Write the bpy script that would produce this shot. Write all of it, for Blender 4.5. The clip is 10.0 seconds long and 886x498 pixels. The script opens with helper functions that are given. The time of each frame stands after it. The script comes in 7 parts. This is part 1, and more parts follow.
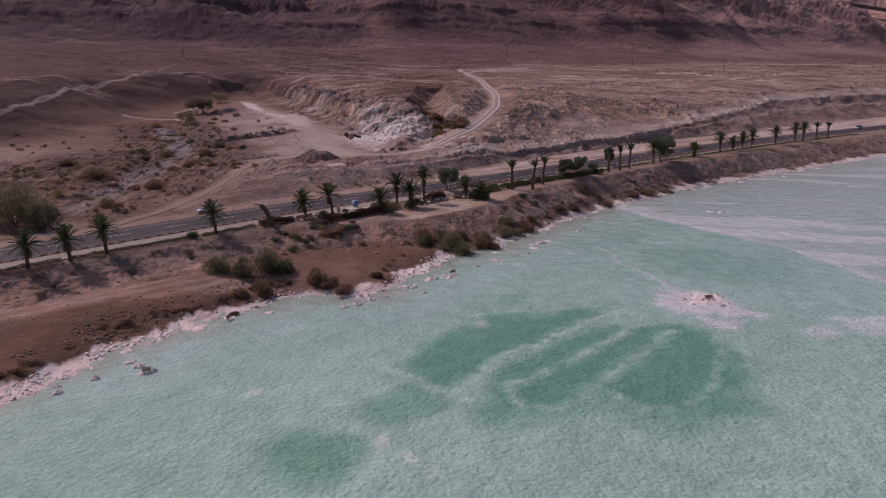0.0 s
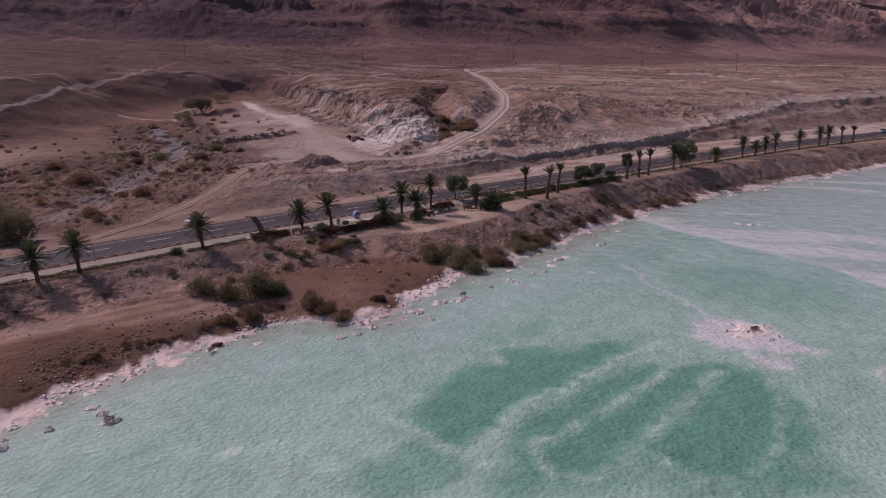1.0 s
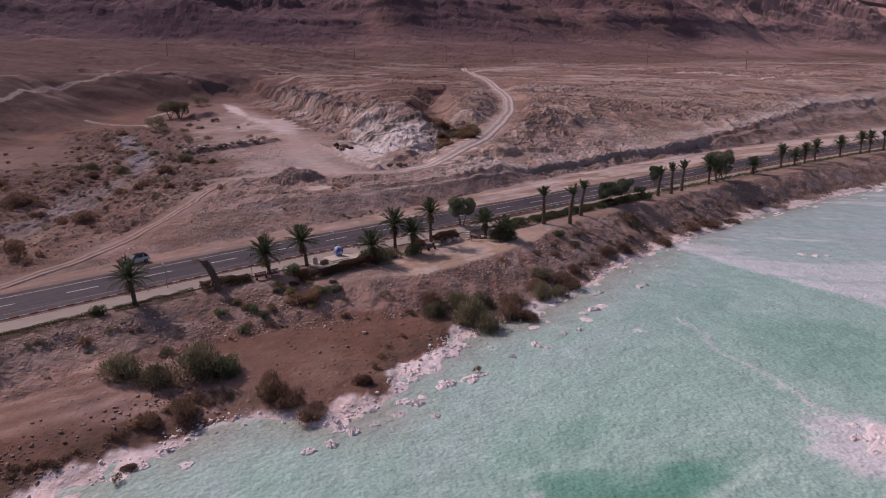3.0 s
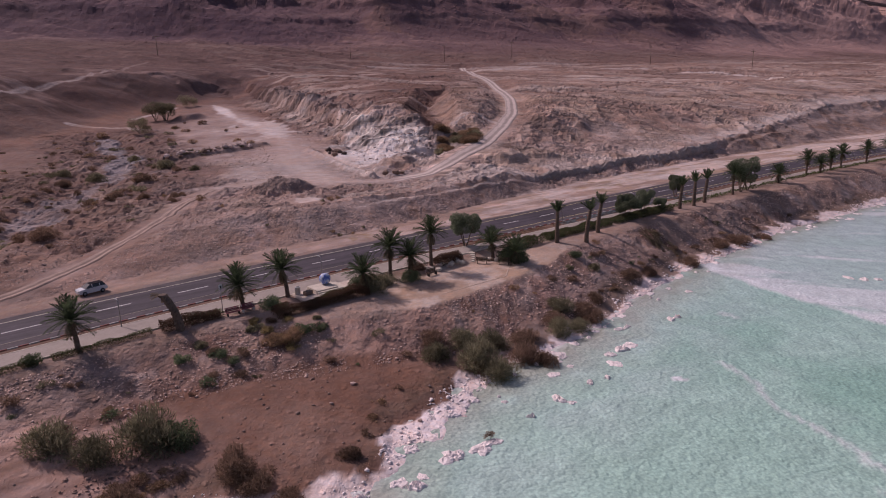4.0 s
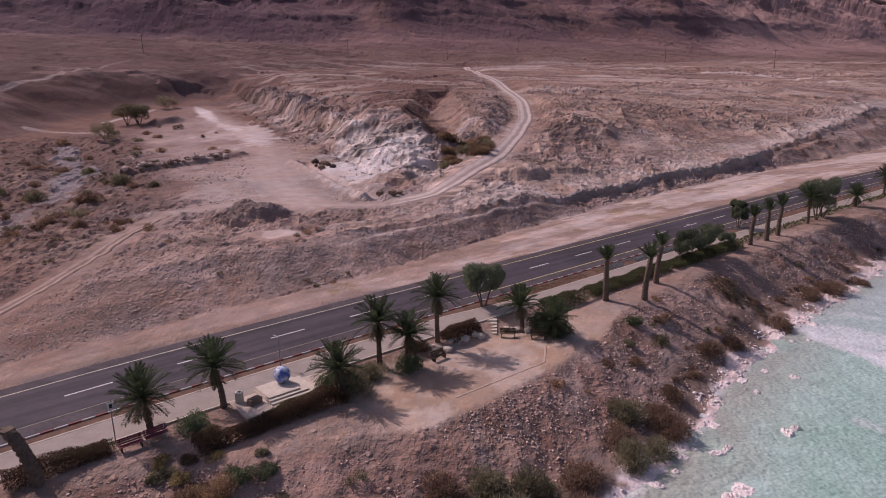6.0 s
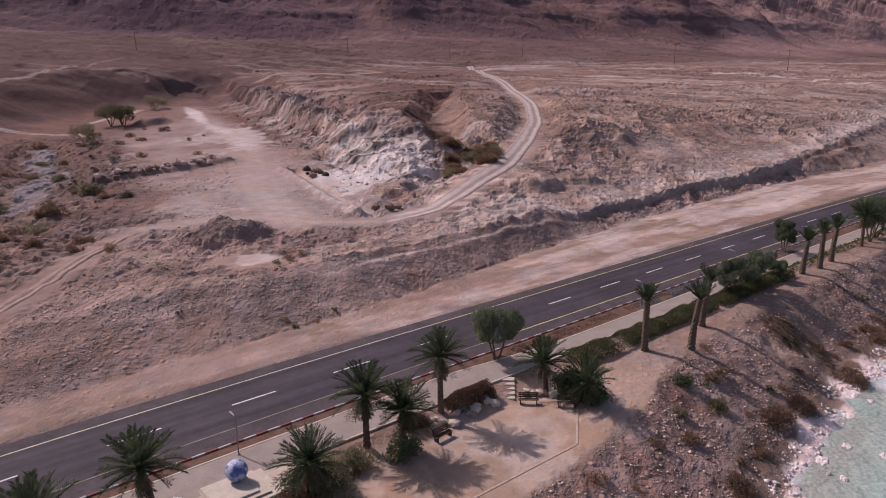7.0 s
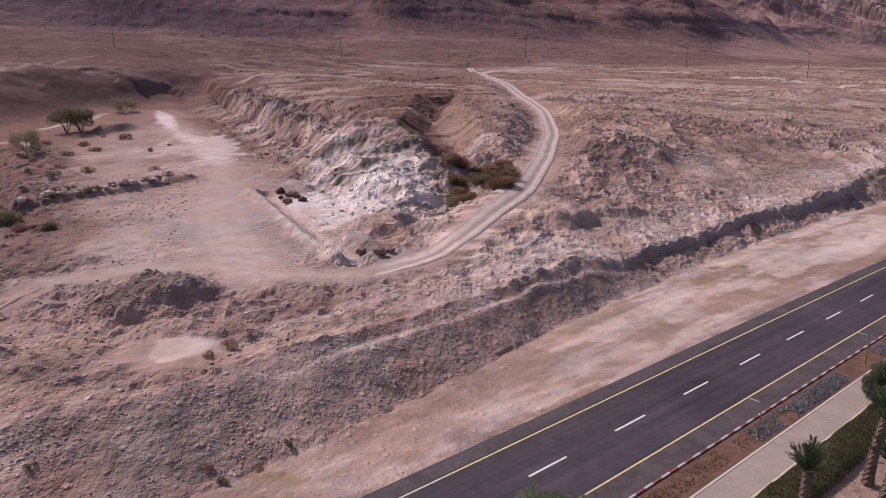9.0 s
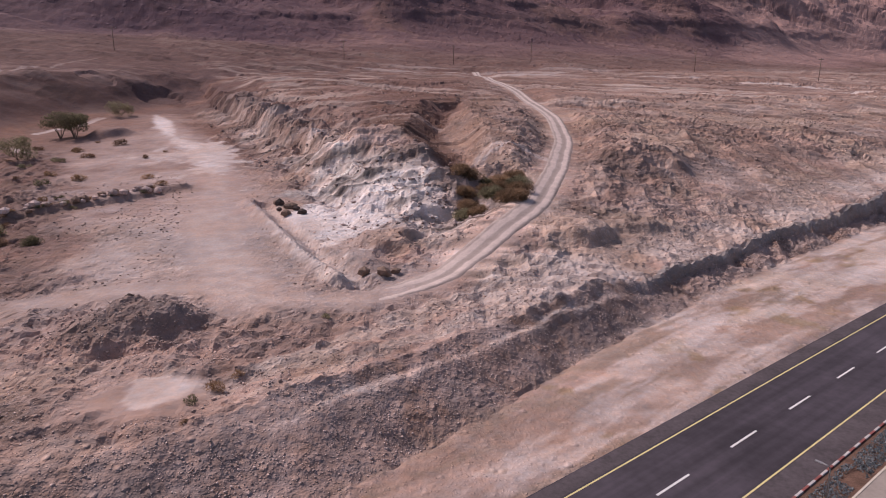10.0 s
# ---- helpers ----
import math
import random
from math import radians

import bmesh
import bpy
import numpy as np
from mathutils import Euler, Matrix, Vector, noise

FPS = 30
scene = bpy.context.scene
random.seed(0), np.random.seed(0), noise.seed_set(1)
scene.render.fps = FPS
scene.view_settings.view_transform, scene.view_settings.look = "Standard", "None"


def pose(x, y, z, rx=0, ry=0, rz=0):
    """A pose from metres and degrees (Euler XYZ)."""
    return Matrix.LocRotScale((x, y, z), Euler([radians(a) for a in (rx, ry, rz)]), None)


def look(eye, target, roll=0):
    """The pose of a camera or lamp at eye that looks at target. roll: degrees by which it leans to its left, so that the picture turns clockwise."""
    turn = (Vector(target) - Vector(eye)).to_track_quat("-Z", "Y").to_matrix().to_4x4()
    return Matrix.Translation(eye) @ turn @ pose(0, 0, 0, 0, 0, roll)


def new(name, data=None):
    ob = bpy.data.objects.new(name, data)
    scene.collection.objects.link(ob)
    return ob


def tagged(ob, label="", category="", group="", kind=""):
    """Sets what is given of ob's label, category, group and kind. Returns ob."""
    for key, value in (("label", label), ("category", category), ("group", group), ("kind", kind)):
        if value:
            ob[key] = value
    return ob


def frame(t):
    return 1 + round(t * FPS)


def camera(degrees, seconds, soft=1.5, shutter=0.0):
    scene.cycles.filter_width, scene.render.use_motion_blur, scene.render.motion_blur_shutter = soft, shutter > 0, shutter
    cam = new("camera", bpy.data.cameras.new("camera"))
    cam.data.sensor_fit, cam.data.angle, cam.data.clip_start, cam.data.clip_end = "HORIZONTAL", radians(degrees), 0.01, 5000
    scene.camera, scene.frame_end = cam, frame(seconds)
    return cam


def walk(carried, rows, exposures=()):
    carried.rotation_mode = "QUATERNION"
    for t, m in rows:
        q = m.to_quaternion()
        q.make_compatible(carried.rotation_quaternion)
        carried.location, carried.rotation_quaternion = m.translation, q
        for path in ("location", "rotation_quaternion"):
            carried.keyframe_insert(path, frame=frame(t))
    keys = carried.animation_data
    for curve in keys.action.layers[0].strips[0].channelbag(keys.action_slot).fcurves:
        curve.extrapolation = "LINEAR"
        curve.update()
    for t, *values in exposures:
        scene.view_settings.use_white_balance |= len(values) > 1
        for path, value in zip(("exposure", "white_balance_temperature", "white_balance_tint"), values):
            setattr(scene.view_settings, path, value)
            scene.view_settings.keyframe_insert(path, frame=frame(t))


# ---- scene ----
cam = camera(67.1, 10.0, 1.0)
PATH = [
    (0, (1.847, -0.642, 31.057), (1.802, 1.295, 30.564), -1.3),
    (0.5, (1.333, 4.758, 31.163), (1.282, 6.696, 30.67), -1.2),
    (1, (0.79, 10.557, 31.307), (0.733, 12.494, 30.813), -1.1),
    (1.5, (0.273, 16.662, 31.389), (0.221, 18.599, 30.895), -1.2),
    (2, (-0.248, 22.939, 31.59), (-0.295, 24.876, 31.093), -1.3),
    (2.5, (-0.637, 29.53, 31.679), (-0.683, 31.467, 31.183), -1.3),
    (4, (-1.895, 50.12, 31.977), (-1.931, 52.057, 31.48), -1.3),
    (4.5, (-2.348, 57.14, 32.086), (-2.383, 59.076, 31.586), -1.2),
    (5, (-2.734, 64.403, 32.157), (-2.77, 66.339, 31.657), -1.2),
    (5.5, (-3.074, 71.752, 32.163), (-3.111, 73.689, 31.664), -1.2),
    (7, (-3.944, 94.056, 32.437), (-3.986, 95.992, 31.936), -0.9),
    (7.5, (-4.354, 101.49, 32.554), (-4.396, 103.425, 32.051), -0.7),
    (8, (-4.858, 109.128, 32.613), (-4.899, 111.063, 32.109), -0.6),
    (8.5, (-5.384, 116.649, 32.779), (-5.41, 118.584, 32.277), -0.5),
    (9, (-5.874, 122.547, 32.998), (-5.902, 124.483, 32.5), -0.4),
    (9.5, (-6.361, 126.925, 33.303), (-6.395, 128.863, 32.81), -0.2),
    (10, (-6.904, 129.913, 33.349), (-6.939, 131.852, 32.861), -0.2),
]
LIGHT = [(0, -0.85, 6650, 37), (2.5, -0.70, 6650, 37), (5.5, -0.40, 6650, 39), (7, -0.31, 6650, 33), (8.5, -0.11, 6650, 29), (10, -0.16, 6650, 29)]
walk(cam, [(t, look(eye, target, roll)) for t, eye, target, roll in PATH], LIGHT)

# ---- light ----
SUN_AZ, SUN_EL = 147.0, 44.0      # degrees, from +x towards +y; height over the horizon
world = bpy.data.worlds.new("sky")
scene.world = world
world.use_nodes = True
wn, wl = world.node_tree.nodes, world.node_tree.links
wn.clear()
sky = wn.new("ShaderNodeTexSky")
sky.sky_type, sky.sun_disc = "NISHITA", False
sky.sun_elevation, sky.sun_rotation = radians(SUN_EL), radians(90.0 - SUN_AZ)
sky.dust_density, sky.ozone_density = 2.5, 1.0
wb = wn.new("ShaderNodeBackground")
wb.inputs["Strength"].default_value = 0.095
wo = wn.new("ShaderNodeOutputWorld")
wl.new(sky.outputs[0], wb.inputs[0])
wl.new(wb.outputs[0], wo.inputs[0])
sun = new("sun", bpy.data.lights.new("sun", "SUN"))
sun.data.energy, sun.data.angle, sun.data.color = 3.4, radians(0.6), (1.0, 0.95, 0.88)
sun.matrix_world = look((0, 0, 400), (-math.cos(radians(SUN_AZ)) * math.cos(radians(SUN_EL)), -math.sin(radians(SUN_AZ)) * math.cos(radians(SUN_EL)), 400 - math.sin(radians(SUN_EL))))

# ---- materials ----
def material(name, colour, rough=0.85, vary=0.25, size=1.0, bump=0.0, bump_size=0.2, metal=0.0, rand=0.0, attribute="", spec=0.3, detail=6):
    """A surface whose colour wanders at two scales, with fine relief. attribute: a colour attribute in place of the plain colour."""
    m = bpy.data.materials.new(name)
    m.use_nodes = True
    n, l = m.node_tree.nodes, m.node_tree.links
    b = n["Principled BSDF"]
    b.inputs["Roughness"].default_value, b.inputs["Metallic"].default_value = rough, metal
    b.inputs["Specular IOR Level"].default_value = spec
    geo = n.new("ShaderNodeNewGeometry")
    if attribute:
        base = n.new("ShaderNodeAttribute")
        base.attribute_name = attribute
        out = base.outputs["Color"]
    else:
        base = n.new("ShaderNodeRGB")
        base.outputs[0].default_value = (*colour, 1)
        out = base.outputs[0]
    value = None
    for scale, amount in ((1.0 / size, vary), (7.3 / size, vary * 0.7)):
        t = n.new("ShaderNodeTexNoise")
        t.inputs["Scale"].default_value, t.inputs["Detail"].default_value, t.inputs["Roughness"].default_value = scale, detail, 0.62
        l.new(geo.outputs["Position"], t.inputs["Vector"])
        r = n.new("ShaderNodeMapRange")
        r.inputs["From Min"].default_value, r.inputs["From Max"].default_value = 0.3, 0.7
        r.inputs["To Min"].default_value, r.inputs["To Max"].default_value = 1 - amount, 1 + amount
        l.new(t.outputs[0], r.inputs["Value"])
        if value is None:
            value = r.outputs[0]
        else:
            k = n.new("ShaderNodeMath")
            k.operation = "MULTIPLY"
            l.new(value, k.inputs[0])
            l.new(r.outputs[0], k.inputs[1])
            value = k.outputs[0]
    if rand:
        info = n.new("ShaderNodeObjectInfo")
        r = n.new("ShaderNodeMapRange")
        r.inputs["To Min"].default_value, r.inputs["To Max"].default_value = 1 - rand, 1 + rand
        l.new(info.outputs["Random"], r.inputs["Value"])
        k = n.new("ShaderNodeMath")
        k.operation = "MULTIPLY"
        l.new(value, k.inputs[0])
        l.new(r.outputs[0], k.inputs[1])
        isl = n.new("ShaderNodeMapRange")
        isl.inputs["To Min"].default_value, isl.inputs["To Max"].default_value = 1 - rand, 1 + rand
        l.new(geo.outputs["Random Per Island"], isl.inputs["Value"])
        k2 = n.new("ShaderNodeMath")
        k2.operation = "MULTIPLY"
        l.new(k.outputs[0], k2.inputs[0])
        l.new(isl.outputs[0], k2.inputs[1])
        value = k2.outputs[0]
    mul = n.new("ShaderNodeVectorMath")
    mul.operation = "SCALE"
    l.new(out, mul.inputs[0])
    l.new(value, mul.inputs["Scale"])
    l.new(mul.outputs[0], b.inputs["Base Color"])
    if bump:
        t = n.new("ShaderNodeTexNoise")
        t.inputs["Scale"].default_value, t.inputs["Detail"].default_value, t.inputs["Roughness"].default_value = 1.0 / bump_size, 5, 0.6
        l.new(geo.outputs["Position"], t.inputs["Vector"])
        bp = n.new("ShaderNodeBump")
        bp.inputs["Strength"].default_value, bp.inputs["Distance"].default_value = 1.0, bump
        l.new(t.outputs[0], bp.inputs["Height"])
        l.new(bp.outputs[0], b.inputs["Normal"])
    return m


def soil_material():
    """Stony ground: the colour of the place, broken up by clods, pebbles and pale or dark stones."""
    m = material("desert_soil", (0.4, 0.3, 0.25), 0.95, 0.09, 3.0, attribute="soil", spec=0.08, detail=2)
    n, l = m.node_tree.nodes, m.node_tree.links
    b = n["Principled BSDF"]
    was = b.inputs["Base Color"].links[0].from_socket
    geo = n.new("ShaderNodeNewGeometry")
    rough_size = n.new("ShaderNodeAttribute")
    rough_size.attribute_name = "stony"
    for scale, lo, hi, flat in ((0.10, 0.74, 1.26, 0.4), (0.45, 0.78, 1.22, 0.9)):
        squash = n.new("ShaderNodeVectorMath")
        squash.operation = "MULTIPLY"
        squash.inputs[1].default_value = (flat, 1.0, 2.5)
        l.new(geo.outputs["Position"], squash.inputs[0])
        wide = n.new("ShaderNodeTexNoise")
        wide.inputs["Scale"].default_value, wide.inputs["Detail"].default_value, wide.inputs["Roughness"].default_value = scale, 4, 0.62
        l.new(squash.outputs[0], wide.inputs["Vector"])
        span = n.new("ShaderNodeMapRange")
        span.inputs["From Min"].default_value, span.inputs["From Max"].default_value = 0.34, 0.66
        span.inputs["To Min"].default_value, span.inputs["To Max"].default_value = lo, hi
        l.new(wide.outputs[0], span.inputs["Value"])
        layer = n.new("ShaderNodeVectorMath")
        layer.operation = "SCALE"
        l.new(was, layer.inputs[0])
        part_of = n.new("ShaderNodeMix")
        l.new(rough_size.outputs["Fac"], part_of.inputs["Factor"])
        part_of.inputs["A"].default_value = 1.0
        l.new(span.outputs[0], part_of.inputs["B"])
        l.new(part_of.outputs["Result"], layer.inputs["Scale"])
        was = layer.outputs[0]
    # brown earth against greyer stone, at two sizes
    for scale, warm, cool in ((0.16, (1.04, 0.99, 0.95), (0.97, 1.0, 1.03)), (1.3, (1.035, 0.985, 0.95), (0.96, 1.0, 1.04))):
        hue = n.new("ShaderNodeTexNoise")
        hue.inputs["Scale"].default_value, hue.inputs["Detail"].default_value, hue.inputs["Roughness"].default_value = scale, 4, 0.65
        l.new(geo.outputs["Position"], hue.inputs["Vector"])
        swing = n.new("ShaderNodeValToRGB")
        e = swing.color_ramp.elements
        e[0].position, e[0].color = 0.38, (*cool, 1)
        e[1].position, e[1].color = 0.62, (*warm, 1)
        l.new(hue.outputs[0], swing.inputs[0])
        tint = n.new("ShaderNodeVectorMath")
        tint.operation = "MULTIPLY"
        l.new(was, tint.inputs[0])
        l.new(swing.outputs[0], tint.inputs[1])
        was = tint.outputs[0]
    total, height = None, None
    place = n.new("ShaderNodeSeparateXYZ")
    l.new(geo.outputs["Position"], place.inputs[0])
    remote = n.new("ShaderNodeMapRange")
    remote.inputs["From Min"].default_value, remote.inputs["From Max"].default_value = 480, 620
    l.new(place.outputs[1], remote.inputs["Value"])
    for scale, lo, hi, deep in ((3.8, 0.92, 1.55, 0.155), (1.1, 0.95, 1.35, 0.26), (0.2, 1.0, 1.15, 2.4)):
        # loose stones: every cell has a tone and a domed top of its own
        speck = n.new("ShaderNodeTexVoronoi")
        speck.inputs["Scale"].default_value = scale
        l.new(geo.outputs["Position"], speck.inputs["Vector"])
        tone = n.new("ShaderNodeSeparateColor")
        l.new(speck.outputs["Color"], tone.inputs[0])
        dome = n.new("ShaderNodeMapRange")
        dome.inputs["From Min"].default_value, dome.inputs["From Max"].default_value = 0.38, 0.08
        l.new(speck.outputs["Distance"], dome.inputs["Value"])
        few = n.new("ShaderNodeMapRange")
        few.inputs["From Min"].default_value, few.inputs["From Max"].default_value = 0.25, 1.0
        few.inputs["To Max"].default_value = deep
        l.new(tone.outputs[1], few.inputs["Value"])
        lift = n.new("ShaderNodeMath")
        lift.operation = "MULTIPLY"
        l.new(dome.outputs[0], lift.inputs[0])
        l.new(few.outputs[0], lift.inputs[1])
        if scale < 0.5:
            # blocks as big as houses, on the mountain only
            there = n.new("ShaderNodeMath")
            there.operation = "MULTIPLY"
            l.new(lift.outputs[0], there.inputs[0])
            l.new(remote.outputs[0], there.inputs[1])
            lift = there
        a = n.new("ShaderNodeMapRange")
        a.inputs["From Max"].default_value = deep * 0.8
        a.inputs["To Min"].default_value, a.inputs["To Max"].default_value = lo, hi
        l.new(lift.outputs[0], a.inputs["Value"])
        if total is None:
            total, height = a.outputs[0], lift.outputs[0]
        else:
            k = n.new("ShaderNodeMath")
            k.operation = "MULTIPLY"
            l.new(total, k.inputs[0])
            l.new(a.outputs[0], k.inputs[1])
            total = k.outputs[0]
            h = n.new("ShaderNodeMath")
            l.new(height, h.inputs[0])
            l.new(lift.outputs[0], h.inputs[1])
            height = h.outputs[0]
    clod = n.new("ShaderNodeTexNoise")
    clod.inputs["Scale"].default_value, clod.inputs["Detail"].default_value, clod.inputs["Roughness"].default_value = 0.8, 3, 0.62
    l.new(geo.outputs["Position"], clod.inputs["Vector"])
    h = n.new("ShaderNodeMath")
    h.operation = "MULTIPLY_ADD"
    l.new(clod.outputs[0], h.inputs[0])
    h.inputs[1].default_value = 0.6
    l.new(height, h.inputs[2])
    height = h.outputs[0]
    pick = n.new("ShaderNodeMix")
    l.new(rough_size.outputs["Fac"], pick.inputs["Factor"])
    pick.inputs["A"].default_value = 1.0
    l.new(total, pick.inputs["B"])
    mul = n.new("ShaderNodeVectorMath")
    mul.operation = "SCALE"
    l.new(was, mul.inputs[0])
    l.new(pick.outputs["Result"], mul.inputs["Scale"])
    l.new(mul.outputs[0], b.inputs["Base Color"])
    bp = n.new("ShaderNodeBump")
    l.new(rough_size.outputs["Fac"], bp.inputs["Distance"])
    bp.inputs["Strength"].default_value = 1.0
    l.new(height, bp.inputs["Height"])
    l.new(bp.outputs[0], b.inputs["Normal"])
    return m


M_SOIL = soil_material()
M_ASPHALT = material("asphalt", (0.060, 0.050, 0.060), 0.8, 0.22, 7.0, 0.006, 0.05, spec=0.25)


def worn_road(m):
    """Lengthwise wheel bands and sealed patches on the asphalt."""
    n, l = m.node_tree.nodes, m.node_tree.links
    b = n["Principled BSDF"]
    was = b.inputs["Base Color"].links[0].from_socket
    geo = n.new("ShaderNodeNewGeometry")
    turn = n.new("ShaderNodeCombineXYZ")
    for k, (ax, ay) in enumerate(((0.03 * 0.776, 0.03 * 0.631), (-0.9 * 0.631, 0.9 * 0.776))):
        dot = n.new("ShaderNodeVectorMath")
        dot.operation = "DOT_PRODUCT"
        dot.inputs[1].default_value = (ax, ay, 0)
        l.new(geo.outputs["Position"], dot.inputs[0])
        l.new(dot.outputs["Value"], turn.inputs[k])
    t = n.new("ShaderNodeTexNoise")
    t.inputs["Scale"].default_value, t.inputs["Detail"].default_value = 1.0, 3
    l.new(turn.outputs[0], t.inputs["Vector"])
    r = n.new("ShaderNodeMapRange")
    r.inputs["From Min"].default_value, r.inputs["From Max"].default_value = 0.3, 0.7
    r.inputs["To Min"].default_value, r.inputs["To Max"].default_value = 0.72, 1.3
    l.new(t.outputs[0], r.inputs["Value"])
    k = n.new("ShaderNodeVectorMath")
    k.operation = "SCALE"
    l.new(was, k.inputs[0])
    l.new(r.outputs[0], k.inputs["Scale"])
    l.new(k.outputs[0], b.inputs["Base Color"])


worn_road(M_ASPHALT)
M_WHITE = material("white_road_paint", (0.70, 0.69, 0.67), 0.6, 0.12, 0.6)
M_YELLOW = material("yellow_road_paint", (0.66, 0.57, 0.27), 0.6, 0.12, 0.6)
M_PALELINE = material("faded_road_paint", (0.62, 0.58, 0.45), 0.7, 0.15, 0.6)
M_WORNLINE = material("worn_road_paint", (0.26, 0.23, 0.17), 0.7, 0.3, 0.6)
M_SHOULDER = material("dusty_asphalt", (0.090, 0.075, 0.080), 0.9, 0.28, 2.5, 0.006, 0.05, spec=0.2)
M_RED = material("red_kerb_paint", (0.27, 0.088, 0.075), 0.7, 0.2, 0.5)
M_KERBWHITE = material("faded_white_kerb_paint", (0.50, 0.47, 0.45), 0.7, 0.2, 0.5)
M_PAVE = material("pale_pavers", (0.335, 0.285, 0.248), 0.85, 0.12, 1.6, 0.004, 0.05)
M_STONE = material("rubble_stone", (0.43, 0.31, 0.262), 0.95, 0.3, 1.2, 0.03, 0.15, rand=0.3)
M_BROWNSTONE = material("brown_rubble", (0.27, 0.18, 0.145), 0.95, 0.3, 1.2, 0.03, 0.15, rand=0.35)
M_GREYSTONE = material("grey_rubble", (0.41, 0.315, 0.28), 0.95, 0.3, 1.2, 0.03, 0.15, rand=0.35)
M_SALT = material("salt_crust", (0.82, 0.735, 0.705), 0.7, 0.18, 0.9, 0.06, 0.25)
M_BARK = material("palm_bark", (0.155, 0.11, 0.083), 0.95, 0.35, 0.3, 0.05, 0.14)
M_FROND = material("palm_frond", (0.085, 0.115, 0.06), 0.6, 0.25, 0.8, rand=0.25)
M_DRYFROND = material("dry_palm_frond", (0.20, 0.155, 0.10), 0.8, 0.25, 0.6, rand=0.25)
M_LEAF = material("green_leaves", (0.15, 0.185, 0.105), 0.85, 0.25, 0.8, rand=0.3, spec=0.1)
M_PEPPER = material("pepper_tree_leaves", (0.185, 0.215, 0.14), 0.85, 0.25, 0.8, rand=0.25, spec=0.1)
M_HEDGE = material("hedge_leaves", (0.10, 0.12, 0.05), 0.7, 0.3, 0.8, rand=0.35)
M_REDHEDGE = material("reddish_hedge_leaves", (0.14, 0.08, 0.052), 0.7, 0.25, 0.8, rand=0.2)
M_OLIVE = material("olive_shrub_leaves", (0.215, 0.195, 0.125), 0.85, 0.3, 0.8, rand=0.3, spec=0.1)
M_DRY = material("dry_shrub_twigs", (0.30, 0.20, 0.125), 0.85, 0.3, 0.8, rand=0.3)
M_STRAW = material("straw_yellow_leaves", (0.30, 0.235, 0.115), 0.8, 0.3, 0.8, rand=0.3)
M_DARKSHRUB = material("dark_scrub", (0.24, 0.16, 0.115), 0.9, 0.3, 0.8, rand=0.3, spec=0.1)
M_GREYPLANT = material("silver_groundcover", (0.27, 0.31, 0.33), 0.8, 0.25, 0.6, rand=0.3)
M_TRUNK = material("grey_brown_trunk", (0.17, 0.13, 0.10), 0.9, 0.3, 0.3, 0.02, 0.08)
M_METAL = material("grey_metal_pole", (0.32, 0.32, 0.32), 0.45, 0.1, 0.5, metal=0.6)
M_MAROON = material("maroon_slats", (0.23, 0.05, 0.075), 0.6, 0.15, 0.5)
M_WOOD = material("dark_wood_slats", (0.11, 0.075, 0.05), 0.75, 0.25, 0.3)
M_CREAM = material("cream_concrete", (0.60, 0.53, 0.44), 0.85, 0.12, 0.8)
M_DARKSTEP = material("dark_step_edge", (0.05, 0.042, 0.04), 0.8, 0.2, 0.5)
M_CARWHITE = material("white_car_paint", (0.72, 0.73, 0.74), 0.25, 0.03, 1.0, spec=0.5)
M_CARGLASS = material("dark_car_glass", (0.015, 0.017, 0.02), 0.08, 0.05, 1.0, spec=0.6)
M_TYRE = material("black_rubber", (0.02, 0.02, 0.02), 0.85, 0.1, 0.3)
M_BLACK = material("black_plastic", (0.025, 0.025, 0.027), 0.6, 0.1, 0.4)


def globe_material():
    m = material("painted_globe", (0.2, 0.3, 0.6), 0.45, 0.06, 0.4)
    n, l = m.node_tree.nodes, m.node_tree.links
    b = n["Principled BSDF"]
    tc = n.new("ShaderNodeTexCoord")
    t = n.new("ShaderNodeTexNoise")
    t.inputs["Scale"].default_value, t.inputs["Detail"].default_value = 2.3, 6
    l.new(tc.outputs["Object"], t.inputs["Vector"])
    c = n.new("ShaderNodeValToRGB")
    e = c.color_ramp.elements
    e[0].position, e[0].color = 0.42, (0.10, 0.16, 0.46, 1)
    e[1].position, e[1].color = 0.56, (0.58, 0.62, 0.72, 1)
    mid = e.new(0.5)
    mid.color = (0.20, 0.30, 0.62, 1)
    l.new(t.outputs[0], c.inputs[0])
    l.new(c.outputs[0], b.inputs["Base Color"])
    return m


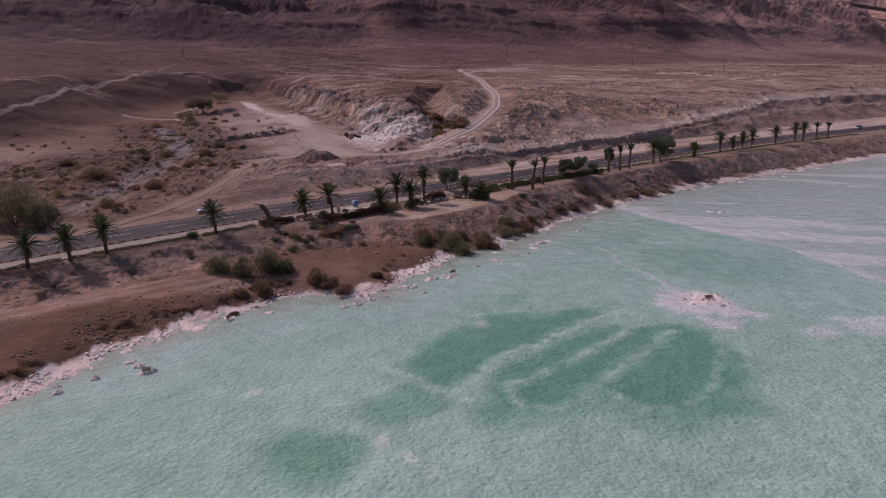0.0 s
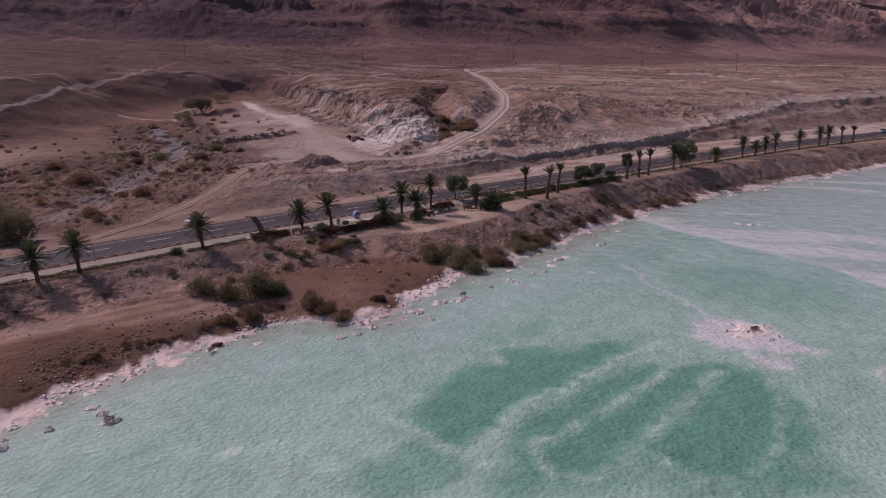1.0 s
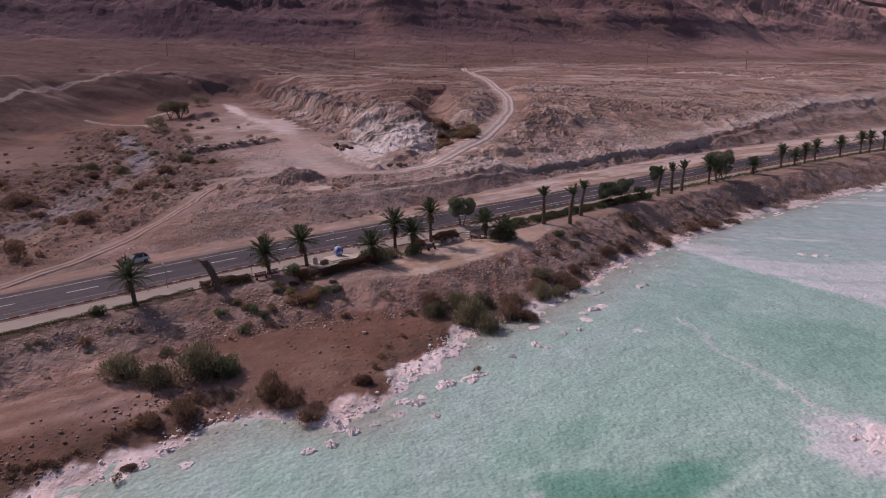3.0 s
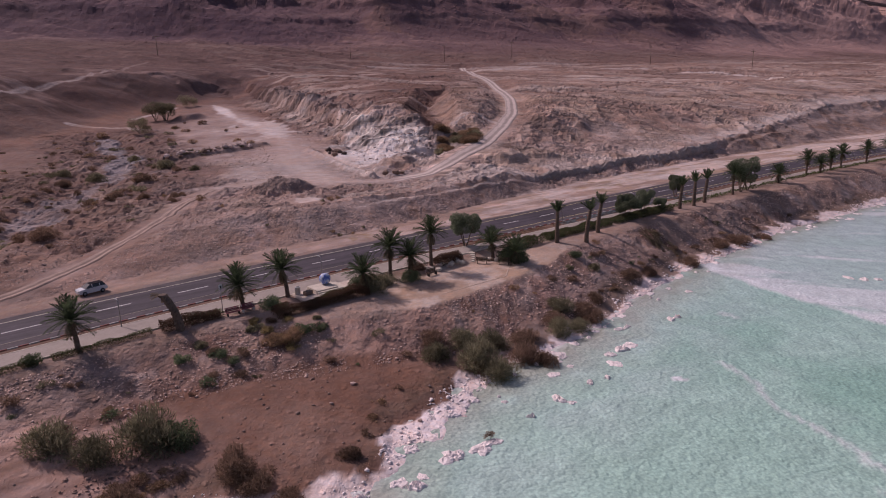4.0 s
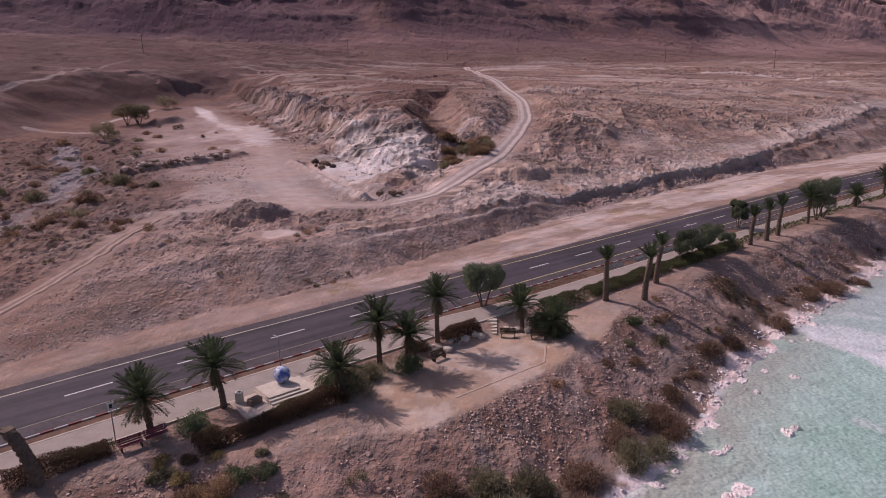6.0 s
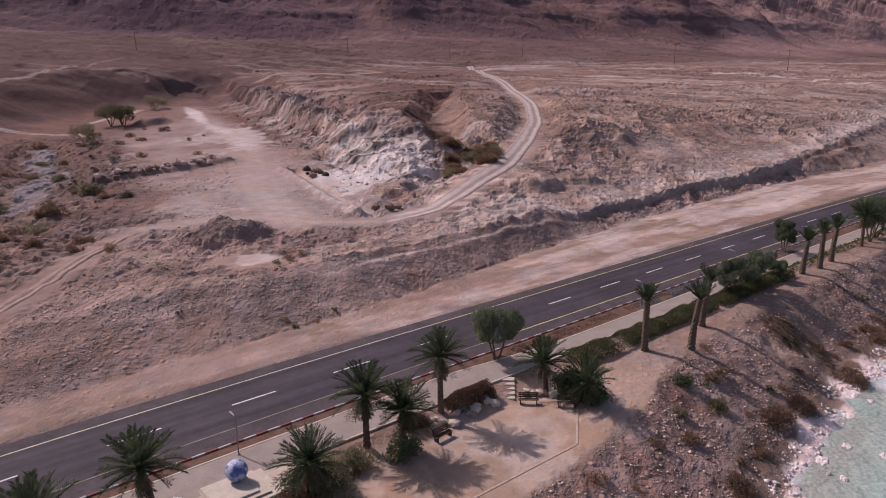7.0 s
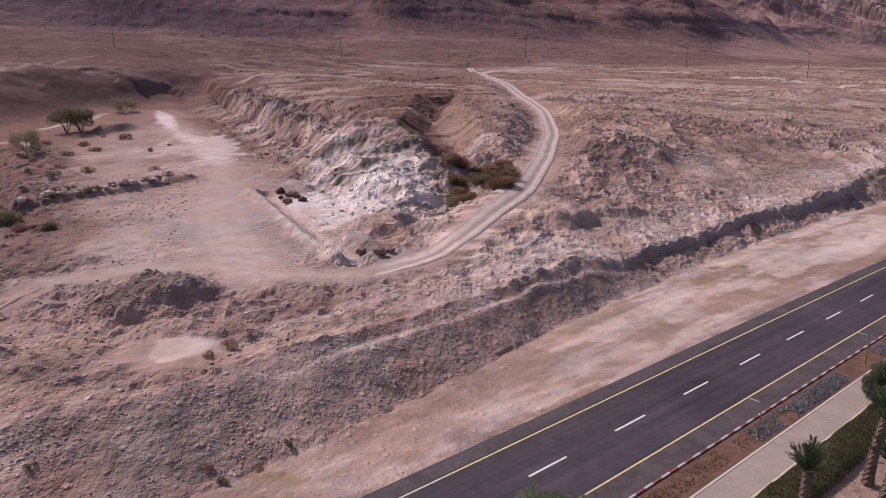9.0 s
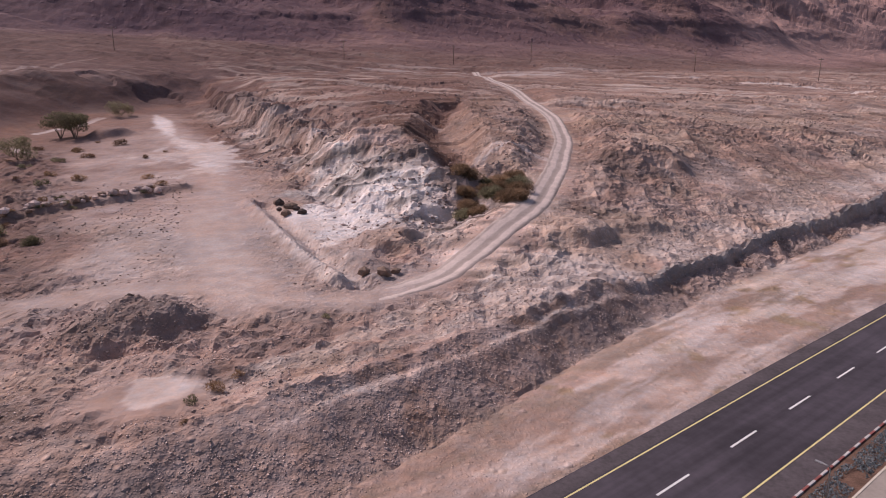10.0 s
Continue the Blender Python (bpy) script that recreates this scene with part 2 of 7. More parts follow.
def water_material():
    """Milky brine over a salt bed: the colour comes from the bed's depth, the ripples from two scales of relief."""
    m = material("brine", (0.2, 0.4, 0.35), 0.2, 0.09, 3.6, attribute="bed", spec=0.36)
    n, l = m.node_tree.nodes, m.node_tree.links
    b = n["Principled BSDF"]
    b.inputs["IOR"].default_value = 1.36
    geo = n.new("ShaderNodeNewGeometry")
    last = None
    was = b.inputs["Base Color"].links[0].from_socket
    grain = n.new("ShaderNodeTexNoise")
    grain.inputs["Scale"].default_value, grain.inputs["Detail"].default_value, grain.inputs["Roughness"].default_value = 3.4, 1.5, 0.6
    l.new(geo.outputs["Position"], grain.inputs["Vector"])
    gr = n.new("ShaderNodeMapRange")
    gr.inputs["From Min"].default_value, gr.inputs["From Max"].default_value = 0.36, 0.66
    gr.inputs["To Min"].default_value, gr.inputs["To Max"].default_value = 0.89, 1.13
    l.new(grain.outputs[0], gr.inputs["Value"])
    gm = n.new("ShaderNodeVectorMath")
    gm.operation = "SCALE"
    l.new(was, gm.inputs[0])
    l.new(gr.outputs[0], gm.inputs["Scale"])
    l.new(gm.outputs[0], b.inputs["Base Color"])
    for size, deep in ((0.32, -0.08), (0.65, -0.16)):
        # rounded knobs of salt on the bed
        t = n.new("ShaderNodeTexVoronoi")
        t.feature = "SMOOTH_F1"
        t.inputs["Scale"].default_value, t.inputs["Smoothness"].default_value = 1.0 / size, 0.6
        l.new(geo.outputs["Position"], t.inputs["Vector"])
        bp = n.new("ShaderNodeBump")
        bp.inputs["Strength"].default_value, bp.inputs["Distance"].default_value = 0.8, deep
        l.new(t.outputs[0], bp.inputs["Height"])
        if last:
            l.new(last, bp.inputs["Normal"])
        last = bp.outputs[0]
    l.new(last, b.inputs["Normal"])
    b.inputs["Specular IOR Level"].default_value = 0.0
    b.inputs["Coat Weight"].default_value, b.inputs["Coat IOR"].default_value, b.inputs["Coat Roughness"].default_value = 0.9, 1.36, 0.12
    film = n.new("ShaderNodeTexNoise")
    film.inputs["Scale"].default_value, film.inputs["Detail"].default_value = 0.9, 2
    l.new(geo.outputs["Position"], film.inputs["Vector"])
    bp = n.new("ShaderNodeBump")
    bp.inputs["Strength"].default_value, bp.inputs["Distance"].default_value = 0.6, 0.05
    l.new(film.outputs[0], bp.inputs["Height"])
    l.new(bp.outputs[0], b.inputs["Coat Normal"])
    return m


def leafy(m, share=0.45):
    """Lets part of the light through the leaves."""
    n, l = m.node_tree.nodes, m.node_tree.links
    b, out = n["Principled BSDF"], n["Material Output"]
    t = n.new("ShaderNodeBsdfTranslucent")
    l.new(b.inputs["Base Color"].links[0].from_socket, t.inputs["Color"])
    k = n.new("ShaderNodeMixShader")
    k.inputs[0].default_value = share
    l.new(b.outputs[0], k.inputs[1])
    l.new(t.outputs[0], k.inputs[2])
    l.new(k.outputs[0], out.inputs["Surface"])


for leaf_mat in (M_FROND, M_DRYFROND, M_LEAF, M_PEPPER, M_HEDGE, M_REDHEDGE, M_OLIVE, M_DRY, M_DARKSHRUB, M_STRAW, M_GREYPLANT):
    leafy(leaf_mat)
M_GLOBE = globe_material()
M_WATER = water_material()

# ---- the lie of the land ----
RX, RY, DX, DY = -1.74, 163.5, 0.776, 0.631       # the road's middle and its direction


BEND = np.convolve(np.interp(np.arange(-400, 521, 2.0), [-400, -110, -83, -72, -62, -52, -40, -20, 10, 34, 60, 80, 105, 130, 160, 190, 250, 320, 520], [-60.0, -6.8, -4.2, -3.3, -2.2, -1.2, -0.65, -0.30, 0.0, 0.33, 0.58, 0.72, 0.75, 0.3, -1.6, -4.4, -11.5, -21.0, -58.0]), np.ones(15) / 15, "valid")


def middle(s):
    return np.interp(s, np.arange(-386, 507, 2.0), BEND)


def ease(s, n):
    """The lake's side of the park bends less than the road: how far it keeps away from the road's own curve."""
    t = np.clip((-12.5 - n) / 7.0, 0, 1)
    return (middle(s) - 0.4 + 1.1 * ((s - 15.0) / 70.0) ** 2) * t * t * (3 - 2 * t)


def along(x, y):
    """Metres along the road and inland from its middle line."""
    s = (x - RX) * DX + (y - RY) * DY
    n0 = -(x - RX) * DY + (y - RY) * DX - middle(s)
    n = n0
    for _ in range(4):
        n = n0 + ease(s, n)
    return s, n


def spot(s, n):
    m = n + middle(s) - ease(s, n)
    return RX + s * DX - m * DY, RY + s * DY + m * DX


def hashed(ix, iy, seed):
    h = (ix.astype(np.int64) * 374761393 + iy.astype(np.int64) * 668265263 + seed * 1274126177) & 0xFFFFFFFF
    h = ((h ^ (h >> 13)) * 1274126177) & 0xFFFFFFFF
    return ((h ^ (h >> 16)) & 0xFFFFFF) / float(0xFFFFFF)


def value_noise(x, y, size, seed):
    x, y = np.asarray(x, float) / size, np.asarray(y, float) / size
    ix, iy = np.floor(x), np.floor(y)
    u, v = x - ix, y - iy
    u, v = u * u * u * (u * (6 * u - 15) + 10), v * v * v * (v * (6 * v - 15) + 10)
    a, b = hashed(ix, iy, seed), hashed(ix + 1, iy, seed)
    c, d = hashed(ix, iy + 1, seed), hashed(ix + 1, iy + 1, seed)
    return (a + (b - a) * u) * (1 - v) + (c + (d - c) * u) * v - 0.5


def fbm(x, y, size, seed, octaves=4, gain=0.5):
    total, amp = 0.0, 1.0
    for k in range(octaves):
        c, s = math.cos(0.6 * k + seed), math.sin(0.6 * k + seed)
        total = total + amp * value_noise(x * c - y * s, x * s + y * c, size / 2.0**k, seed + 17 * k)
        amp *= gain
    return total


def ridged(x, y, size, seed, octaves=4):
    total, amp = 0.0, 1.0
    for k in range(octaves):
        total = total + amp * (0.5 - np.abs(value_noise(x + 31 * k, y - 17 * k, size / 2.0**k, seed + 13 * k)) * 2.0)
        amp *= 0.5
    return total


def ramp(v, a, b):
    t = np.clip((v - a) / (b - a), 0, 1)
    return t * t * (3 - 2 * t)


def near_line(x, y, points):
    """Distance to a polyline."""
    best = np.full(np.shape(x), 1e9)
    for (ax, ay), (bx, by) in zip(points[:-1], points[1:]):
        ux, uy = bx - ax, by - ay
        t = np.clip(((x - ax) * ux + (y - ay) * uy) / (ux * ux + uy * uy), 0, 1)
        best = np.minimum(best, np.hypot(x - ax - t * ux, y - ay - t * uy))
    return best


def blob(x, y, cx, cy, rx, ry, turn=0.0):
    """1 at the middle of an oval, 0 at its rim, below 0 outside."""
    c, s = math.cos(radians(turn)), math.sin(radians(turn))
    u, v = (x - cx) * c + (y - cy) * s, -(x - cx) * s + (y - cy) * c
    return 1 - np.hypot(u / rx, v / ry)


def shore(s):
    """How far lakewards of the road the water begins."""
    at = [-260, -160, -98, -85, -72, -63, -57, -53, -48, -43, -40, -25, -17, -4, 25, 36, 64, 90, 108, 122, 188, 400]
    n = [-60, -55, -48.5, -41, -39.8, -38.6, -40, -46.5, -46, -42.5, -39.5, -37.2, -38, -34.8, -28.2, -28, -25, -25.4, -25.5, -27, -30, -40]
    return np.interp(s, at, n) + 1.1 * value_noise(s, 0 * s, 5.0, 3) + 0.7 * value_noise(s, 0 * s + 9, 1.9, 5)


def shelf(s):
    """How wide the salt crust lies off the waterline."""
    return np.interp(s, [-110, -84, -76, -67, -63.5, -57, -53, -46, -41, -36, -30, -25, -21, -16, -12, 0, 40], [3.6, 3.8, 2.4, 2.1, 0.2, 0.0, 0.9, 0.3, 3.0, 2.8, 2.3, 0.7, 0.1, 1.1, 0.2, 0.8, 0.4])


TRACK_MAIN = [(-64, 118), (-57, 145), (-56.5, 157), (-57.5, 174), (-59, 188), (-57, 202), (-48, 205.5), (-37, 206), (-26, 201), (-18, 201), (-10, 208), (-4, 219), (6, 237), (13, 261), (19, 290), (21, 320), (21, 347), (18, 397), (12, 440), (8, 500), (6, 568)]
TRACK_QUARRY = [(-30, 201), (-42, 225), (-50, 246), (-58.5, 273.5), (-68, 300), (-78, 318), (-90.5, 329), (-100, 348), (-109, 366)]
TRACK_LEFT = [(-180, 225), (-178, 266), (-176, 281), (-176, 302), (-182, 338), (-181, 364), (-178, 384), (-186, 433), (-205, 510)]
TRACK_PIT = [(14, 268), (8, 272), (0, 269), (-5, 264), (-10, 262)]
TRACK_CUT = [(-18, 207), (-30, 228), (-42, 250)]
TRACK_FAR = [(-60, 520), (20, 505), (70, 512), (130, 530)]
WADI = [(-70, 100), (-78, 130), (-84, 160), (-86, 185), (-89, 203), (-90.5, 215), (-93, 231), (-100, 250), (-113, 268), (-126, 290)]
TRACK_WADI = [(-150, 310), (-139, 315), (-129, 315), (-121, 306)]
ROW = [(-62, 263.5), (-68, 259), (-76, 250), (-84, 241.5), (-92, 237)]
TRACK_BANK = [(-139, 341), (-135, 360), (-133, 370)]


def m_base(s):
    """Where the foot of the roadside bank lies."""
    return np.interp(s, [-200, -60, -6, 14, 34, 63, 100, 160, 260], [12, 11.5, 13.4, 16.5, 19.3, 22.0, 23.5, 26, 34])


def land(x, y):
    """Height of the ground, without its fine roughness, and the masks of what lies on it."""
    s, n = along(x, y)
    # Inland: the wadi's floor, the fan, the quarried hill.
    floor = np.interp(y, [80, 140, 180, 210, 250, 300, 350, 420, 600], [5.6, 6.3, 7.1, 8.7, 11.6, 14.6, 18.6, 25, 40])
    floor = floor + ramp(x, -60, -36) * np.clip(9.5 - floor, 0, 4)
    fan = np.interp(n, [10, 22, 28, 40, 65, 90, 110, 200, 300, 400, 495, 800, 1100], [7.5, 8.7, 9.6, 11.2, 16.4, 20.5, 23.5, 31, 37, 46, 63, 108, 150])
    fan = fan + 1.5 * fbm(x, y, 60, 11, 4) * ramp(n, 40, 120) + 0.5 * fbm(x, y, 17, 12, 3) * ramp(n, 28, 60)
    toe = (x + 17 + 4 * value_noise(x, y, 14, 21)) * 0.873 + (y - 232) * 0.488 + 3.0 * value_noise(x, y, 6, 22)
    hill = 1 - (1 - np.clip((toe + 1.5) / 21.0, 0, 1)) ** 1.5
    west = ramp(x, 2, -14)
    hill = hill - 0.13 * west * hill * (1 - ramp(toe, 15, 46))
    back = ramp(y, 272, 298)
    scarp_edge = np.clip((toe + 1.8 * value_noise(x, y, 5, 24) - 6.5) / 3.4, 0, 1)
    hill = hill * (1 - back) + back * (0.24 * np.clip((toe + 1.5) / 14.0, 0, 1) + 0.36 * scarp_edge + 0.40 * ramp(toe, 8, 50))
    down = -0.488 * x + 0.873 * y
    rim = np.interp(y, [150, 240, 314, 374, 395, 440, 500], [-150, -150, -136, -132, -119, -96, -60])
    left = ramp(rim - x + 14 * value_noise(x, y, 34, 23) + 6 * value_noise(x, y, 12, 25), 0, 62 - 18 * ramp(y, 372, 394))
    inland = floor * (1 - hill) + fan * hill
    inland = inland * (1 - left) + (0.86 * fan + 1.5 + 5.5 * ramp(y, 230, 330)) * left
    inland = inland - left * (2.4 * np.clip(ridged(x * 0.55 + 0.2 * y, y, 30, 39, 4) - 0.1, 0, 1) + 0.9 * fbm(x, y, 11, 40, 3))
    quiet = 1 - ramp(near_line(x, y, TRACK_MAIN), 10, 3)
    face = ramp(toe, -2, 3) * ramp(toe, 30, 14) * ramp(y, 412, 388)
    # rills cut sharply into the face, deepest in its upper scarp
    wx, wy = x + 3.0 * fbm(x, y, 9, 30, 2), y + 3.0 * fbm(x, y, 9, 33, 2)
    across, fall = -0.488 * wx + 0.873 * wy + 0.4 * toe, 0.873 * wx + 0.488 * wy
    rill = ridged(across, 0.30 * fall, 6.5, 31, 4) * 0.55 + ridged(across, 0.22 * fall, 2.7, 32, 2) * 0.45
    crag = np.abs(fbm(wx, wy, 7, 29, 4, 0.62))
    high_up = 0.45 + 0.55 * ramp(toe, 2, 9)
    inland = inland - quiet * face * (high_up * (0.8 + 2.0 * back) * (rill - 0.1) - (0.75 + 0.6 * back) * crag)
    # beds of chalk that stand out as narrow ledges
    pale = ramp(blob(x, y, -24, 258, 30, 15, 118) + 0.3 * value_noise(x, y, 8, 29), 0.0, 0.3)
    rung = (inland + 0.8 * value_noise(x, y, 11, 28)) / 2.6
    rung = rung - np.floor(rung)
    inland = inland + 1.3 * pale * face * quiet * (ramp(rung, 0.0, 0.35) - rung)
    for cx, cy, rx, ry, much in ((-170, 396, 12, 8, 2.0), (-150, 402, 9, 7, 1.6), (-128, 410, 12, 9, 2.2)):
        inland = inland - much * ramp(blob(x, y, cx, cy, rx, ry, 10) + 0.35 * value_noise(x, y, 11, 26), 0.0, 0.22)
    inland = inland + 3.4 * ramp(blob(x, y, -30, 276, 16, 8, 12) + 0.3 * value_noise(x, y, 7, 37), 0, 0.8)
    pit = near_line(x, y, [(-5, 263), (-7.5, 278), (-10.5, 292), (-10.5, 312), (-8, 340), (-1, 372)])
    depth = np.interp(y, [258, 264, 278, 292, 340, 375, 400], [14.2, 14.8, 16.0, 17.0, 22.5, 28.5, 40])
    wall = depth + 0.66 * np.clip(pit + 4 * value_noise(x, y, 13, 33) + 1.5 * value_noise(x, y, 4, 38) - 1.5, 0, None)
    inland = np.where((y > 250) & (x > -40) & (x < 40) & (y < 400), np.minimum(inland, wall + 30 * (1 - quiet) + 3 * ramp(y, 262, 252)), inland)
    inland = inland - 2.6 * quiet * ramp(near_line(x, y, [(-4, 262), (1, 252), (0, 244), (-6, 236)]), 11, 3)
    inland = inland - 0.9 * ramp(near_line(x, y, TRACK_CUT), 2.2, 0.8) + 1.0 * ramp(near_line(x + 3.0, y - 1.5, TRACK_CUT) + value_noise(x, y, 3, 34), 2.4, 0.6)
    # low scarps and runnels on the fan
    scarp = fbm(x * 0.35, y * 1.15, 46, 35, 3)
    for level in (-0.22, -0.08, 0.06, 0.2, 0.34):
        inland = inland + 0.6 * quiet * ramp(scarp + 0.05 * value_noise(x, y, 5, 27), level - 0.010, level + 0.010) * ramp(n, 45, 80) * ramp(toe, 12, 26)
    inland = inland - 0.55 * quiet * np.clip(ridged(x, y * 0.8, 38, 36, 4) - 0.12, 0, 1) * ramp(n, 60, 120)
    heap = blob(x, y, -40.2, 193.5, 8.6, 6.6, 35)
    inland = inland + 2.1 * ramp(heap + 0.45 * value_noise(x, y, 4, 41), 0, 0.85) - 1.1 * ramp(blob(x, y, -36.5, 189.5, 6.5, 3.2, 30) + 0.4 * value_noise(x, y, 3, 42), 0, 0.6)
    wadi = near_line(x, y, WADI)
    inland = inland - 1.3 * ramp(wadi + 3 * value_noise(x, y, 9, 49), 10, 4) + 2.4 * ramp(blob(x, y, -112, 337, 10, 7, 40) + 0.4 * value_noise(x, y, 6, 50), 0, 0.7)
    mounds = np.clip(0.62 - 1.7 * np.abs(value_noise(x + 2 * value_noise(x, y, 6, 47), y, 9, 43)) - 0.9 * np.abs(value_noise(x, y, 4, 46)), 0, 1) * 1.9 * np.clip(0.4 + 2.5 * value_noise(x, y, 26, 48), 0, 1) * ramp(n, 24, 31) * ramp(n, 95, 60) * ramp(x, -14, 4)
    mounds = mounds + 2.6 * ramp(blob(x, y, 33, 273, 13, 9, 20) + 0.3 * value_noise(x, y, 5, 44), 0, 0.7) + np.clip(fbm(x, y, 7, 45, 3), 0, 1) * 0.8 * ramp(n, m_base(s) + 3, m_base(s) + 9) * ramp(n, 44, 30) * ramp(s, 25, 5)
    for cx, cy, rx, ry, turn, much in ((-16.5, 226, 4.5, 7.5, 30, 1.9), (-9.0, 217, 5.5, 4.0, 40, 1.8), (-13.0, 213, 3.5, 3.0, 0, 1.0), (12.0, 228, 7.0, 4.0, 25, 1.7), (22, 236, 6, 4, 20, 1.2), (-19.5, 219, 2.5, 5.5, 35, 0.9)):
        mounds = mounds + much * ramp(blob(x, y, cx, cy, rx, ry, turn) + 0.45 * value_noise(x, y, 4, 59) + 0.25 * value_noise(x, y, 1.8, 60), 0, 0.6)
    smooth_floor = ramp(blob(x, y, -30.9, 177.5, 5.6, 4.4, 30) + 0.5 * value_noise(x, y, 2.6, 75), -0.1, 0.5)
    inland = inland + mounds * quiet * (1 - smooth_floor)
    berm = near_line(x, y, ROW)
    inland = inland + 1.1 * ramp(berm + 2.2 * value_noise(x, y, 4, 18) + value_noise(x, y, 2, 19), 3.2, 0.6)
    # The escarpment far behind.
    foot = n - 470 - 170 * value_noise(x, y, 300, 51) - 45 * value_noise(x, y, 90, 54) + 0.06 * (x - 100)
    rise = np.clip(foot, 0, None)
    bend = s + 110 * fbm(x, y, 260, 52, 3)
    high = ramp(foot, 0, 240)
    spur = ridged(bend, 0.22 * foot, 230, 53, 1)
    mount = 0.31 * rise + high * (40 * fbm(x, y, 420, 57, 2) + 34 * spur + 13 * ridged(bend + 0.35 * foot, 0.3 * foot, 74, 55, 3) + 9 * fbm(x, y, 75, 56, 3, 0.5) - 9 * ridged(x, y, 95, 58, 2))
    mount = mount - high * (-9 * np.abs(value_noise(bend + 0.2 * foot, 0.3 * foot, 46, 64)) - 6 * np.abs(value_noise(bend - 0.2 * foot, 0.4 * foot, 21, 65)) + 1.6 * ridged(x, y, 13, 66, 2))
    mount = mount - 26 * ramp(near_line(x, y, [(-200, 820), (-260, 1100), (-220, 1500)]), 150, 15) * ramp(foot, 0, 150)
    inland = inland + np.clip(mount, -3, None) * ramp(foot, -10, 120)
    for level in (84, 97, 112, 128, 147, 165, 190, 215, 245, 280):
        inland = inland + 2.4 * ramp(inland + 14 * value_noise(x, y, 140, level) + 6 * value_noise(x, y, 24, level + 1), level - 2.2, level + 2.2) * ramp(foot, 20, 110) * np.clip(0.5 + 2.2 * value_noise(x, y, 190, level + 2), 0, 1)
    # The cut beside the road.
    base = m_base(s)
    top = np.interp(s, [-200, -60, -20, 5, 30, 40, 52, 79, 105, 135, 160, 260], [30, 25.5, 22.6, 23.4, 25.7, 26.4, 27.4, 28.4, 29.2, 31, 35, 60])
    jag = (0.55 + 0.95 * ramp(s, 35, 55)) * (1.2 * value_noise(x, y, 5.5, 61) + 0.7 * value_noise(x, y, 2.0, 62))
    cliff = ramp(s, 38, 54) * ramp(s, 150, 128)
    up = np.clip((n + jag - base) / (top - base), 0, 1)
    steep = np.clip((up - 0.76) / 0.12, 0, 1)
    scree = np.interp(s, [40, 84, 98, 112, 150], [0.46, 0.44, 0.42, 0.28, 0.4]) + 0.15 * value_noise(x, y, 6, 63)
    step = np.clip(up + 0.16 * value_noise(x, y, 11, 67) + 0.10 * value_noise(x, y, 4, 68), 0, 1) * (up > 0)
    step = np.where(up >= 1, 1.0, step)
    ledge = 0.76 * np.clip(step / 0.66, 0, 1) + 0.24 * np.clip((step - 0.78) / 0.22, 0, 1)
    ledge = ledge + (up - ledge) * (1 - ramp(s, -12, 2) * (0.75 + 0.5 * value_noise(x, y, 14, 69)))
    cut = ledge * (1 - cliff) + cliff * (scree * np.minimum(up / 0.76, 1) + (1 - scree) * steep ** 0.7)
    cut = np.where(up >= 1, 1.0, cut)
    inland = inland - 1.3 * ramp(s, 34, 52) * ramp(s, 135, 105) * ramp(n, 46, 31)
    road_level = 5.6
    z_in = road_level + (inland - road_level) * cut
    z_in = np.where(n < base - 2, road_level - 0.03, z_in)
    # Lakewards: verge, park, bank and beach.
    edge = shore(s)
    keys = [-260, -110, -70, -50, -42, -25, -10, 0, 8, 30, 70, 190]
    n1 = np.interp(s, keys, [-14, -14, -14, -14.5, -18, -25.5, -24, -22.6, -19.4, -16.8, -16, -16])
    z1 = np.interp(s, keys, [5.3, 5.3, 5.3, 5.2, 4.8, 4.6, 4.6, 4.6, 5.0, 5.2, 5.4, 5.5])
    n2 = np.interp(s, keys, [-30, -27, -26.5, -25.5, -27, -33, -33.5, -32, -30, -25.8, -23.0, -27.5])
    z2 = np.interp(s, keys, [2.9, 2.8, 2.6, 2.4, 1.7, 0.9, 0.8, 0.8, 0.8, 0.7, 0.6, 0.6])
    n1 = n1 + 1.6 * value_noise(x, y, 7, 71)
    n2 = np.minimum(n2 + 1.4 * value_noise(x, y, 6, 72), n1 - 3)
    n3 = np.minimum(edge + 1.6, n2 - 0.5)
    park = np.interp(s, [-60, -30, -26, -6, 4, 13], [0, 0, 1, 1, 0.6, 0])
    z0 = 5.5 - 0.75 * park * ramp(n, -11.6, -14.5)
    t1 = np.clip((n + 13) / (n1 + 13), 0, 1)
    za = z0 + (z1 - z0) * t1
    tb = np.clip((n - n1) / (n2 - n1), 0, 1)
    zb = z1 + (z2 - z1) * (tb * 0.75 + 0.25 * tb * tb * (3 - 2 * tb))
    tc = np.clip((n - n2) / (n3 - n2), 0, 1)
    zc = z2 + (np.minimum(0.55, z2) - z2) * tc ** 1.6
    td = n3 - n
    ledge_wide = shelf(s) * (1 + 0.7 * value_noise(x, y, 3.5, 73) + 0.4 * value_noise(x, y, 1.3, 74))
    zd = np.minimum(0.55, z2) - 0.30 * np.clip(td, None, 1.3) - 0.03 * np.clip(td - 1.3, 0, ledge_wide) - 0.30 * np.clip(td - 1.3 - ledge_wide, 0, None)
    z_out = np.where(n > -13, z0, np.where(n > n1, za, np.where(n > n2, zb, np.where(n > n3, zc, np.maximum(zd, -1.5)))))
    z_out = np.where(n > -11.5, 5.5, z_out)
    z = np.where(n > 0, z_in, z_out)
    level = ramp(np.abs(n + 2), 14, 10)
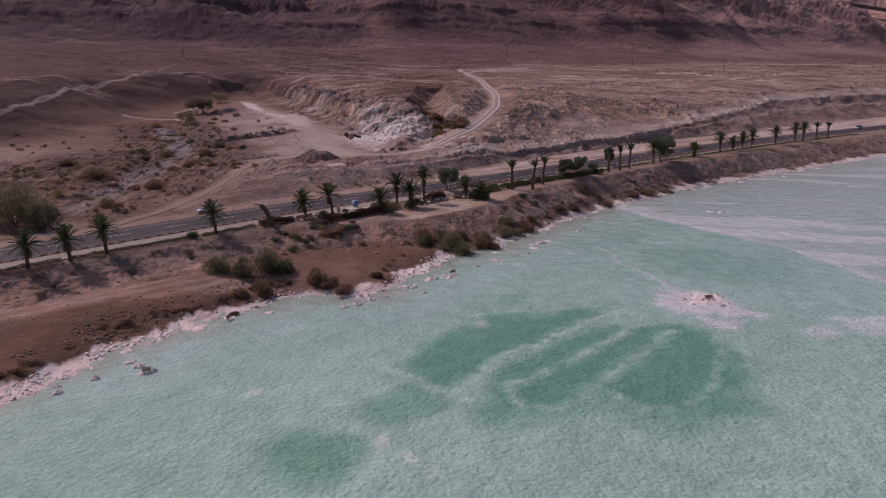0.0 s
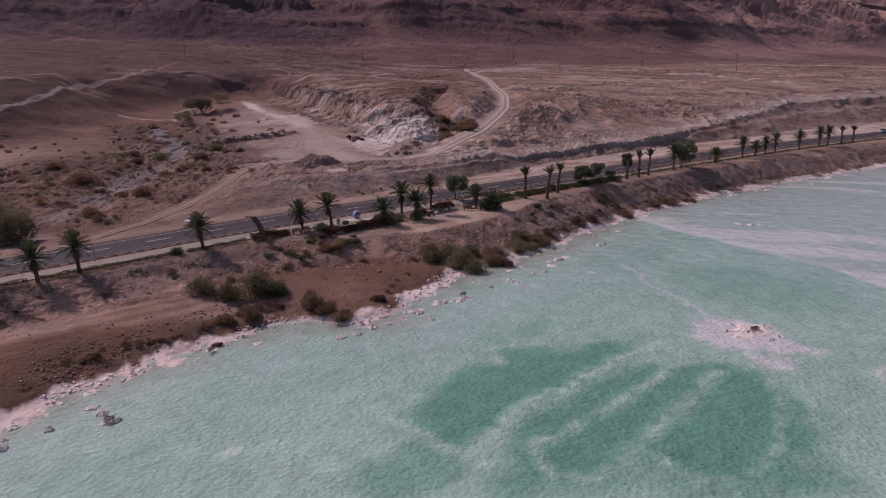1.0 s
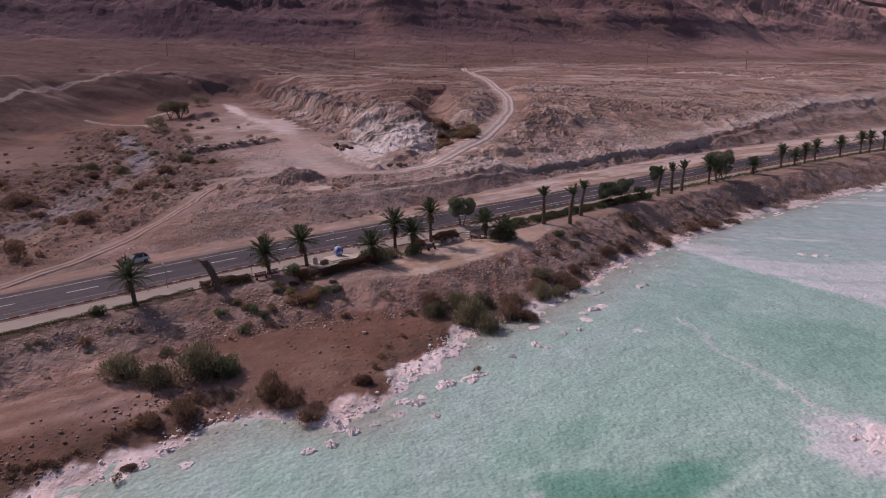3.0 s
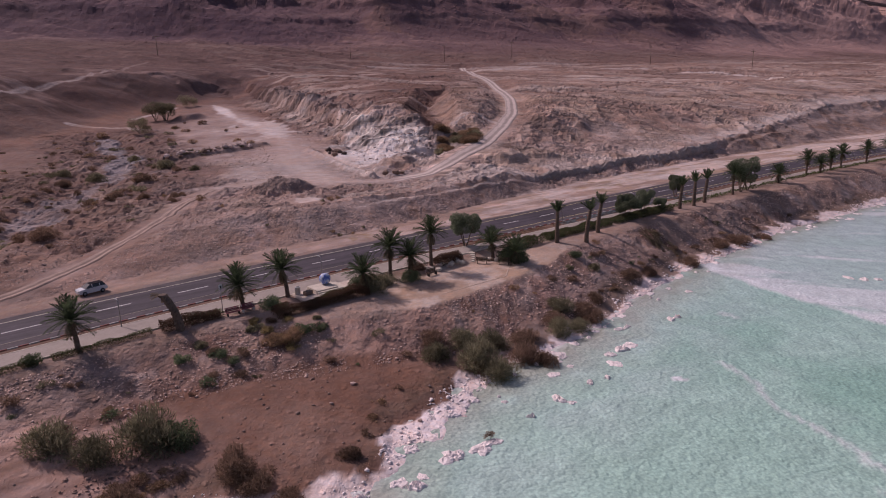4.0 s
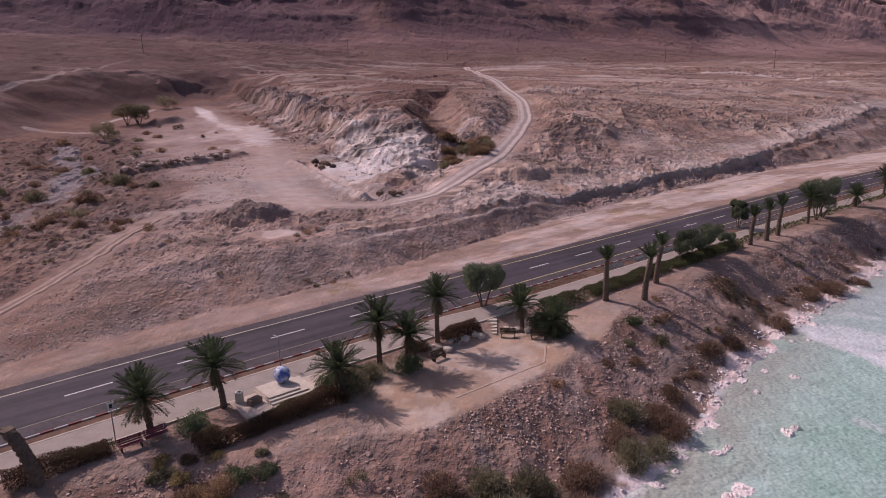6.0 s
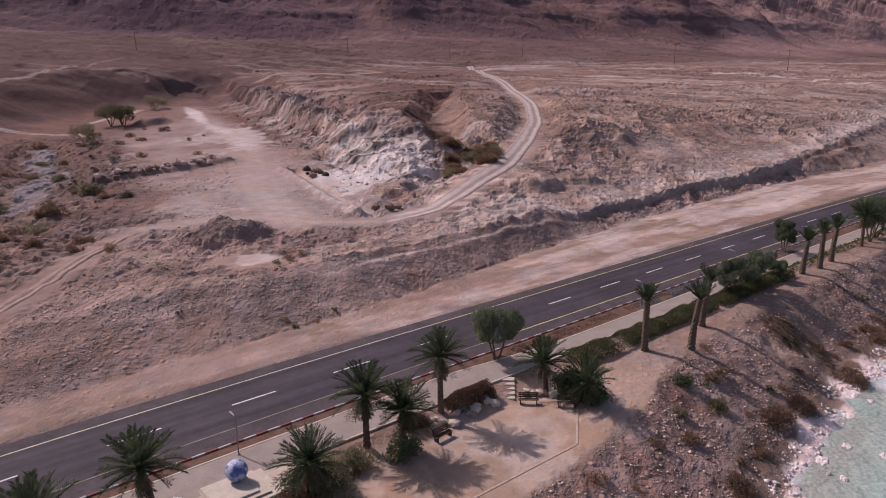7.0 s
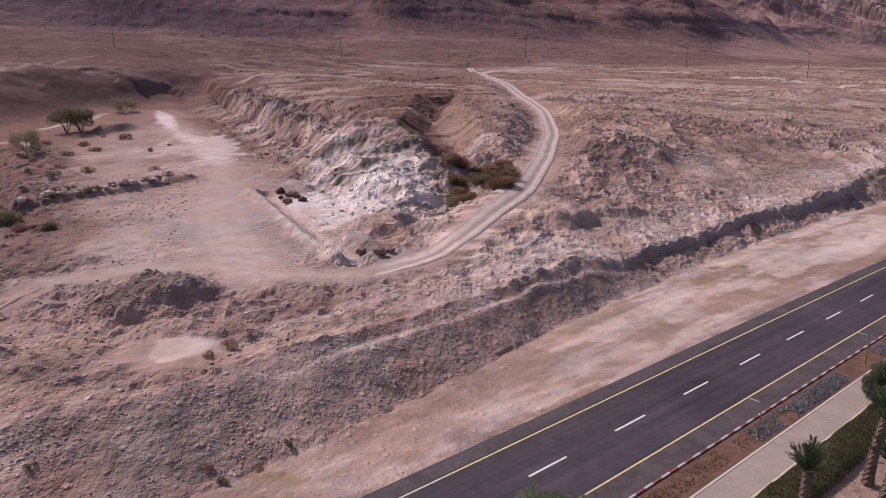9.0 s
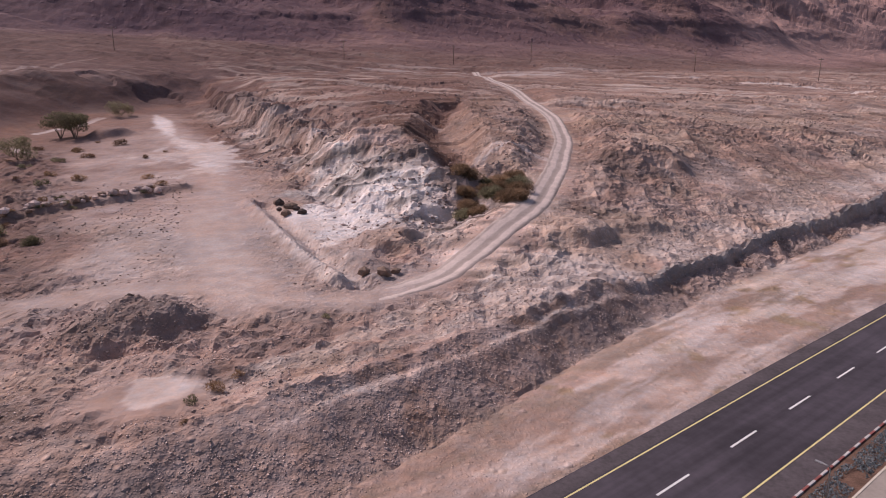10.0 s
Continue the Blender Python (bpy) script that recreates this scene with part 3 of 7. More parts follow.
    on = np.where(n > 0, ramp(n, 5.4, 4.9), ramp(-n, 8.2, 7.0))
    z = z * (1 - on) + (road_level - 0.12) * on
    masks = dict(scarp=scarp, down=down, s=s, n=n, up=up, cliff=cliff, toe=toe, hill=hill, left=left, heap=heap, wadi=wadi, pit=pit, foot=foot, tb=tb, tc=tc, n1=n1, n2=n2, n3=n3, edge=edge, base=base, top=top, park=park, level=level)
    return z, masks


def rough(x, y, m):
    """Fine unevenness: clods and stones, none on the road and the paving."""
    n = m["n"]
    loose = ramp(n, m["base"] - 1, m["base"] + 1) + ramp(-n, -m["n1"] - 1, -m["n1"] + 1.5)
    loose = np.clip(loose, 0, 1)
    scree = loose * (0.5 + 0.35 * ramp(n, 24, 40) * ramp(n, 320, 200) + (0.55 * m["cliff"] - 0.2) * ((m["up"] > 0.02) & (m["up"] < 1)) + 0.4 * ((m["tb"] > 0) & (m["tb"] < 1)))
    calm = 1 - 0.75 * ramp(near_line(x, y, TRACK_MAIN), 4.0, 2.0)
    calm = calm * (1 - 0.7 * ramp(near_line(x, y, TRACK_QUARRY), 7, 3))
    calm = calm * (1 - 0.6 * ramp(blob(x, y, -38, 225, 24, 26, 60), 0, 0.3))
    calm = calm * (1 - 0.85 * ramp(blob(x, y, -30.9, 177.5, 5.6, 4.4, 30) + 0.5 * value_noise(x, y, 2.6, 75), -0.1, 0.5))
    floor = ramp(m["toe"], -2, -9) * ramp(y, 205, 225) * ramp(m["wadi"], 14, 26)
    calm = calm * (1 - 0.75 * floor) * (1 - 0.9 * ramp(near_line(x, y, TRACK_MAIN), 5.5, 3.4) * ramp(y, 200, 210))
    rubbly = fbm(x * 0.6, y, 22, 80, 3)
    calm = calm * (1 - ramp(m["toe"], 16, 26) * ramp(n, 26, 40) * (0.75 - 0.6 * ramp(rubbly, 0.0, 0.25)))
    far = 1 + np.clip(y - 260, 0, 600) / 500.0
    small = 0.6 * fbm(x, y, 3.4, 81, 3, 0.75) + 0.6 * ridged(x, y, 1.9, 82, 2) - 0.24
    rills = ridged(m["s"], 0.15 * n, 5.0, 85, 3) * ((m["up"] > 0.02) & (m["up"] < 1) | (m["tb"] > 0) & (m["tb"] < 1) & (n < -12))
    strand = (n < -12) * ramp(m["tb"], 0.8, 1.0)
    calm = calm * np.where(n < -12, 0.5 - 0.3 * strand, 1.0)
    slope = ((m["up"] > 0.02) & (m["up"] < 1)) * (1 - m["cliff"])
    calm = calm * (1 - 0.55 * slope)
    dz = scree * calm * small * 1.1 + loose * calm * far * (0.55 * fbm(x, y, 9, 83, 5, 0.65) - 0.38 * ridged(x, y, 7, 86, 4) + 0.07) - (0.2 + 0.2 * m["cliff"] - 0.1 * (n < 0)) * rills * loose
    dz = dz + 0.4 * (ridged(x, y, 2.8, 88, 2) - 0.15) * ramp(m["toe"], -1, 3) * ramp(m["toe"], 44, 20) * ramp(n, 30, 40) * ramp(near_line(x, y, TRACK_MAIN), 3, 6)
    away = ramp(n, 150, 300)
    dz = dz * (1 - away) + away * (1.2 * fbm(x, y, 44, 87, 3) + 0.5 * ridged(x, y, 9, 89, 2))
    out = m["edge"] - n - shelf(m["s"])
    salt = ramp(m["edge"] - n, -4.0, -0.5) * ramp(out, 4, 1)
    dz = dz + salt * (0.34 * ridged(x, y, 2.2, 84, 3) - 0.10)
    return dz


def mix(a, b, t):
    return a + (np.asarray(b) - a) * t[:, None]


def soil_colours(x, y, z, m, steep):
    s, n = m["s"], m["n"]
    big, mid, fine = fbm(x, y, 40, 91, 4), fbm(x, y, 9, 92, 4), fbm(x, y, 2.4, 93, 3)
    away = ramp(n, 130, 280)
    mid, fine = mid * (1 - away) + away * fbm(x, y, 34, 114, 3), fine * (1 - away)
    c = np.tile(np.array((0.415, 0.283, 0.235)), (len(x), 1))
    c = mix(c, (0.475, 0.35, 0.302), np.clip(0.5 + 1.5 * big, 0, 1) * 0.8)
    c = mix(c, (0.44, 0.293, 0.230), ramp(n, 40, 70) * ramp(x, 5, 25) * np.clip(0.8 + mid, 0, 1))
    c = mix(c, (0.50, 0.385, 0.335), ramp(n, 28, 45) * ramp(x, 0, 20) * ramp(fbm(x * 0.5, y, 12, 118, 4, 0.65), 0.1, 0.3) * 0.8)
    c = mix(c, (0.255, 0.165, 0.13), ramp(n, 40, 70) * ramp(x, 5, 25) * ramp(fbm(x * 0.35, y * 1.2, 10, 119, 5, 0.7), 0.1, 0.32) * 0.8)
    c = mix(c, (0.265, 0.18, 0.15), ramp(mid, 0.06, 0.4) * 0.75)
    c = mix(c, (0.235, 0.145, 0.118), ramp(n, 95, 190) * (0.6 + 0.35 * ramp(x, 60, 0) + 0.2 * np.clip(2 * big, -1, 1)))
    streak = fbm(x * 0.25 + y * 0.1, y * 1.4, 16, 94, 4)
    c = mix(c, (0.47, 0.35, 0.295), ramp(streak, 0.14, 0.34) * (0.35 + 0.4 * ramp(x, -20, 60)) * ramp(n, 60, 120))
    c = mix(c, (0.56, 0.45, 0.39), ramp(fbm(x * 0.16, y * 1.3, 14, 106, 3), 0.26, 0.36) * 0.8 * ramp(n, 90, 150) * ramp(x, -60, 40))
    c = mix(c, (0.25, 0.175, 0.15), ramp(-streak, 0.1, 0.4) * 0.55 * ramp(n, 60, 140))
    c = mix(c, (0.115, 0.068, 0.062), ramp(m["left"], 0.0, 0.3) * 0.94)
    c = mix(c, (0.115, 0.07, 0.063), ramp(m["left"], 0.0, 0.3) * ramp(y, 350, 285) * 0.8)
    # far-left ground: dark brown soil, deepened by a cloud shadow in the colour
    c = mix(c, (0.135, 0.084, 0.078), ramp(x + 0.12 * (y - 400), -10, -100) * ramp(y, 360, 420) * ramp(y, 1200, 700) * (0.9 + 0.3 * np.clip(mid, -0.5, 0.3)))
    c = mix(c, (0.29, 0.20, 0.175), m["left"] * ramp(streak, 0.2, 0.34) * 0.8)
    c = mix(c, (0.09, 0.06, 0.052), m["left"] * ramp(fbm(x * 0.6, y, 15, 115, 3, 0.6), 0.2, 0.32) * 0.7)
    c = mix(c, (0.205, 0.127, 0.106), ramp(m["wadi"], 60, 25) * ramp(x, -50, -70) * 0.85)
    grey = fbm(x, y, 13, 107, 4, 0.6)
    c = mix(c, (0.45, 0.335, 0.268), ramp(grey, 0.02, 0.3) * 0.75 * ramp(n, 18, 30) * ramp(n, 150, 90))
    c = mix(c, (0.27, 0.205, 0.18), ramp(-grey, 0.15, 0.4) * 0.6 * ramp(n, 18, 30) * ramp(n, 150, 90))
    # hill face of pale marl, ribbed
    rib = value_noise(x * 0.9 + y * 0.5, y * 0.12, 2.2, 95)
    face = ramp(m["toe"], -3, 2) * ramp(m["toe"], 24, 13) * ramp(y, 400, 350)
    c = mix(c, (0.47, 0.385, 0.34), face * np.clip(0.7 + 0.9 * mid, 0, 1))
    chalk = ramp(blob(x, y, -24, 256, 26, 16, 118) + 0.5 * mid + 0.15 * rib, 0.05, 0.4)
    c = mix(c, (0.70, 0.635, 0.59), chalk * 0.85 * np.clip(0.85 + 0.9 * fine, 0.3, 1))
    pit_lit = ramp(m["pit"], 15, 11) * ramp(y, 262, 272) * ramp(y, 385, 365)
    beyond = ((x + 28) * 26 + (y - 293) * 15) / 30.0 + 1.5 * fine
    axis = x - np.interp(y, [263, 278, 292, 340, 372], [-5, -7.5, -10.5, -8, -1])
    # pit walls: shade on the west and sunlight on the east put into the colour
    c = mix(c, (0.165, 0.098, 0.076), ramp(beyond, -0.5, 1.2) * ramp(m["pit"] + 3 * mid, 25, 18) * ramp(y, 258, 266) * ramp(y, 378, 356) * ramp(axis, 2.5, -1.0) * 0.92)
    c = mix(c, (0.31, 0.205, 0.155), pit_lit * ramp(axis, 0, 3) * 0.75)
    stria = value_noise(m["down"] + 0.5 * m["toe"], 0.06 * m["toe"], 1.5, 111) + 0.6 * value_noise(m["down"] - 0.2 * m["toe"], 0.05 * m["toe"], 3.4, 112)
    c = c * (1 + 1.25 * stria * face)[:, None]
    c = mix(c, (0.30, 0.20, 0.16), face * ramp(fbm(m["down"], 0.35 * m["toe"], 8, 120, 4, 0.65), 0.08, 0.3) * 0.7 * ramp(y, 255, 275))
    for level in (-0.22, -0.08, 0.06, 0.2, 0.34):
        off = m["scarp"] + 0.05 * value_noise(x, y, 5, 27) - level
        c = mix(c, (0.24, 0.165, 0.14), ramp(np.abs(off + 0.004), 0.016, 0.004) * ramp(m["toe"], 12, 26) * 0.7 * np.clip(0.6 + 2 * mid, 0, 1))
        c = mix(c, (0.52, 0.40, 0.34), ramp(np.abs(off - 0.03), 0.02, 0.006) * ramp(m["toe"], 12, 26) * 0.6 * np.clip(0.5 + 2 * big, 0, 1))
    c = mix(c, (0.215, 0.13, 0.108), ramp(m["toe"] + 4 * mid, 13, 17) * ramp(x, 5, -10) * ramp(y, 285, 310) * ramp(n, 300, 200) * np.clip(0.75 + 1.2 * mid, 0.2, 1) * 0.85)
    c = mix(c, (0.46, 0.36, 0.31), ramp(m["toe"], 14, 20) * ramp(x, 0, -10) * ramp(y, 285, 310) * ramp(fbm(x * 0.3 - 0.25 * y, y * 1.5 + 0.3 * x, 12, 121, 3), 0.17, 0.28) * 0.7)
    # quarry floor, dust tracks
    c = mix(c, (0.455, 0.375, 0.34), ramp(blob(x, y, -39, 225, 24, 32, 62) + 0.3 * mid, 0.05, 0.35) * 0.85)
    c = mix(c, (0.78, 0.71, 0.675), ramp(blob(x, y, -27, 238, 19, 9, 118) + 0.6 * mid + 0.6 * fine, 0.05, 0.35) * 0.9)
    c = mix(c, (0.70, 0.62, 0.58), ramp(near_line(x, y, [(-20, 207), (-30, 226), (-41, 247)]) + 1.2 * fine, 2.6, 1.4) * 0.8)
    dust = np.array((0.53, 0.44, 0.40))
    faint = ramp(x, -4, -16)
    run = near_line(x, y, TRACK_MAIN)
    c = mix(c, (0.44, 0.345, 0.305), faint * ramp(run + 3 * mid, 9, 4) * ramp(n, 26, 32) * ramp(y, 190, 200) * 0.8)
    c = mix(c, (0.55, 0.46, 0.42), faint * ramp(value_noise(run * 1.0 + 0.8 * mid, 0.02 * x, 0.9, 122), 0.0, 0.25) * ramp(run, 8, 3) * ramp(n, 27, 32) * 0.3)
    wob = 0.8 * value_noise(x, y, 5, 96)
    for line, w in ((TRACK_MAIN, 2.2), (TRACK_QUARRY, 2.6), (TRACK_LEFT, 1.4), (TRACK_PIT, 1.6), (TRACK_CUT, 1.4), (TRACK_FAR, 4.5), (TRACK_WADI, 1.7), (TRACK_BANK, 1.5)):
        d = near_line(x, y, line) + wob
        rut = 1 - 0.45 * ramp(d, 0.25 * w, 0.1 * w) - 0.45 * ramp(d, 0.62 * w, 0.8 * w)
        c = mix(c, dust, ramp(d + 0.5 * fine, w * 1.2, w * 0.75) * rut * (0.45 + 0.8 * np.clip(fine, -0.4, 0.4) if line is TRACK_QUARRY else np.clip(1.0 + 0.6 * fine, 0, 1) * (0.7 if line is TRACK_LEFT else 1.0 - 0.7 * faint if line is TRACK_MAIN else 1.0)))
    for bx, by, ba, bb in ((169, 520, 26, 5), (190, 514, 22, 4), (197, 478, 20, 4), (204, 455, 24, 4), (25, 560, 40, 7), (80, 620, 40, 8), (-30, 566, 34, 6)):
        c = mix(c, (0.62, 0.52, 0.47), ramp(blob(x, y, bx, by, ba, bb, 12) + 0.9 * mid + 0.5 * fine, 0.05, 0.4) * 0.9)
    for line in (TRACK_QUARRY, TRACK_MAIN):
        d = near_line(x, y, line)
        c = c * (1 + 0.04 * np.cos(2.1 * d + 0.8 * wob) * ramp(d, 11, 4) * ramp(n, 26, 34))[:, None]
    c = mix(c, (0.58, 0.49, 0.45), ramp(blob(x, y, -72, 300, 30, 13, 122) + 0.9 * mid + 0.4 * fine, 0.1, 0.4) * 0.8)
    c = mix(c, (0.68, 0.6, 0.56), ramp(near_line(x, y, [(-76, 316), (-90, 328), (-100, 348), (-109, 366)]) + 3 * mid, 2.6, 1.2) * 0.9)
    c = mix(c, (0.78, 0.66, 0.60), ramp(np.minimum(np.minimum(x + 32.6 + 0.28 * (y - 177), 181.2 - y), np.minimum(y - 173.6 - 0.75 * (x + 32.6), -26.5 - x)) + 1.6 * fbm(x, y, 2.6, 128, 4, 0.6), 0.0, 0.25 + 1.3 * ramp(x, -31, -27)) * np.clip(0.95 + 0.7 * fine, 0.5, 1))
    # spoil heap, rubble, cliff
    c = mix(c, (0.275, 0.21, 0.185), ramp(m["heap"] + 0.35 * mid, 0.05, 0.4) * 0.85)
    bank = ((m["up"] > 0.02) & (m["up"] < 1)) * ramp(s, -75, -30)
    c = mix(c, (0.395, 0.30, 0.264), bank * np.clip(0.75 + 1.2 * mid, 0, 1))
    # grey rubble of the lower face, its dark shading mixed into the colour
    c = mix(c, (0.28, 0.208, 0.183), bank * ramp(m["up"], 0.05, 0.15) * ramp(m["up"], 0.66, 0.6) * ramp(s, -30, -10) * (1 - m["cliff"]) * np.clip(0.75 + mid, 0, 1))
    c = mix(c, (0.30, 0.195, 0.148), bank * ramp(fbm(x, y, 6, 123, 4, 0.65), 0.04, 0.26) * 0.75)
    c = mix(c, (0.55, 0.45, 0.40), bank * ramp(np.abs(m["up"] + 0.16 * value_noise(x, y, 11, 67) + 0.10 * value_noise(x, y, 4, 68) - 0.72 + 0.12 * fine), 0.09, 0.03) * ramp(s, -12, 2) * ramp(s, 44, 30) * (1 - m["cliff"]) * np.clip(0.75 + 0.9 * mid, 0.2, 1))
    terrace = ramp(n, m["top"] + 0.5, m["top"] + 2) * ramp(n, m["top"] + 13, m["top"] + 8) * ramp(s, -16, -4) * ramp(s, 46, 34)
    band = value_noise(n - 0.12 * s + 1.2 * mid, 0.03 * s, 1.9, 124)
    c = mix(c, (0.50, 0.40, 0.345), terrace * ramp(band, 0.02, 0.2) * 0.75)
    c = mix(c, (0.28, 0.185, 0.15), terrace * ramp(-band, 0.05, 0.25) * 0.65)
    c = mix(c, (0.36, 0.315, 0.29), bank * m["cliff"] * ramp(m["up"], 0.74, 0.8))
    c = mix(c, (0.56, 0.46, 0.41), ramp(n, m["top"] - 0.6, m["top"] + 0.5) * ramp(n, m["top"] + 13, m["top"] + 4) * ramp(s, 0, 30) * np.clip(0.7 + 1.4 * mid, 0, 1))
    c = mix(c, (0.27, 0.19, 0.155), ramp(near_line(x, y, ROW) + 2.5 * mid + 2 * fine, 3.6, 1.4) * 0.85)
    # wadi gravel and its dark scrubby ground
    c = mix(c, (0.24, 0.165, 0.135), ramp(m["wadi"], 44, 14) * np.clip(0.3 + 1.8 * fine + mid, 0, 1) * 0.8)
    flat = ramp(m["toe"], -5, -14) * ramp(x, -122, -98) * ramp(m["wadi"] + 12 * mid, 12, 22) * ramp(y, 225, 240) * ramp(m["left"], 0.03, 0.0)
    c = mix(c, (0.43, 0.335, 0.30), flat * np.clip(0.7 + 0.8 * mid, 0, 1))
    c = mix(c, (0.34, 0.30, 0.298), ramp(m["wadi"] + 5 * mid + 2 * fine, 4.0, 2.4) * 0.85)
    c = mix(c, (0.34, 0.19, 0.135), ramp(np.abs(m["left"] - 0.06), 0.07, 0.01) * ramp(y, 255, 280) * 0.4)
    # crushed white stone on the quarry's way
    d = near_line(x, y, [(-62, 283), (-73, 306), (-84, 320), (-95.4, 338), (-107, 361), (-118, 381)])
    c = mix(c, (0.70, 0.625, 0.60), ramp(d + 4 * mid + 4 * fine, 3.0, 0.9) * 0.85 * np.clip(0.8 + 1.2 * fine, 0.3, 1))
    c = mix(c, (0.62, 0.53, 0.49), ramp(blob(x, y, -68, 298, 30, 12, 122) + 1.3 * mid + 1.2 * fine, 0.15, 0.7) * 0.5)
    c = mix(c, (0.315, 0.235, 0.20), ramp(n, 10, 14) * ramp(n, 60, 34) * ramp(s, -2, -22) * np.clip(0.65 + 1.0 * mid, 0.1, 1) * 0.8)
    c = mix(c, (0.225, 0.140, 0.110), ramp(n, 11, 16) * ramp(n, 130, 95) * ramp(s + 6 * mid, -28, -50) * np.clip(0.8 + 1.1 * mid, 0.15, 1) * 0.85)
    # sand apron beside the road
    apron = ramp(n, 4.9, 5.6) * ramp(n + 1.5 * mid + 1.2 * fine, m["base"] + 1.6, m["base"] - 1.6)
    c = mix(c, (0.355, 0.255, 0.21), apron * np.clip(0.85 + 0.9 * mid, 0, 1))
    c = mix(c, (0.30, 0.208, 0.172), apron * ramp(s, -5, -30) * np.clip(0.7 + 1.2 * mid, 0, 1) * 0.8)
    c = mix(c, (0.27, 0.215, 0.20), apron * ramp(n + 2.0 * mid + fine, 7.2, 5.4) * 0.8)
    c = mix(c, (0.51, 0.405, 0.36), apron * (0.25 + 0.7 * ramp(s, -20, 5)) * ramp(fbm(s * 0.35, n * 1.2, 7, 97, 5, 0.65), -0.02, 0.2))
    c = mix(c, (0.33, 0.24, 0.19), apron * ramp(fbm(s * 0.25, n * 1.6, 6, 108, 5, 0.7), 0.03, 0.2) * 0.85)
    c = mix(c, (0.33, 0.235, 0.155), apron * ramp(fbm(x * 0.7, y * 0.7, 5, 98, 5, 0.65) - 0.002 * np.abs(s - 60), 0.27, 0.4) * 0.85)
    c = mix(c, (0.62, 0.52, 0.475), apron * ramp(s, 15, 50) * ramp(fbm(s * 0.3, n * 1.3, 7, 131, 4, 0.65), -0.1, 0.15) * ramp(n, 6.5, 8.5) * 0.65)
    lanes = value_noise(n + 0.6 * mid, 0.04 * s, 0.7, 129) + 0.7 * value_noise(n - 0.02 * s + 0.4 * fine, 0.05 * s, 1.7, 130)
    c = c * (1 + 0.22 * lanes * apron)[:, None]
    # lakewards
    c = mix(c, (0.345, 0.245, 0.198), ramp(n, -10.5, -12) * 1.0)
    slope = ramp(m["tb"], 0.0, 0.15) * (m["tb"] < 1) * (n < -10)
    c = mix(c, (0.295, 0.175, 0.14), slope * np.clip(0.8 + 1.3 * mid, 0, 1))
    c = mix(c, (0.19, 0.10, 0.075), slope * ramp(fbm(x, y, 6, 109, 4, 0.6), 0.08, 0.3) * 0.75)
    c = mix(c, (0.43, 0.335, 0.30), slope * ramp(fbm(x, y, 5, 110, 4, 0.6), 0.12, 0.32) * 0.75)
    c = mix(c, (0.30, 0.205, 0.172), slope * ramp(s, -40, -56) * np.clip(0.75 + mid, 0, 1))
    c = mix(c, (0.41, 0.275, 0.225), slope * ramp(np.abs(s + 26), 20, 10) * np.clip(0.55 + 1.2 * mid, 0, 1))
    c = mix(c, (0.375, 0.285, 0.25), slope * ramp(s, -12, 4) * np.clip(0.6 + 1.2 * mid, 0.1, 1) * 0.85)
    c = mix(c, (0.29, 0.225, 0.198), slope * ramp(s, -34, -48) * ramp(m["tb"], 0.75, 0.5) * np.clip(0.6 + 1.4 * mid, 0, 1) * 0.75)
    park = ramp(n, -12, -13.5) * (m["tb"] <= 0) * m["park"]
    c = mix(c, (0.52, 0.40, 0.325), park)
    c = mix(c, (0.40, 0.28, 0.205), park * ramp(fbm(x, y, 9, 99, 5, 0.65), 0.03, 0.22) * 0.85)
    c = mix(c, (0.60, 0.49, 0.42), park * ramp(fbm(x, y, 4, 126, 4, 0.65), 0.12, 0.3) * 0.5)
    beach = (n < -10) * ramp(m["tb"] + 0.2 * mid, 0.72, 0.88)
    west = ramp(s, -18, -34)
    c = mix(c, (0.205, 0.116, 0.086), beach * np.clip(west * (1.0 + 0.5 * mid), 0, 1))
    c = mix(c, (0.25, 0.185, 0.155), beach * (1 - west) * 0.7)
    litter = (n < -10) * ramp(n - m["edge"], 8.5, 6.0) * ramp(s, -56, -63)
    c = mix(c, (0.165, 0.098, 0.075), litter * np.clip(0.8 + 1.5 * fine + mid, 0.1, 1) * 0.8)
    trail = ramp(np.abs(n - np.interp(s, [-200, -83, -72, -64, -56], [-22, -24.0, -26.5, -31, -34])) + wob + 2.5 * mid, 7.8, 5.4) * ramp(s, -52, -64)
    c = mix(c, (0.43, 0.29, 0.238), trail * 0.95 * np.clip(0.72 + 0.3 * np.cos(2.4 * n + 2 * wob) + 0.7 * mid, 0, 1))
    c = mix(c, (0.14, 0.095, 0.07), ramp(n - m["edge"], 5.5, 3.0) * ramp(n - m["edge"], 0.8, 1.8) * (n < -10) * 0.6 * np.clip(0.6 + 2 * fine, 0, 1))
    salt = (n < -10) * ramp(n - m["edge"] + 2.8 * fine + 1.8 * mid + np.interp(s, [-70, -30, 0, 40], [0.5, 0.6, 0.6, 0.7]), 1.7, 0.9)
    c = mix(c, (0.82, 0.70, 0.665), salt)
    c = mix(c, (0.64, 0.53, 0.51), salt * ramp(fine, 0.12, 0.3) * 0.7)
    # escarpment: dark limestone with paler beds, purple haze mixed into its colour
    rock = ramp(m["foot"], -60, 60)
    bed = value_noise(z + 3 * mid, 0 * z, 9, 101)
    patch = fbm(x, y, 55, 113, 5, 0.65)
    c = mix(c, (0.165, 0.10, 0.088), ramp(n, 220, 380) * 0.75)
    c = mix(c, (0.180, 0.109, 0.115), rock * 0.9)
    c = mix(c, (0.225, 0.14, 0.135), rock * ramp(bed + 0.5 * big + 0.35 * mid, 0.05, 0.2) * 0.85)
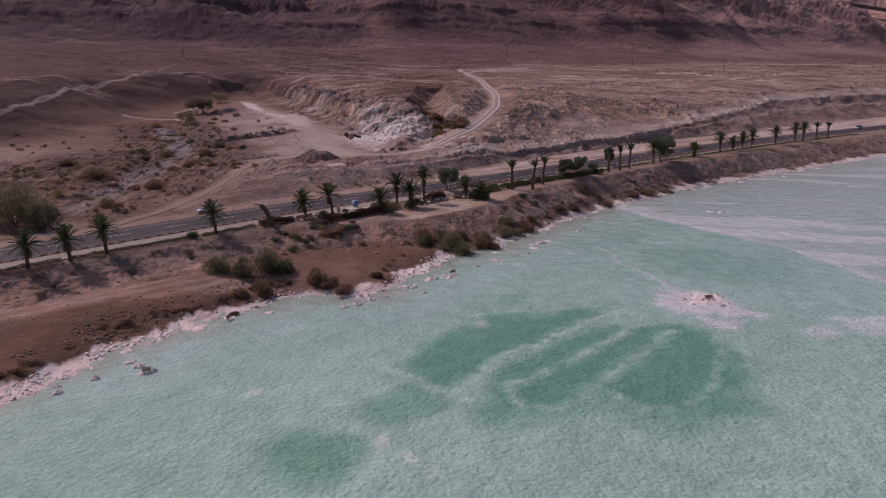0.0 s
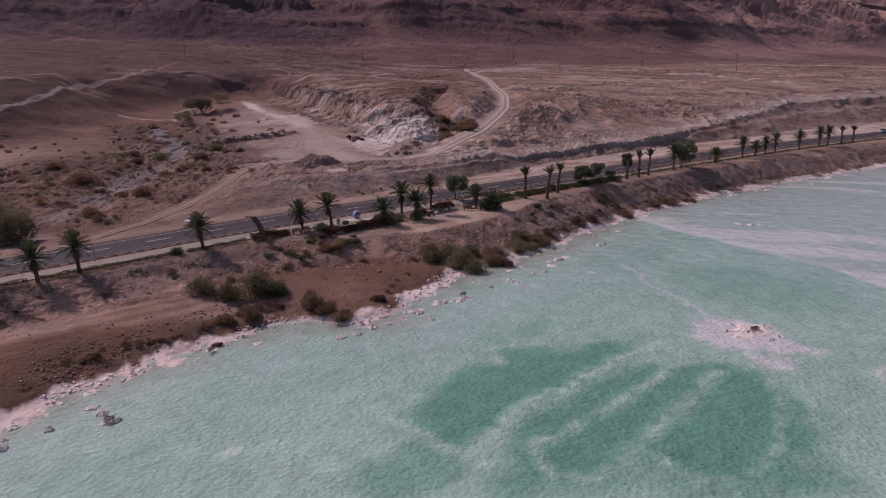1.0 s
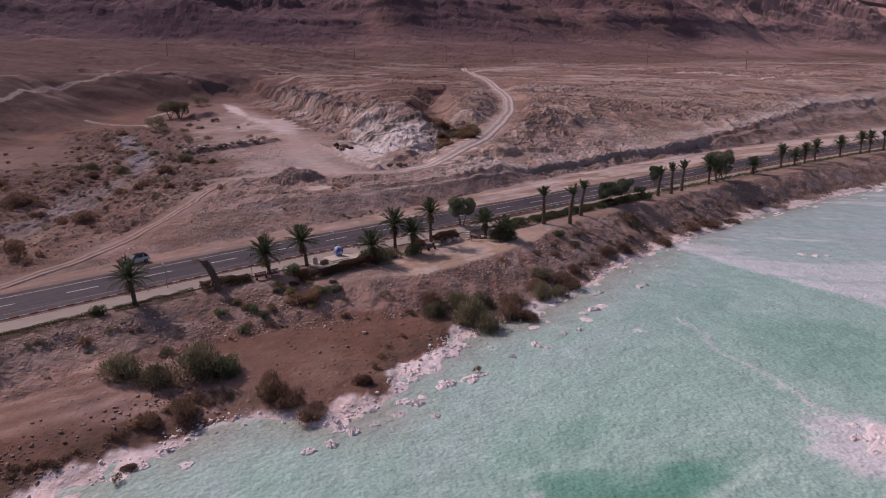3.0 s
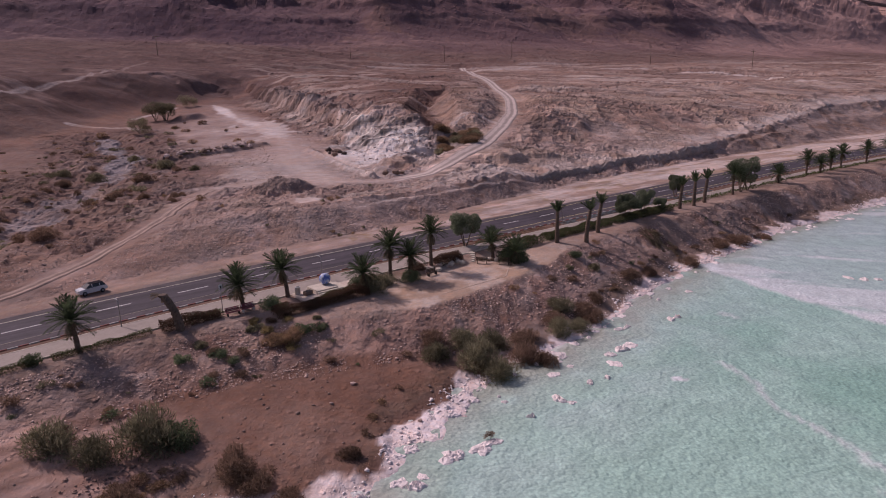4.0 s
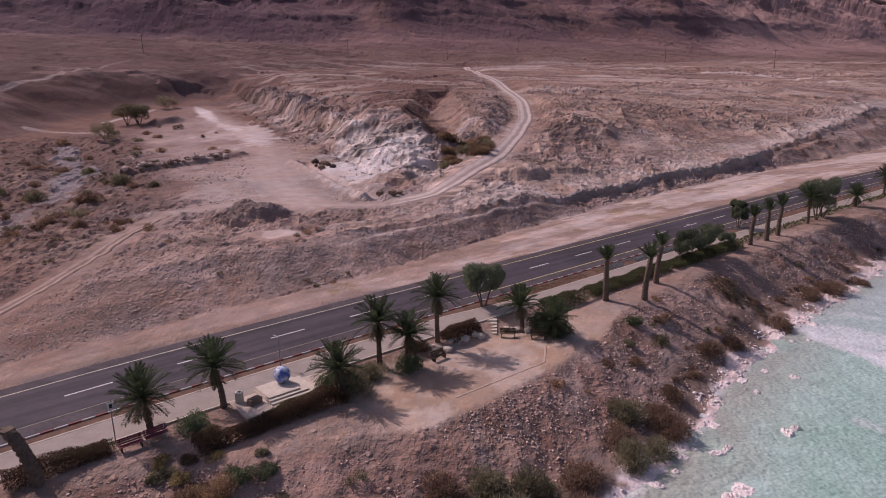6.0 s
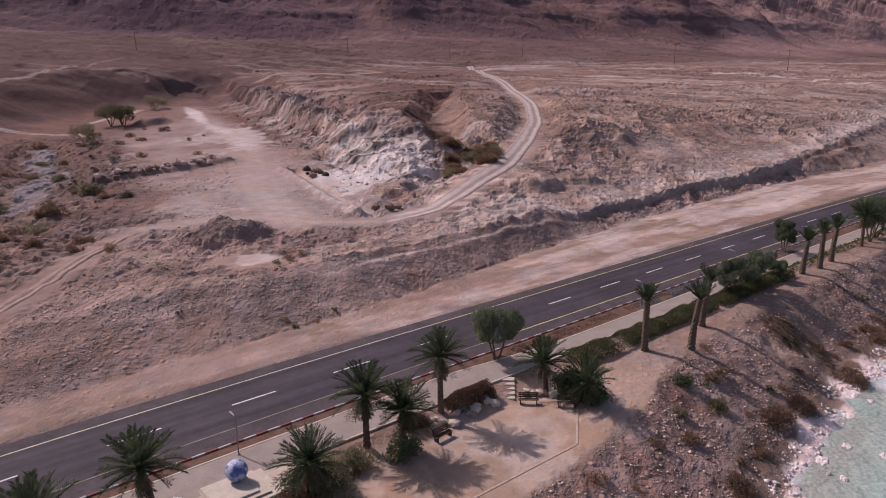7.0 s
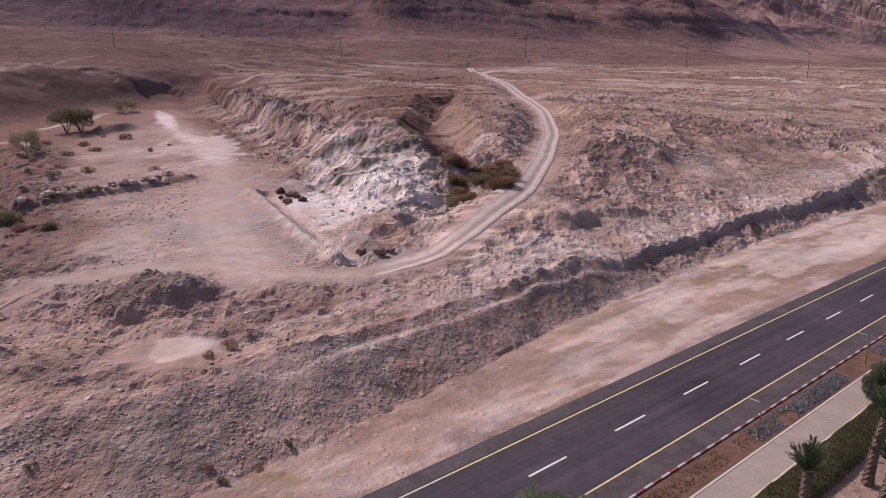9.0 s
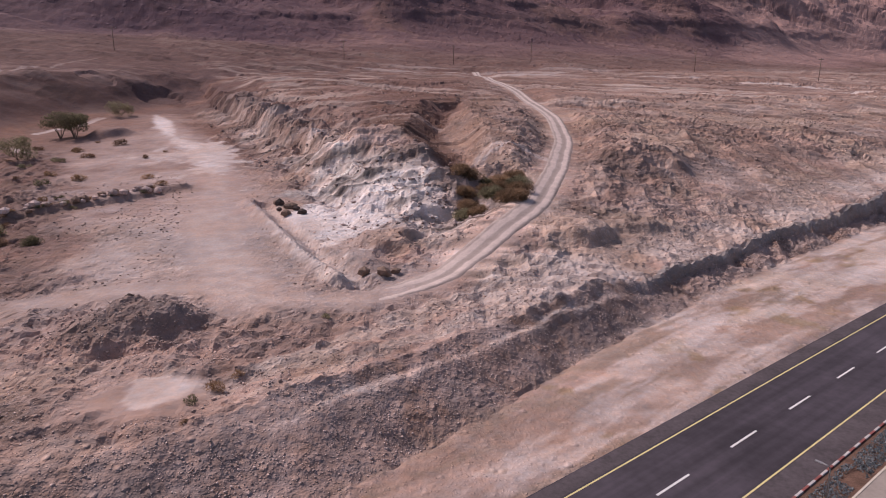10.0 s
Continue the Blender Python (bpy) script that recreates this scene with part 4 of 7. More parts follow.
    c = mix(c, (0.24, 0.145, 0.125), rock * ramp(patch, 0.08, 0.3) * 0.8)
    c = mix(c, (0.47, 0.30, 0.26), rock * ramp(x - 0.28 * y + 60 * patch, 20, 110) * 0.85)
    # left mountains darkened: the cloud shadow over them is in the colour
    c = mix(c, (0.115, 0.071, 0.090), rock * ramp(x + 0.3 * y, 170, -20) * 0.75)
    # darker on steep slopes, paler in patches on gentle ones
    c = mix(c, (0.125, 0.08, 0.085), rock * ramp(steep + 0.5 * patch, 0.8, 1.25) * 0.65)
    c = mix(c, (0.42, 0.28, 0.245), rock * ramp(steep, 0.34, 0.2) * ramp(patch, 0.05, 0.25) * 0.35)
    return np.clip(c, 0.02, 0.9)


def sheet(name, x, y, z, rows, cols, mat, attribute="", colours=None, stony=None, smooth=None):
    """A ground-like sheet from a grid of places."""
    me = bpy.data.meshes.new(name)
    count = rows * cols
    quads = (rows - 1) * (cols - 1)
    idx = np.arange(count).reshape(rows, cols)
    faces = np.stack([idx[:-1, :-1], idx[:-1, 1:], idx[1:, 1:], idx[1:, :-1]], -1).reshape(-1)
    me.vertices.add(count)
    me.vertices.foreach_set("co", np.stack([x, y, z], -1).astype(np.float32).ravel())
    me.loops.add(quads * 4)
    me.loops.foreach_set("vertex_index", faces.astype(np.int32))
    me.polygons.add(quads)
    me.polygons.foreach_set("loop_start", np.arange(0, quads * 4, 4, dtype=np.int32))
    me.polygons.foreach_set("loop_total", np.full(quads, 4, dtype=np.int32))
    me.polygons.foreach_set("use_smooth", np.ones(quads, dtype=bool) if smooth is None else smooth)
    me.update()
    if colours is not None:
        a = me.attributes.new(attribute, "FLOAT_COLOR", "POINT")
        a.data.foreach_set("color", np.c_[colours, np.ones(count)].astype(np.float32).ravel())
    if stony is not None:
        a = me.attributes.new("stony", "FLOAT", "POINT")
        a.data.foreach_set("value", np.asarray(stony, np.float32))
    me.materials.append(mat)
    me.validate()
    return new(name, me)


def graded(lo, hi, fine_lo, fine_hi, step, growth):
    out, v = [], fine_lo
    while v <= fine_hi:
        out.append(v)
        v += step
    while v < hi:
        out.append(v)
        v += step + growth * (v - fine_hi)
    out.append(hi)
    v = fine_lo - step
    while v > lo:
        out.insert(0, v)
        v -= step + 0.3 * (fine_lo - v)
    out.insert(0, lo)
    return np.array(out)


GRID = {}


def surface_height(x, y):
    """Height of the ground sheet itself, between its corners."""
    x, y = np.atleast_1d(np.asarray(x, float)), np.atleast_1d(np.asarray(y, float))
    ys, us, half, z = GRID["ys"], GRID["us"], GRID["half"], GRID["z"]
    i = np.clip(np.searchsorted(ys, y) - 1, 0, len(ys) - 2)
    f = (y - ys[i]) / (ys[i + 1] - ys[i])
    out = []
    for row in (i, i + 1):
        u = x / half[row]
        j = np.clip(np.searchsorted(us, u) - 1, 0, len(us) - 2)
        g = (u - us[j]) / (us[j + 1] - us[j])
        out.append(z[row, j] * (1 - g) + z[row, j + 1] * g)
    return out[0] * (1 - f) + out[1] * f


def ground():
    ys = graded(-600, 520, 152, 262, 0.5, 0.008)
    ys = np.r_[graded(-600, 151.9, 58, 151.5, 0.72, 0.1)[:-1], ys[ys > 151.9]]
    ys = np.r_[ys[:-1], np.arange(520, 1250, 4.0), graded(1240, 3400, 1250, 1260, 5, 0.04)[1:]]
    us = np.r_[-40, -12, -5, -2.6, np.linspace(-2.0, -1.06, 48), np.linspace(-1.04, 1.04, 720), 1.3, 1.7, 2.6, 5, 12, 40]
    half = 30 + 0.68 * np.clip(ys, 40, None)
    x = (us[None, :] * np.minimum(half[:, None], np.where(np.abs(us[None, :]) > 2, 400, 1e9))).ravel()
    y = np.repeat(ys, len(us))
    z, m = land(x, y)
    z = z + rough(x, y, m)
    GRID.update(ys=ys, us=us, half=half, z=z.reshape(len(ys), len(us)))
    grid = GRID["z"]
    gy = np.gradient(grid, ys, axis=0)
    gx = np.gradient(grid, axis=1) / np.gradient(x.reshape(grid.shape), axis=1)
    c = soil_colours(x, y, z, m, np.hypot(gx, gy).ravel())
    calm = np.maximum(ramp(near_line(x, y, TRACK_MAIN), 3.4, 1.8), ramp(near_line(x, y, TRACK_QUARRY), 6, 3))
    stony = 1 - 0.5 * calm - 0.25 * ramp(blob(x, y, -38, 225, 24, 26, 60), 0, 0.3)
    stony = stony * (1 - 0.9 * ramp(blob(x, y, -30.9, 177.0, 4.8, 3.6, 30), -0.1, 0.1)) * (1 - 0.25 * ramp(m["toe"], -8, 0) * ramp(m["toe"], 30, 18) * ramp(y, 285, 262)) * (1 - 0.5 * ramp(np.minimum(np.minimum(near_line(x, y, TRACK_LEFT), near_line(x, y, TRACK_PIT)), near_line(x, y, TRACK_FAR)), 3, 1.5))
    stony = stony * (1 - 0.4 * ramp(m["n"], 90, 150)) * (1 - 0.4 * ramp(m["foot"], -80, 60))
    stony = stony * (1 - 0.6 * ramp(m["n"], m["top"], m["top"] + 1) * ramp(m["n"], m["top"] + 6, m["top"] + 4) * ramp(m["s"], 25, 45))
    stony = stony * (1 - 0.5 * ramp(m["toe"], -5, -14) * ramp(m["wadi"], 12, 22) * ramp(y, 225, 240) * (1 - m["left"]))
    stony = stony * (1 - 0.15 * ((m["up"] > 0.02) & (m["up"] < 1)))
    stony = np.clip(stony * (0.8 + 0.5 * fbm(x, y, 12, 105, 2)), 0.12, 1)
    stony = stony * (1 - 0.45 * ramp(m["n"], 5.5, 7) * ramp(m["n"], m["base"] + 1, m["base"] - 1)) * (1 - 0.3 * (m["n"] < -10) * ramp(m["tb"], 0.9, 1.0)) * (1 - 0.7 * ramp(m["n"], -12, -13.5) * (m["tb"] <= 0) * m["park"])
    even = ((y < 160) | (m["n"] < 0) | (calm > 0.3)).reshape(len(ys), len(us))[:-1, :-1].ravel()
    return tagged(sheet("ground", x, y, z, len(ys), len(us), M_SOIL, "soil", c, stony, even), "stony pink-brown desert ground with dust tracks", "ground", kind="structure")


ground()


def track_material(name, colour):
    """Pale wheel lines on a dusty track; the attribute tells how far from its middle a place lies."""
    m = material(name, colour, 0.95, 0.14, 2.2, 0.10, 0.6, spec=0.1)
    n, l = m.node_tree.nodes, m.node_tree.links
    b = n["Principled BSDF"]
    was = b.inputs["Base Color"].links[0].from_socket
    off = n.new("ShaderNodeAttribute")
    off.attribute_name = "across"
    geo = n.new("ShaderNodeNewGeometry")
    wander = n.new("ShaderNodeTexNoise")
    wander.inputs["Scale"].default_value, wander.inputs["Detail"].default_value = 0.35, 3
    l.new(geo.outputs["Position"], wander.inputs["Vector"])
    shift = n.new("ShaderNodeMath")
    shift.operation = "MULTIPLY_ADD"
    shift.inputs[1].default_value = 0.9
    l.new(wander.outputs[0], shift.inputs[0])
    l.new(off.outputs["Fac"], shift.inputs[2])
    lines = n.new("ShaderNodeValToRGB")
    e = lines.color_ramp.elements
    e[0].position, e[0].color = 0.0, (0.62, 0.6, 0.6, 1)
    e[1].position, e[1].color = 1.0, (0.6, 0.58, 0.56, 1)
    for at, v in ((0.13, 0.8), (0.2, 1.25), (0.33, 1.3), (0.38, 0.86), (0.46, 0.74), (0.54, 0.8), (0.6, 1.22), (0.75, 1.3), (0.82, 0.8), (0.9, 0.9)):
        k = e.new(at)
        k.color = (v, v, v, 1)
    span = n.new("ShaderNodeMapRange")
    span.inputs["From Min"].default_value, span.inputs["From Max"].default_value = -2.6 + 0.45, 2.6 + 0.45
    l.new(shift.outputs[0], span.inputs["Value"])
    l.new(span.outputs[0], lines.inputs[0])
    mul = n.new("ShaderNodeVectorMath")
    mul.operation = "MULTIPLY"
    l.new(was, mul.inputs[0])
    l.new(lines.outputs[0], mul.inputs[1])
    l.new(mul.outputs[0], b.inputs["Base Color"])
    return m


def dust_track(line, half, mat, label):
    """A worn track that follows the ground, its ragged edges sunk into it."""
    pts = np.array(line, float)
    far = np.r_[0, np.cumsum(np.hypot(*np.diff(pts, axis=0).T))]
    fine_at = np.arange(0, far[-1], 0.8)
    mid = np.stack([np.interp(fine_at, far, pts[:, k]) for k in (0, 1)], -1)
    box = np.ones(13) / 13
    for k in (0, 1):
        mid[6:-6, k] = np.convolve(mid[:, k], box, "valid")
    way = np.gradient(mid, axis=0)
    way /= np.hypot(way[:, 0], way[:, 1])[:, None]
    lanes = np.linspace(-1, 1, 13) * half
    x = mid[:, :1] - way[:, 1:] * lanes
    y = mid[:, 1:] + way[:, :1] * lanes
    z = surface_height(x.ravel(), y.ravel()).reshape(x.shape)
    ragged = 0.5 * value_noise(x, y, 1.8, 141)
    level = z + 0.07 - 0.05 * np.cos(lanes / half * 5.0)[None] - 0.45 * np.clip(np.abs(lanes)[None] / half - 0.72 + ragged * 0.6, 0, 1)
    level = level - 0.35 * np.clip(1 - (np.arange(len(mid))[:, None] * 0.8 + 6 * value_noise(x, y, 2.5, 142)) / 16.0, 0, 1)
    level[:, [0, -1]] = z[:, [0, -1]] - 0.3
    ob = sheet("dust_track", x.ravel(), y.ravel(), level.ravel(), len(mid), 13, mat)
    a = ob.data.attributes.new("across", "FLOAT", "POINT")
    a.data.foreach_set("value", np.tile(lanes / half * 2.6, len(mid)).astype(np.float32))
    return tagged(ob, label, "track", kind="structure")


M_TRACK = track_material("track_dust", (0.47, 0.385, 0.345))
M_FAINTTRACK = track_material("brown_track_dust", (0.33, 0.24, 0.20))
dust_track(TRACK_MAIN[8:], 2.6, M_TRACK, "pale two-rutted dust track up to the quarry")
dust_track(TRACK_MAIN[6::-1], 1.3, M_FAINTTRACK, "brownish two-rutted dust track from the road to the quarry floor")


# ---- the lake ----
def lake():
    xs = np.r_[-2400, -900, -400, -200, -130, np.arange(-90, -45, 1.1), np.arange(-45, 75, 0.55), np.arange(75, 130, 0.7), 140, 160, 200, 300, 600, 1500, 2600]
    ys = np.r_[-2000, -800, -300, -120, -40, np.arange(0, 34, 0.9), np.arange(34, 140, 0.55), np.arange(140, 215, 0.7), 225, 250, 300, 420, 700]
    x, y = np.tile(xs, len(ys)), np.repeat(ys, len(xs))
    wx, wy = x + 1.6 * fbm(x, y, 6, 201, 3), y + 1.6 * fbm(x, y, 6, 202, 3)
    s, n = along(x, y)
    big, mid, fine = fbm(x, y, 26, 203, 4), fbm(x, y, 5, 204, 4), fbm(x, y, 1.1, 205, 3)
    wx, wy = wx + 0.7 * fbm(x, y, 1.8, 208, 2), wy + 0.7 * fbm(x, y, 1.8, 209, 2)
    deep = 0.16 + 0.36 * big + 0.08 * mid
    lx, ly = x + 0.35 * (wx - x), y + 0.35 * (wy - y)
    for cx, cy, rx, ry, turn, much in ((-12, 50.5, 5.4, 4.8, 0, 0.62), (-3.5, 59.5, 6.5, 4.4, 35, 0.55), (0.8, 69, 7.5, 5.6, 50, 0.8), (7.5, 79, 11.5, 6.2, 35, 0.66), (15.5, 68.5, 15.5, 6.8, 48, 0.9), (12, 78.5, 13, 4.2, 46, 0.75), (24.5, 67.5, 8.6, 13.2, -24, 0.92), (31, 127, 15, 8, 58, 0.3), (45, 108, 15, 11, -60, 0.36), (10, 92, 3.6, 2.6, 40, 0.36), (20, 100, 22, 9, 35, 0.16)):
        deep = np.maximum(deep, deep * 0.4 + much * 1.15 * ramp(blob(wx, wy, cx, cy, rx, ry, turn) + 0.3 * mid, -0.42, 0.5))
    crest = 0.0 * x
    for line, w, much in (([(2.8, 63.7), (4.6, 67), (8, 71), (13.2, 76.2), (19.2, 82.2), (25.2, 86.8)], 1.7, 0.9), ([(6.5, 62.4), (10.2, 65.5), (15.2, 70.2), (20.2, 75.2), (25, 80.4)], 1.3, 0.72), ([(14, 60.1), (16.8, 63.8), (19.5, 67.4), (23.7, 72.1), (28.3, 77.9)], 1.5, 0.55), ([(7, 61.9), (8.1, 58.6), (11.5, 58), (14, 60.1)], 0.9, 0.6), ([(17.3, 61.8), (18.9, 58), (22.8, 57.9), (27, 61.7), (31.3, 69.4), (33.5, 76.2)], 0.9, 0.5), ([(-8.5, 71), (-5.5, 67.4), (-1.7, 63.2), (1.1, 61.4), (4.4, 63.9)], 1.1, 0.85), ([(-1.4, 76.8), (1.3, 83.5), (7.4, 86.2), (15.1, 87), (21.3, 87.9), (25.2, 86.8)], 1.1, 0.5), ([(-16, 60.5), (-11.8, 58), (-8.8, 54.8), (-5.5, 53.6)], 1.1, 0.75), ([(-5.5, 53.6), (0, 56.5), (2.5, 60), (1.1, 61.4)], 0.9, 0.5), ([(33, 66), (35, 72), (36.5, 79)], 0.9, 0.5)):
        d = near_line(lx, ly, line)
        crest = np.maximum(crest, much * (0.55 * ramp(d, 1.25 * w, 0.1 * w) + 0.35 * ramp(d, 0.45 * w, 0.0)) * np.clip(0.8 + 0.5 * mid + 1.2 * fine, 0.15, 1.0))
    crest = np.maximum(crest, 0.55 * ramp(np.abs(np.hypot(wx + 12, (wy - 50.0) * 1.1) - 7.4), 1.1, 0.2) * ramp(wx * 0.6 - wy, -66, -48))
    deep = np.minimum(deep, 0.95) * (1 - np.clip(crest, 0, 1))
    spoke = np.arctan2(wy - 89.5, wx - 36.2)
    star = 0.35 * value_noise(2.4 * np.cos(spoke) + 9, 2.4 * np.sin(spoke), 0.55, 211) + 0.25 * value_noise(2.4 * np.cos(spoke), 2.4 * np.sin(spoke) + 5, 0.22, 212)
    white = 0.9 * ramp(blob(lx, ly, 35.6, 88.0, 9.0, 6.0, -50) + star + 0.15 * mid + 0.12 * fine, 0.0, 0.5)
    white = np.maximum(white, 0.75 * ramp(blob(lx, ly, 35.2, 80.3, 2.6, 4.6, 10) + 1.3 * star + 0.2 * mid + 0.15 * fine, 0.0, 0.6))
    white = np.maximum(white, 0.5 * ramp(blob(lx, ly, 36.2, 81.5, 4.6, 2.2, -80) + star + 0.3 * mid + 0.2 * fine, 0.0, 0.6))
    white = np.maximum(white, 0.6 * ramp(blob(lx, ly, 39.5, 85, 3.4, 3.6, 20) + star + 0.3 * mid + 0.2 * fine, 0.0, 0.6))
    white = np.maximum(white, 0.55 * ramp(near_line(wx, wy, [(35.5, 92), (33.5, 98), (32, 104), (29.5, 112), (29, 121)]), 0.6, 0.05))
    white = np.maximum(white, 0.55 * ramp(blob(wx, wy, 58, 80, 16, 5.0, 15) + 0.6 * mid, 0, 0.5))
    bar = [(40, 156), (44, 148), (50, 137), (56, 126.5), (62, 113), (65, 97), (66, 80)]
    side = wx - np.interp(wy, [p[1] for p in bar][::-1], [p[0] for p in bar][::-1])
    east = ramp(side, -0.5, 1.2) * ramp(wy, 70, 90) * ramp(n, -26.5, -31)
    milky = east * (0.62 + 0.5 * np.clip(fbm(wx * 0.7, wy * 1.6, 16, 210, 3), -0.5, 0.5))
    white = np.maximum(white, east * (0.04 + 0.6 * ramp(side, 4, 0.3) + 0.75 * ramp(fbm(wx * 0.35 + 0.25 * wy, wy * 1.6 + 0.5 * wx, 12, 207, 4), 0.2, 0.36)))
    for cx, cy, r in ((4.2, 81.2, 1.7), (34.4, 135.3, 1.6), (60, 121, 2.0), (0, 48, 1.1), (-2, 50.5, 0.8), (2, 44, 0.9), (-20, 62, 1.1), (-5, 52.5, 0.9)):
        white = np.maximum(white, 0.4 * ramp(blob(wx, wy, cx, cy, r, r) + 0.5 * fine, 0, 0.6))
    off = n - shore(s)
    shallow = ramp(off, -11 + 7 * mid + 4 * big, -1.0)
    pale = ramp(off, -26 + 10 * big + 8 * mid, -12)
    white = np.maximum(white, ramp(off, -1.5 + 2 * mid, 0.0) * (0.35 + 0.7 * mid + 0.4 * fine))
    c = np.tile(np.array((0.378, 0.575, 0.492)), (len(x), 1))
    c = mix(c, (0.44, 0.60, 0.525), np.clip(-deep * 1.8 + 0.1, 0, 1))
    c = mix(c, (0.135, 0.35, 0.252), np.clip((deep - 0.12) * 1.2, 0, 1))
    c = mix(c, (0.44, 0.60, 0.52), np.clip(crest, 0, 1) * 0.62)
    c = mix(c, (0.43, 0.55, 0.52), pale * np.clip(0.55 + 1.3 * mid, 0, 1) * 0.5)
    c = mix(c, (0.37, 0.385, 0.325), shallow * np.clip(0.85 + 0.7 * mid, 0, 1) * 0.95)
    c = mix(c, (0.445, 0.54, 0.525), np.clip(milky, 0, 1))
    c = mix(c, (0.74, 0.755, 0.76), np.clip(white, 0, 1) * np.where(east > 0.3, 0.8, 1.0))
    c = mix(c, (0.66, 0.615, 0.62), np.clip(white, 0, 1) * ramp(np.hypot(x - 36, y - 87), 14, 10) * 0.45)
    c = c * (1 + 0.16 * fine + 0.03 * mid)[:, None]
    # salt ribs and knobs of the bed that reach the surface
    relief = ramp(n, -24, -30) * ((0.16 * np.clip(crest, 0, 1) + 0.05 * np.clip(white, 0, 1)) * (0.7 + 1.2 * np.clip(fine + 0.2, 0, 1)) + 0.10 * np.clip(fbm(x, y, 1.5, 213, 2), -0.5, 0.5) + 0.06 * fbm(x, y, 4, 214, 2)) * ramp(np.hypot(x - 5, y - 80), 150, 110) - 0.03
    return tagged(sheet("lake_water", x, y, relief, len(ys), len(xs), M_WATER, "bed", np.clip(c, 0.02, 0.9)), "milky turquoise salt lake with pale shallows", "water", kind="structure")


lake()


# ---- road, kerb, pavement ----
def mesh_object(name, verts, faces, mat, parent=None, smooth=False):
    me = bpy.data.meshes.new(name)
    me.from_pydata([tuple(v) for v in verts], [], [tuple(f) for f in faces])
    me.materials.append(mat)
    if smooth:
        me.polygons.foreach_set("use_smooth", np.ones(len(me.polygons), dtype=bool))
    me.update()
    ob = new(name, me)
    if parent:
        ob.parent = parent
    return ob


def ribbon(name, s0, s1, a, b, z0, z1, mat, step=6.0, parent=None):
    """A slab that follows the road between two offsets from its middle, from z0 up to z1."""
    count = max(2, int((s1 - s0) / step) + 1)
    verts, faces = [], []
    for k in range(count):
        s = s0 + (s1 - s0) * k / (count - 1)
        na, nb = (float(np.interp(s, *v)) if isinstance(v, tuple) else v for v in (a, b))
        for n, z in ((na, z0), (na, z1), (nb, z1), (nb, z0)):
            verts.append((*spot(s, n), z))
    for k in range(count - 1):
        i = 4 * k
        for j in range(4):
            faces.append((i + j, i + (j + 1) % 4, i + 4 + (j + 1) % 4, i + 4 + j))
    faces += [(0, 3, 2, 1), tuple(4 * (count - 1) + j for j in range(4))]
    return mesh_object(name, verts, faces, mat, parent)


ROAD_Z = 5.6
tagged(ribbon("road", -320, 420, -6.05, 5.5, ROAD_Z - 0.5, ROAD_Z, M_ASPHALT), "dark asphalt two-lane road", "road", kind="structure")
tagged(ribbon("edge_line", -3, 420, 3.70, 3.84, ROAD_Z - 0.02, ROAD_Z + 0.006, M_YELLOW), "yellow painted road edge line", "marking", kind="structure")
tagged(ribbon("edge_line", -320, -3, 3.70, 3.84, ROAD_Z - 0.02, ROAD_Z + 0.006, M_PALELINE), "faded pale road edge line", "marking", kind="structure")
tagged(ribbon("edge_line", -3, 420, -3.98, -3.84, ROAD_Z - 0.02, ROAD_Z + 0.006, M_YELLOW), "yellow painted road edge line", "marking", kind="structure")
tagged(ribbon("edge_line", -320, -3, -3.92, -3.80, ROAD_Z - 0.02, ROAD_Z + 0.006, M_WORNLINE), "worn greyish road edge line", "marking", kind="structure")
tagged(ribbon("road_shoulder", -320, 420, 4.0, 5.4, ROAD_Z - 0.02, ROAD_Z + 0.004, M_SHOULDER), "dusty grey asphalt shoulder", "shoulder", kind="structure")
tagged(ribbon("road_shoulder", -320, 420, -6.0, -4.05, ROAD_Z - 0.02, ROAD_Z + 0.004, M_SHOULDER), "dusty grey asphalt shoulder", "shoulder", kind="structure")
for k in range(-25, 40):
    s = 1.5 + 9.85 * k
    tagged(ribbon("lane_dash", s, s + 4.0, -0.10, 0.08, ROAD_Z - 0.02, ROAD_Z + 0.006, M_WHITE), "white painted centre line dash", "marking", "centre line dashes")


# ---- plants ----
def empty(name, x, y, z, turn=0.0, size=1.0):
    ob = new(name)
    ob.matrix_basis = Matrix.LocRotScale((x, y, z), Euler((0, 0, turn)), (size, size, size))
    ob.empty_display_size = 0.2
    return ob


def part(name, me, parent, label=""):
    ob = new(name, me)
    ob.parent = parent
    if label:
        ob["label"] = label
    return ob


def mesh_of(name, verts, faces, mat, smooth=False):
    me = bpy.data.meshes.new(name)
    me.from_pydata([tuple(v) for v in verts], [], [tuple(f) for f in faces])
    me.materials.append(mat)
    if smooth:
        me.polygons.foreach_set("use_smooth", np.ones(len(me.polygons), dtype=bool))
    me.update()
    return me


def gz(x, y):
    return float(surface_height(x, y)[0])


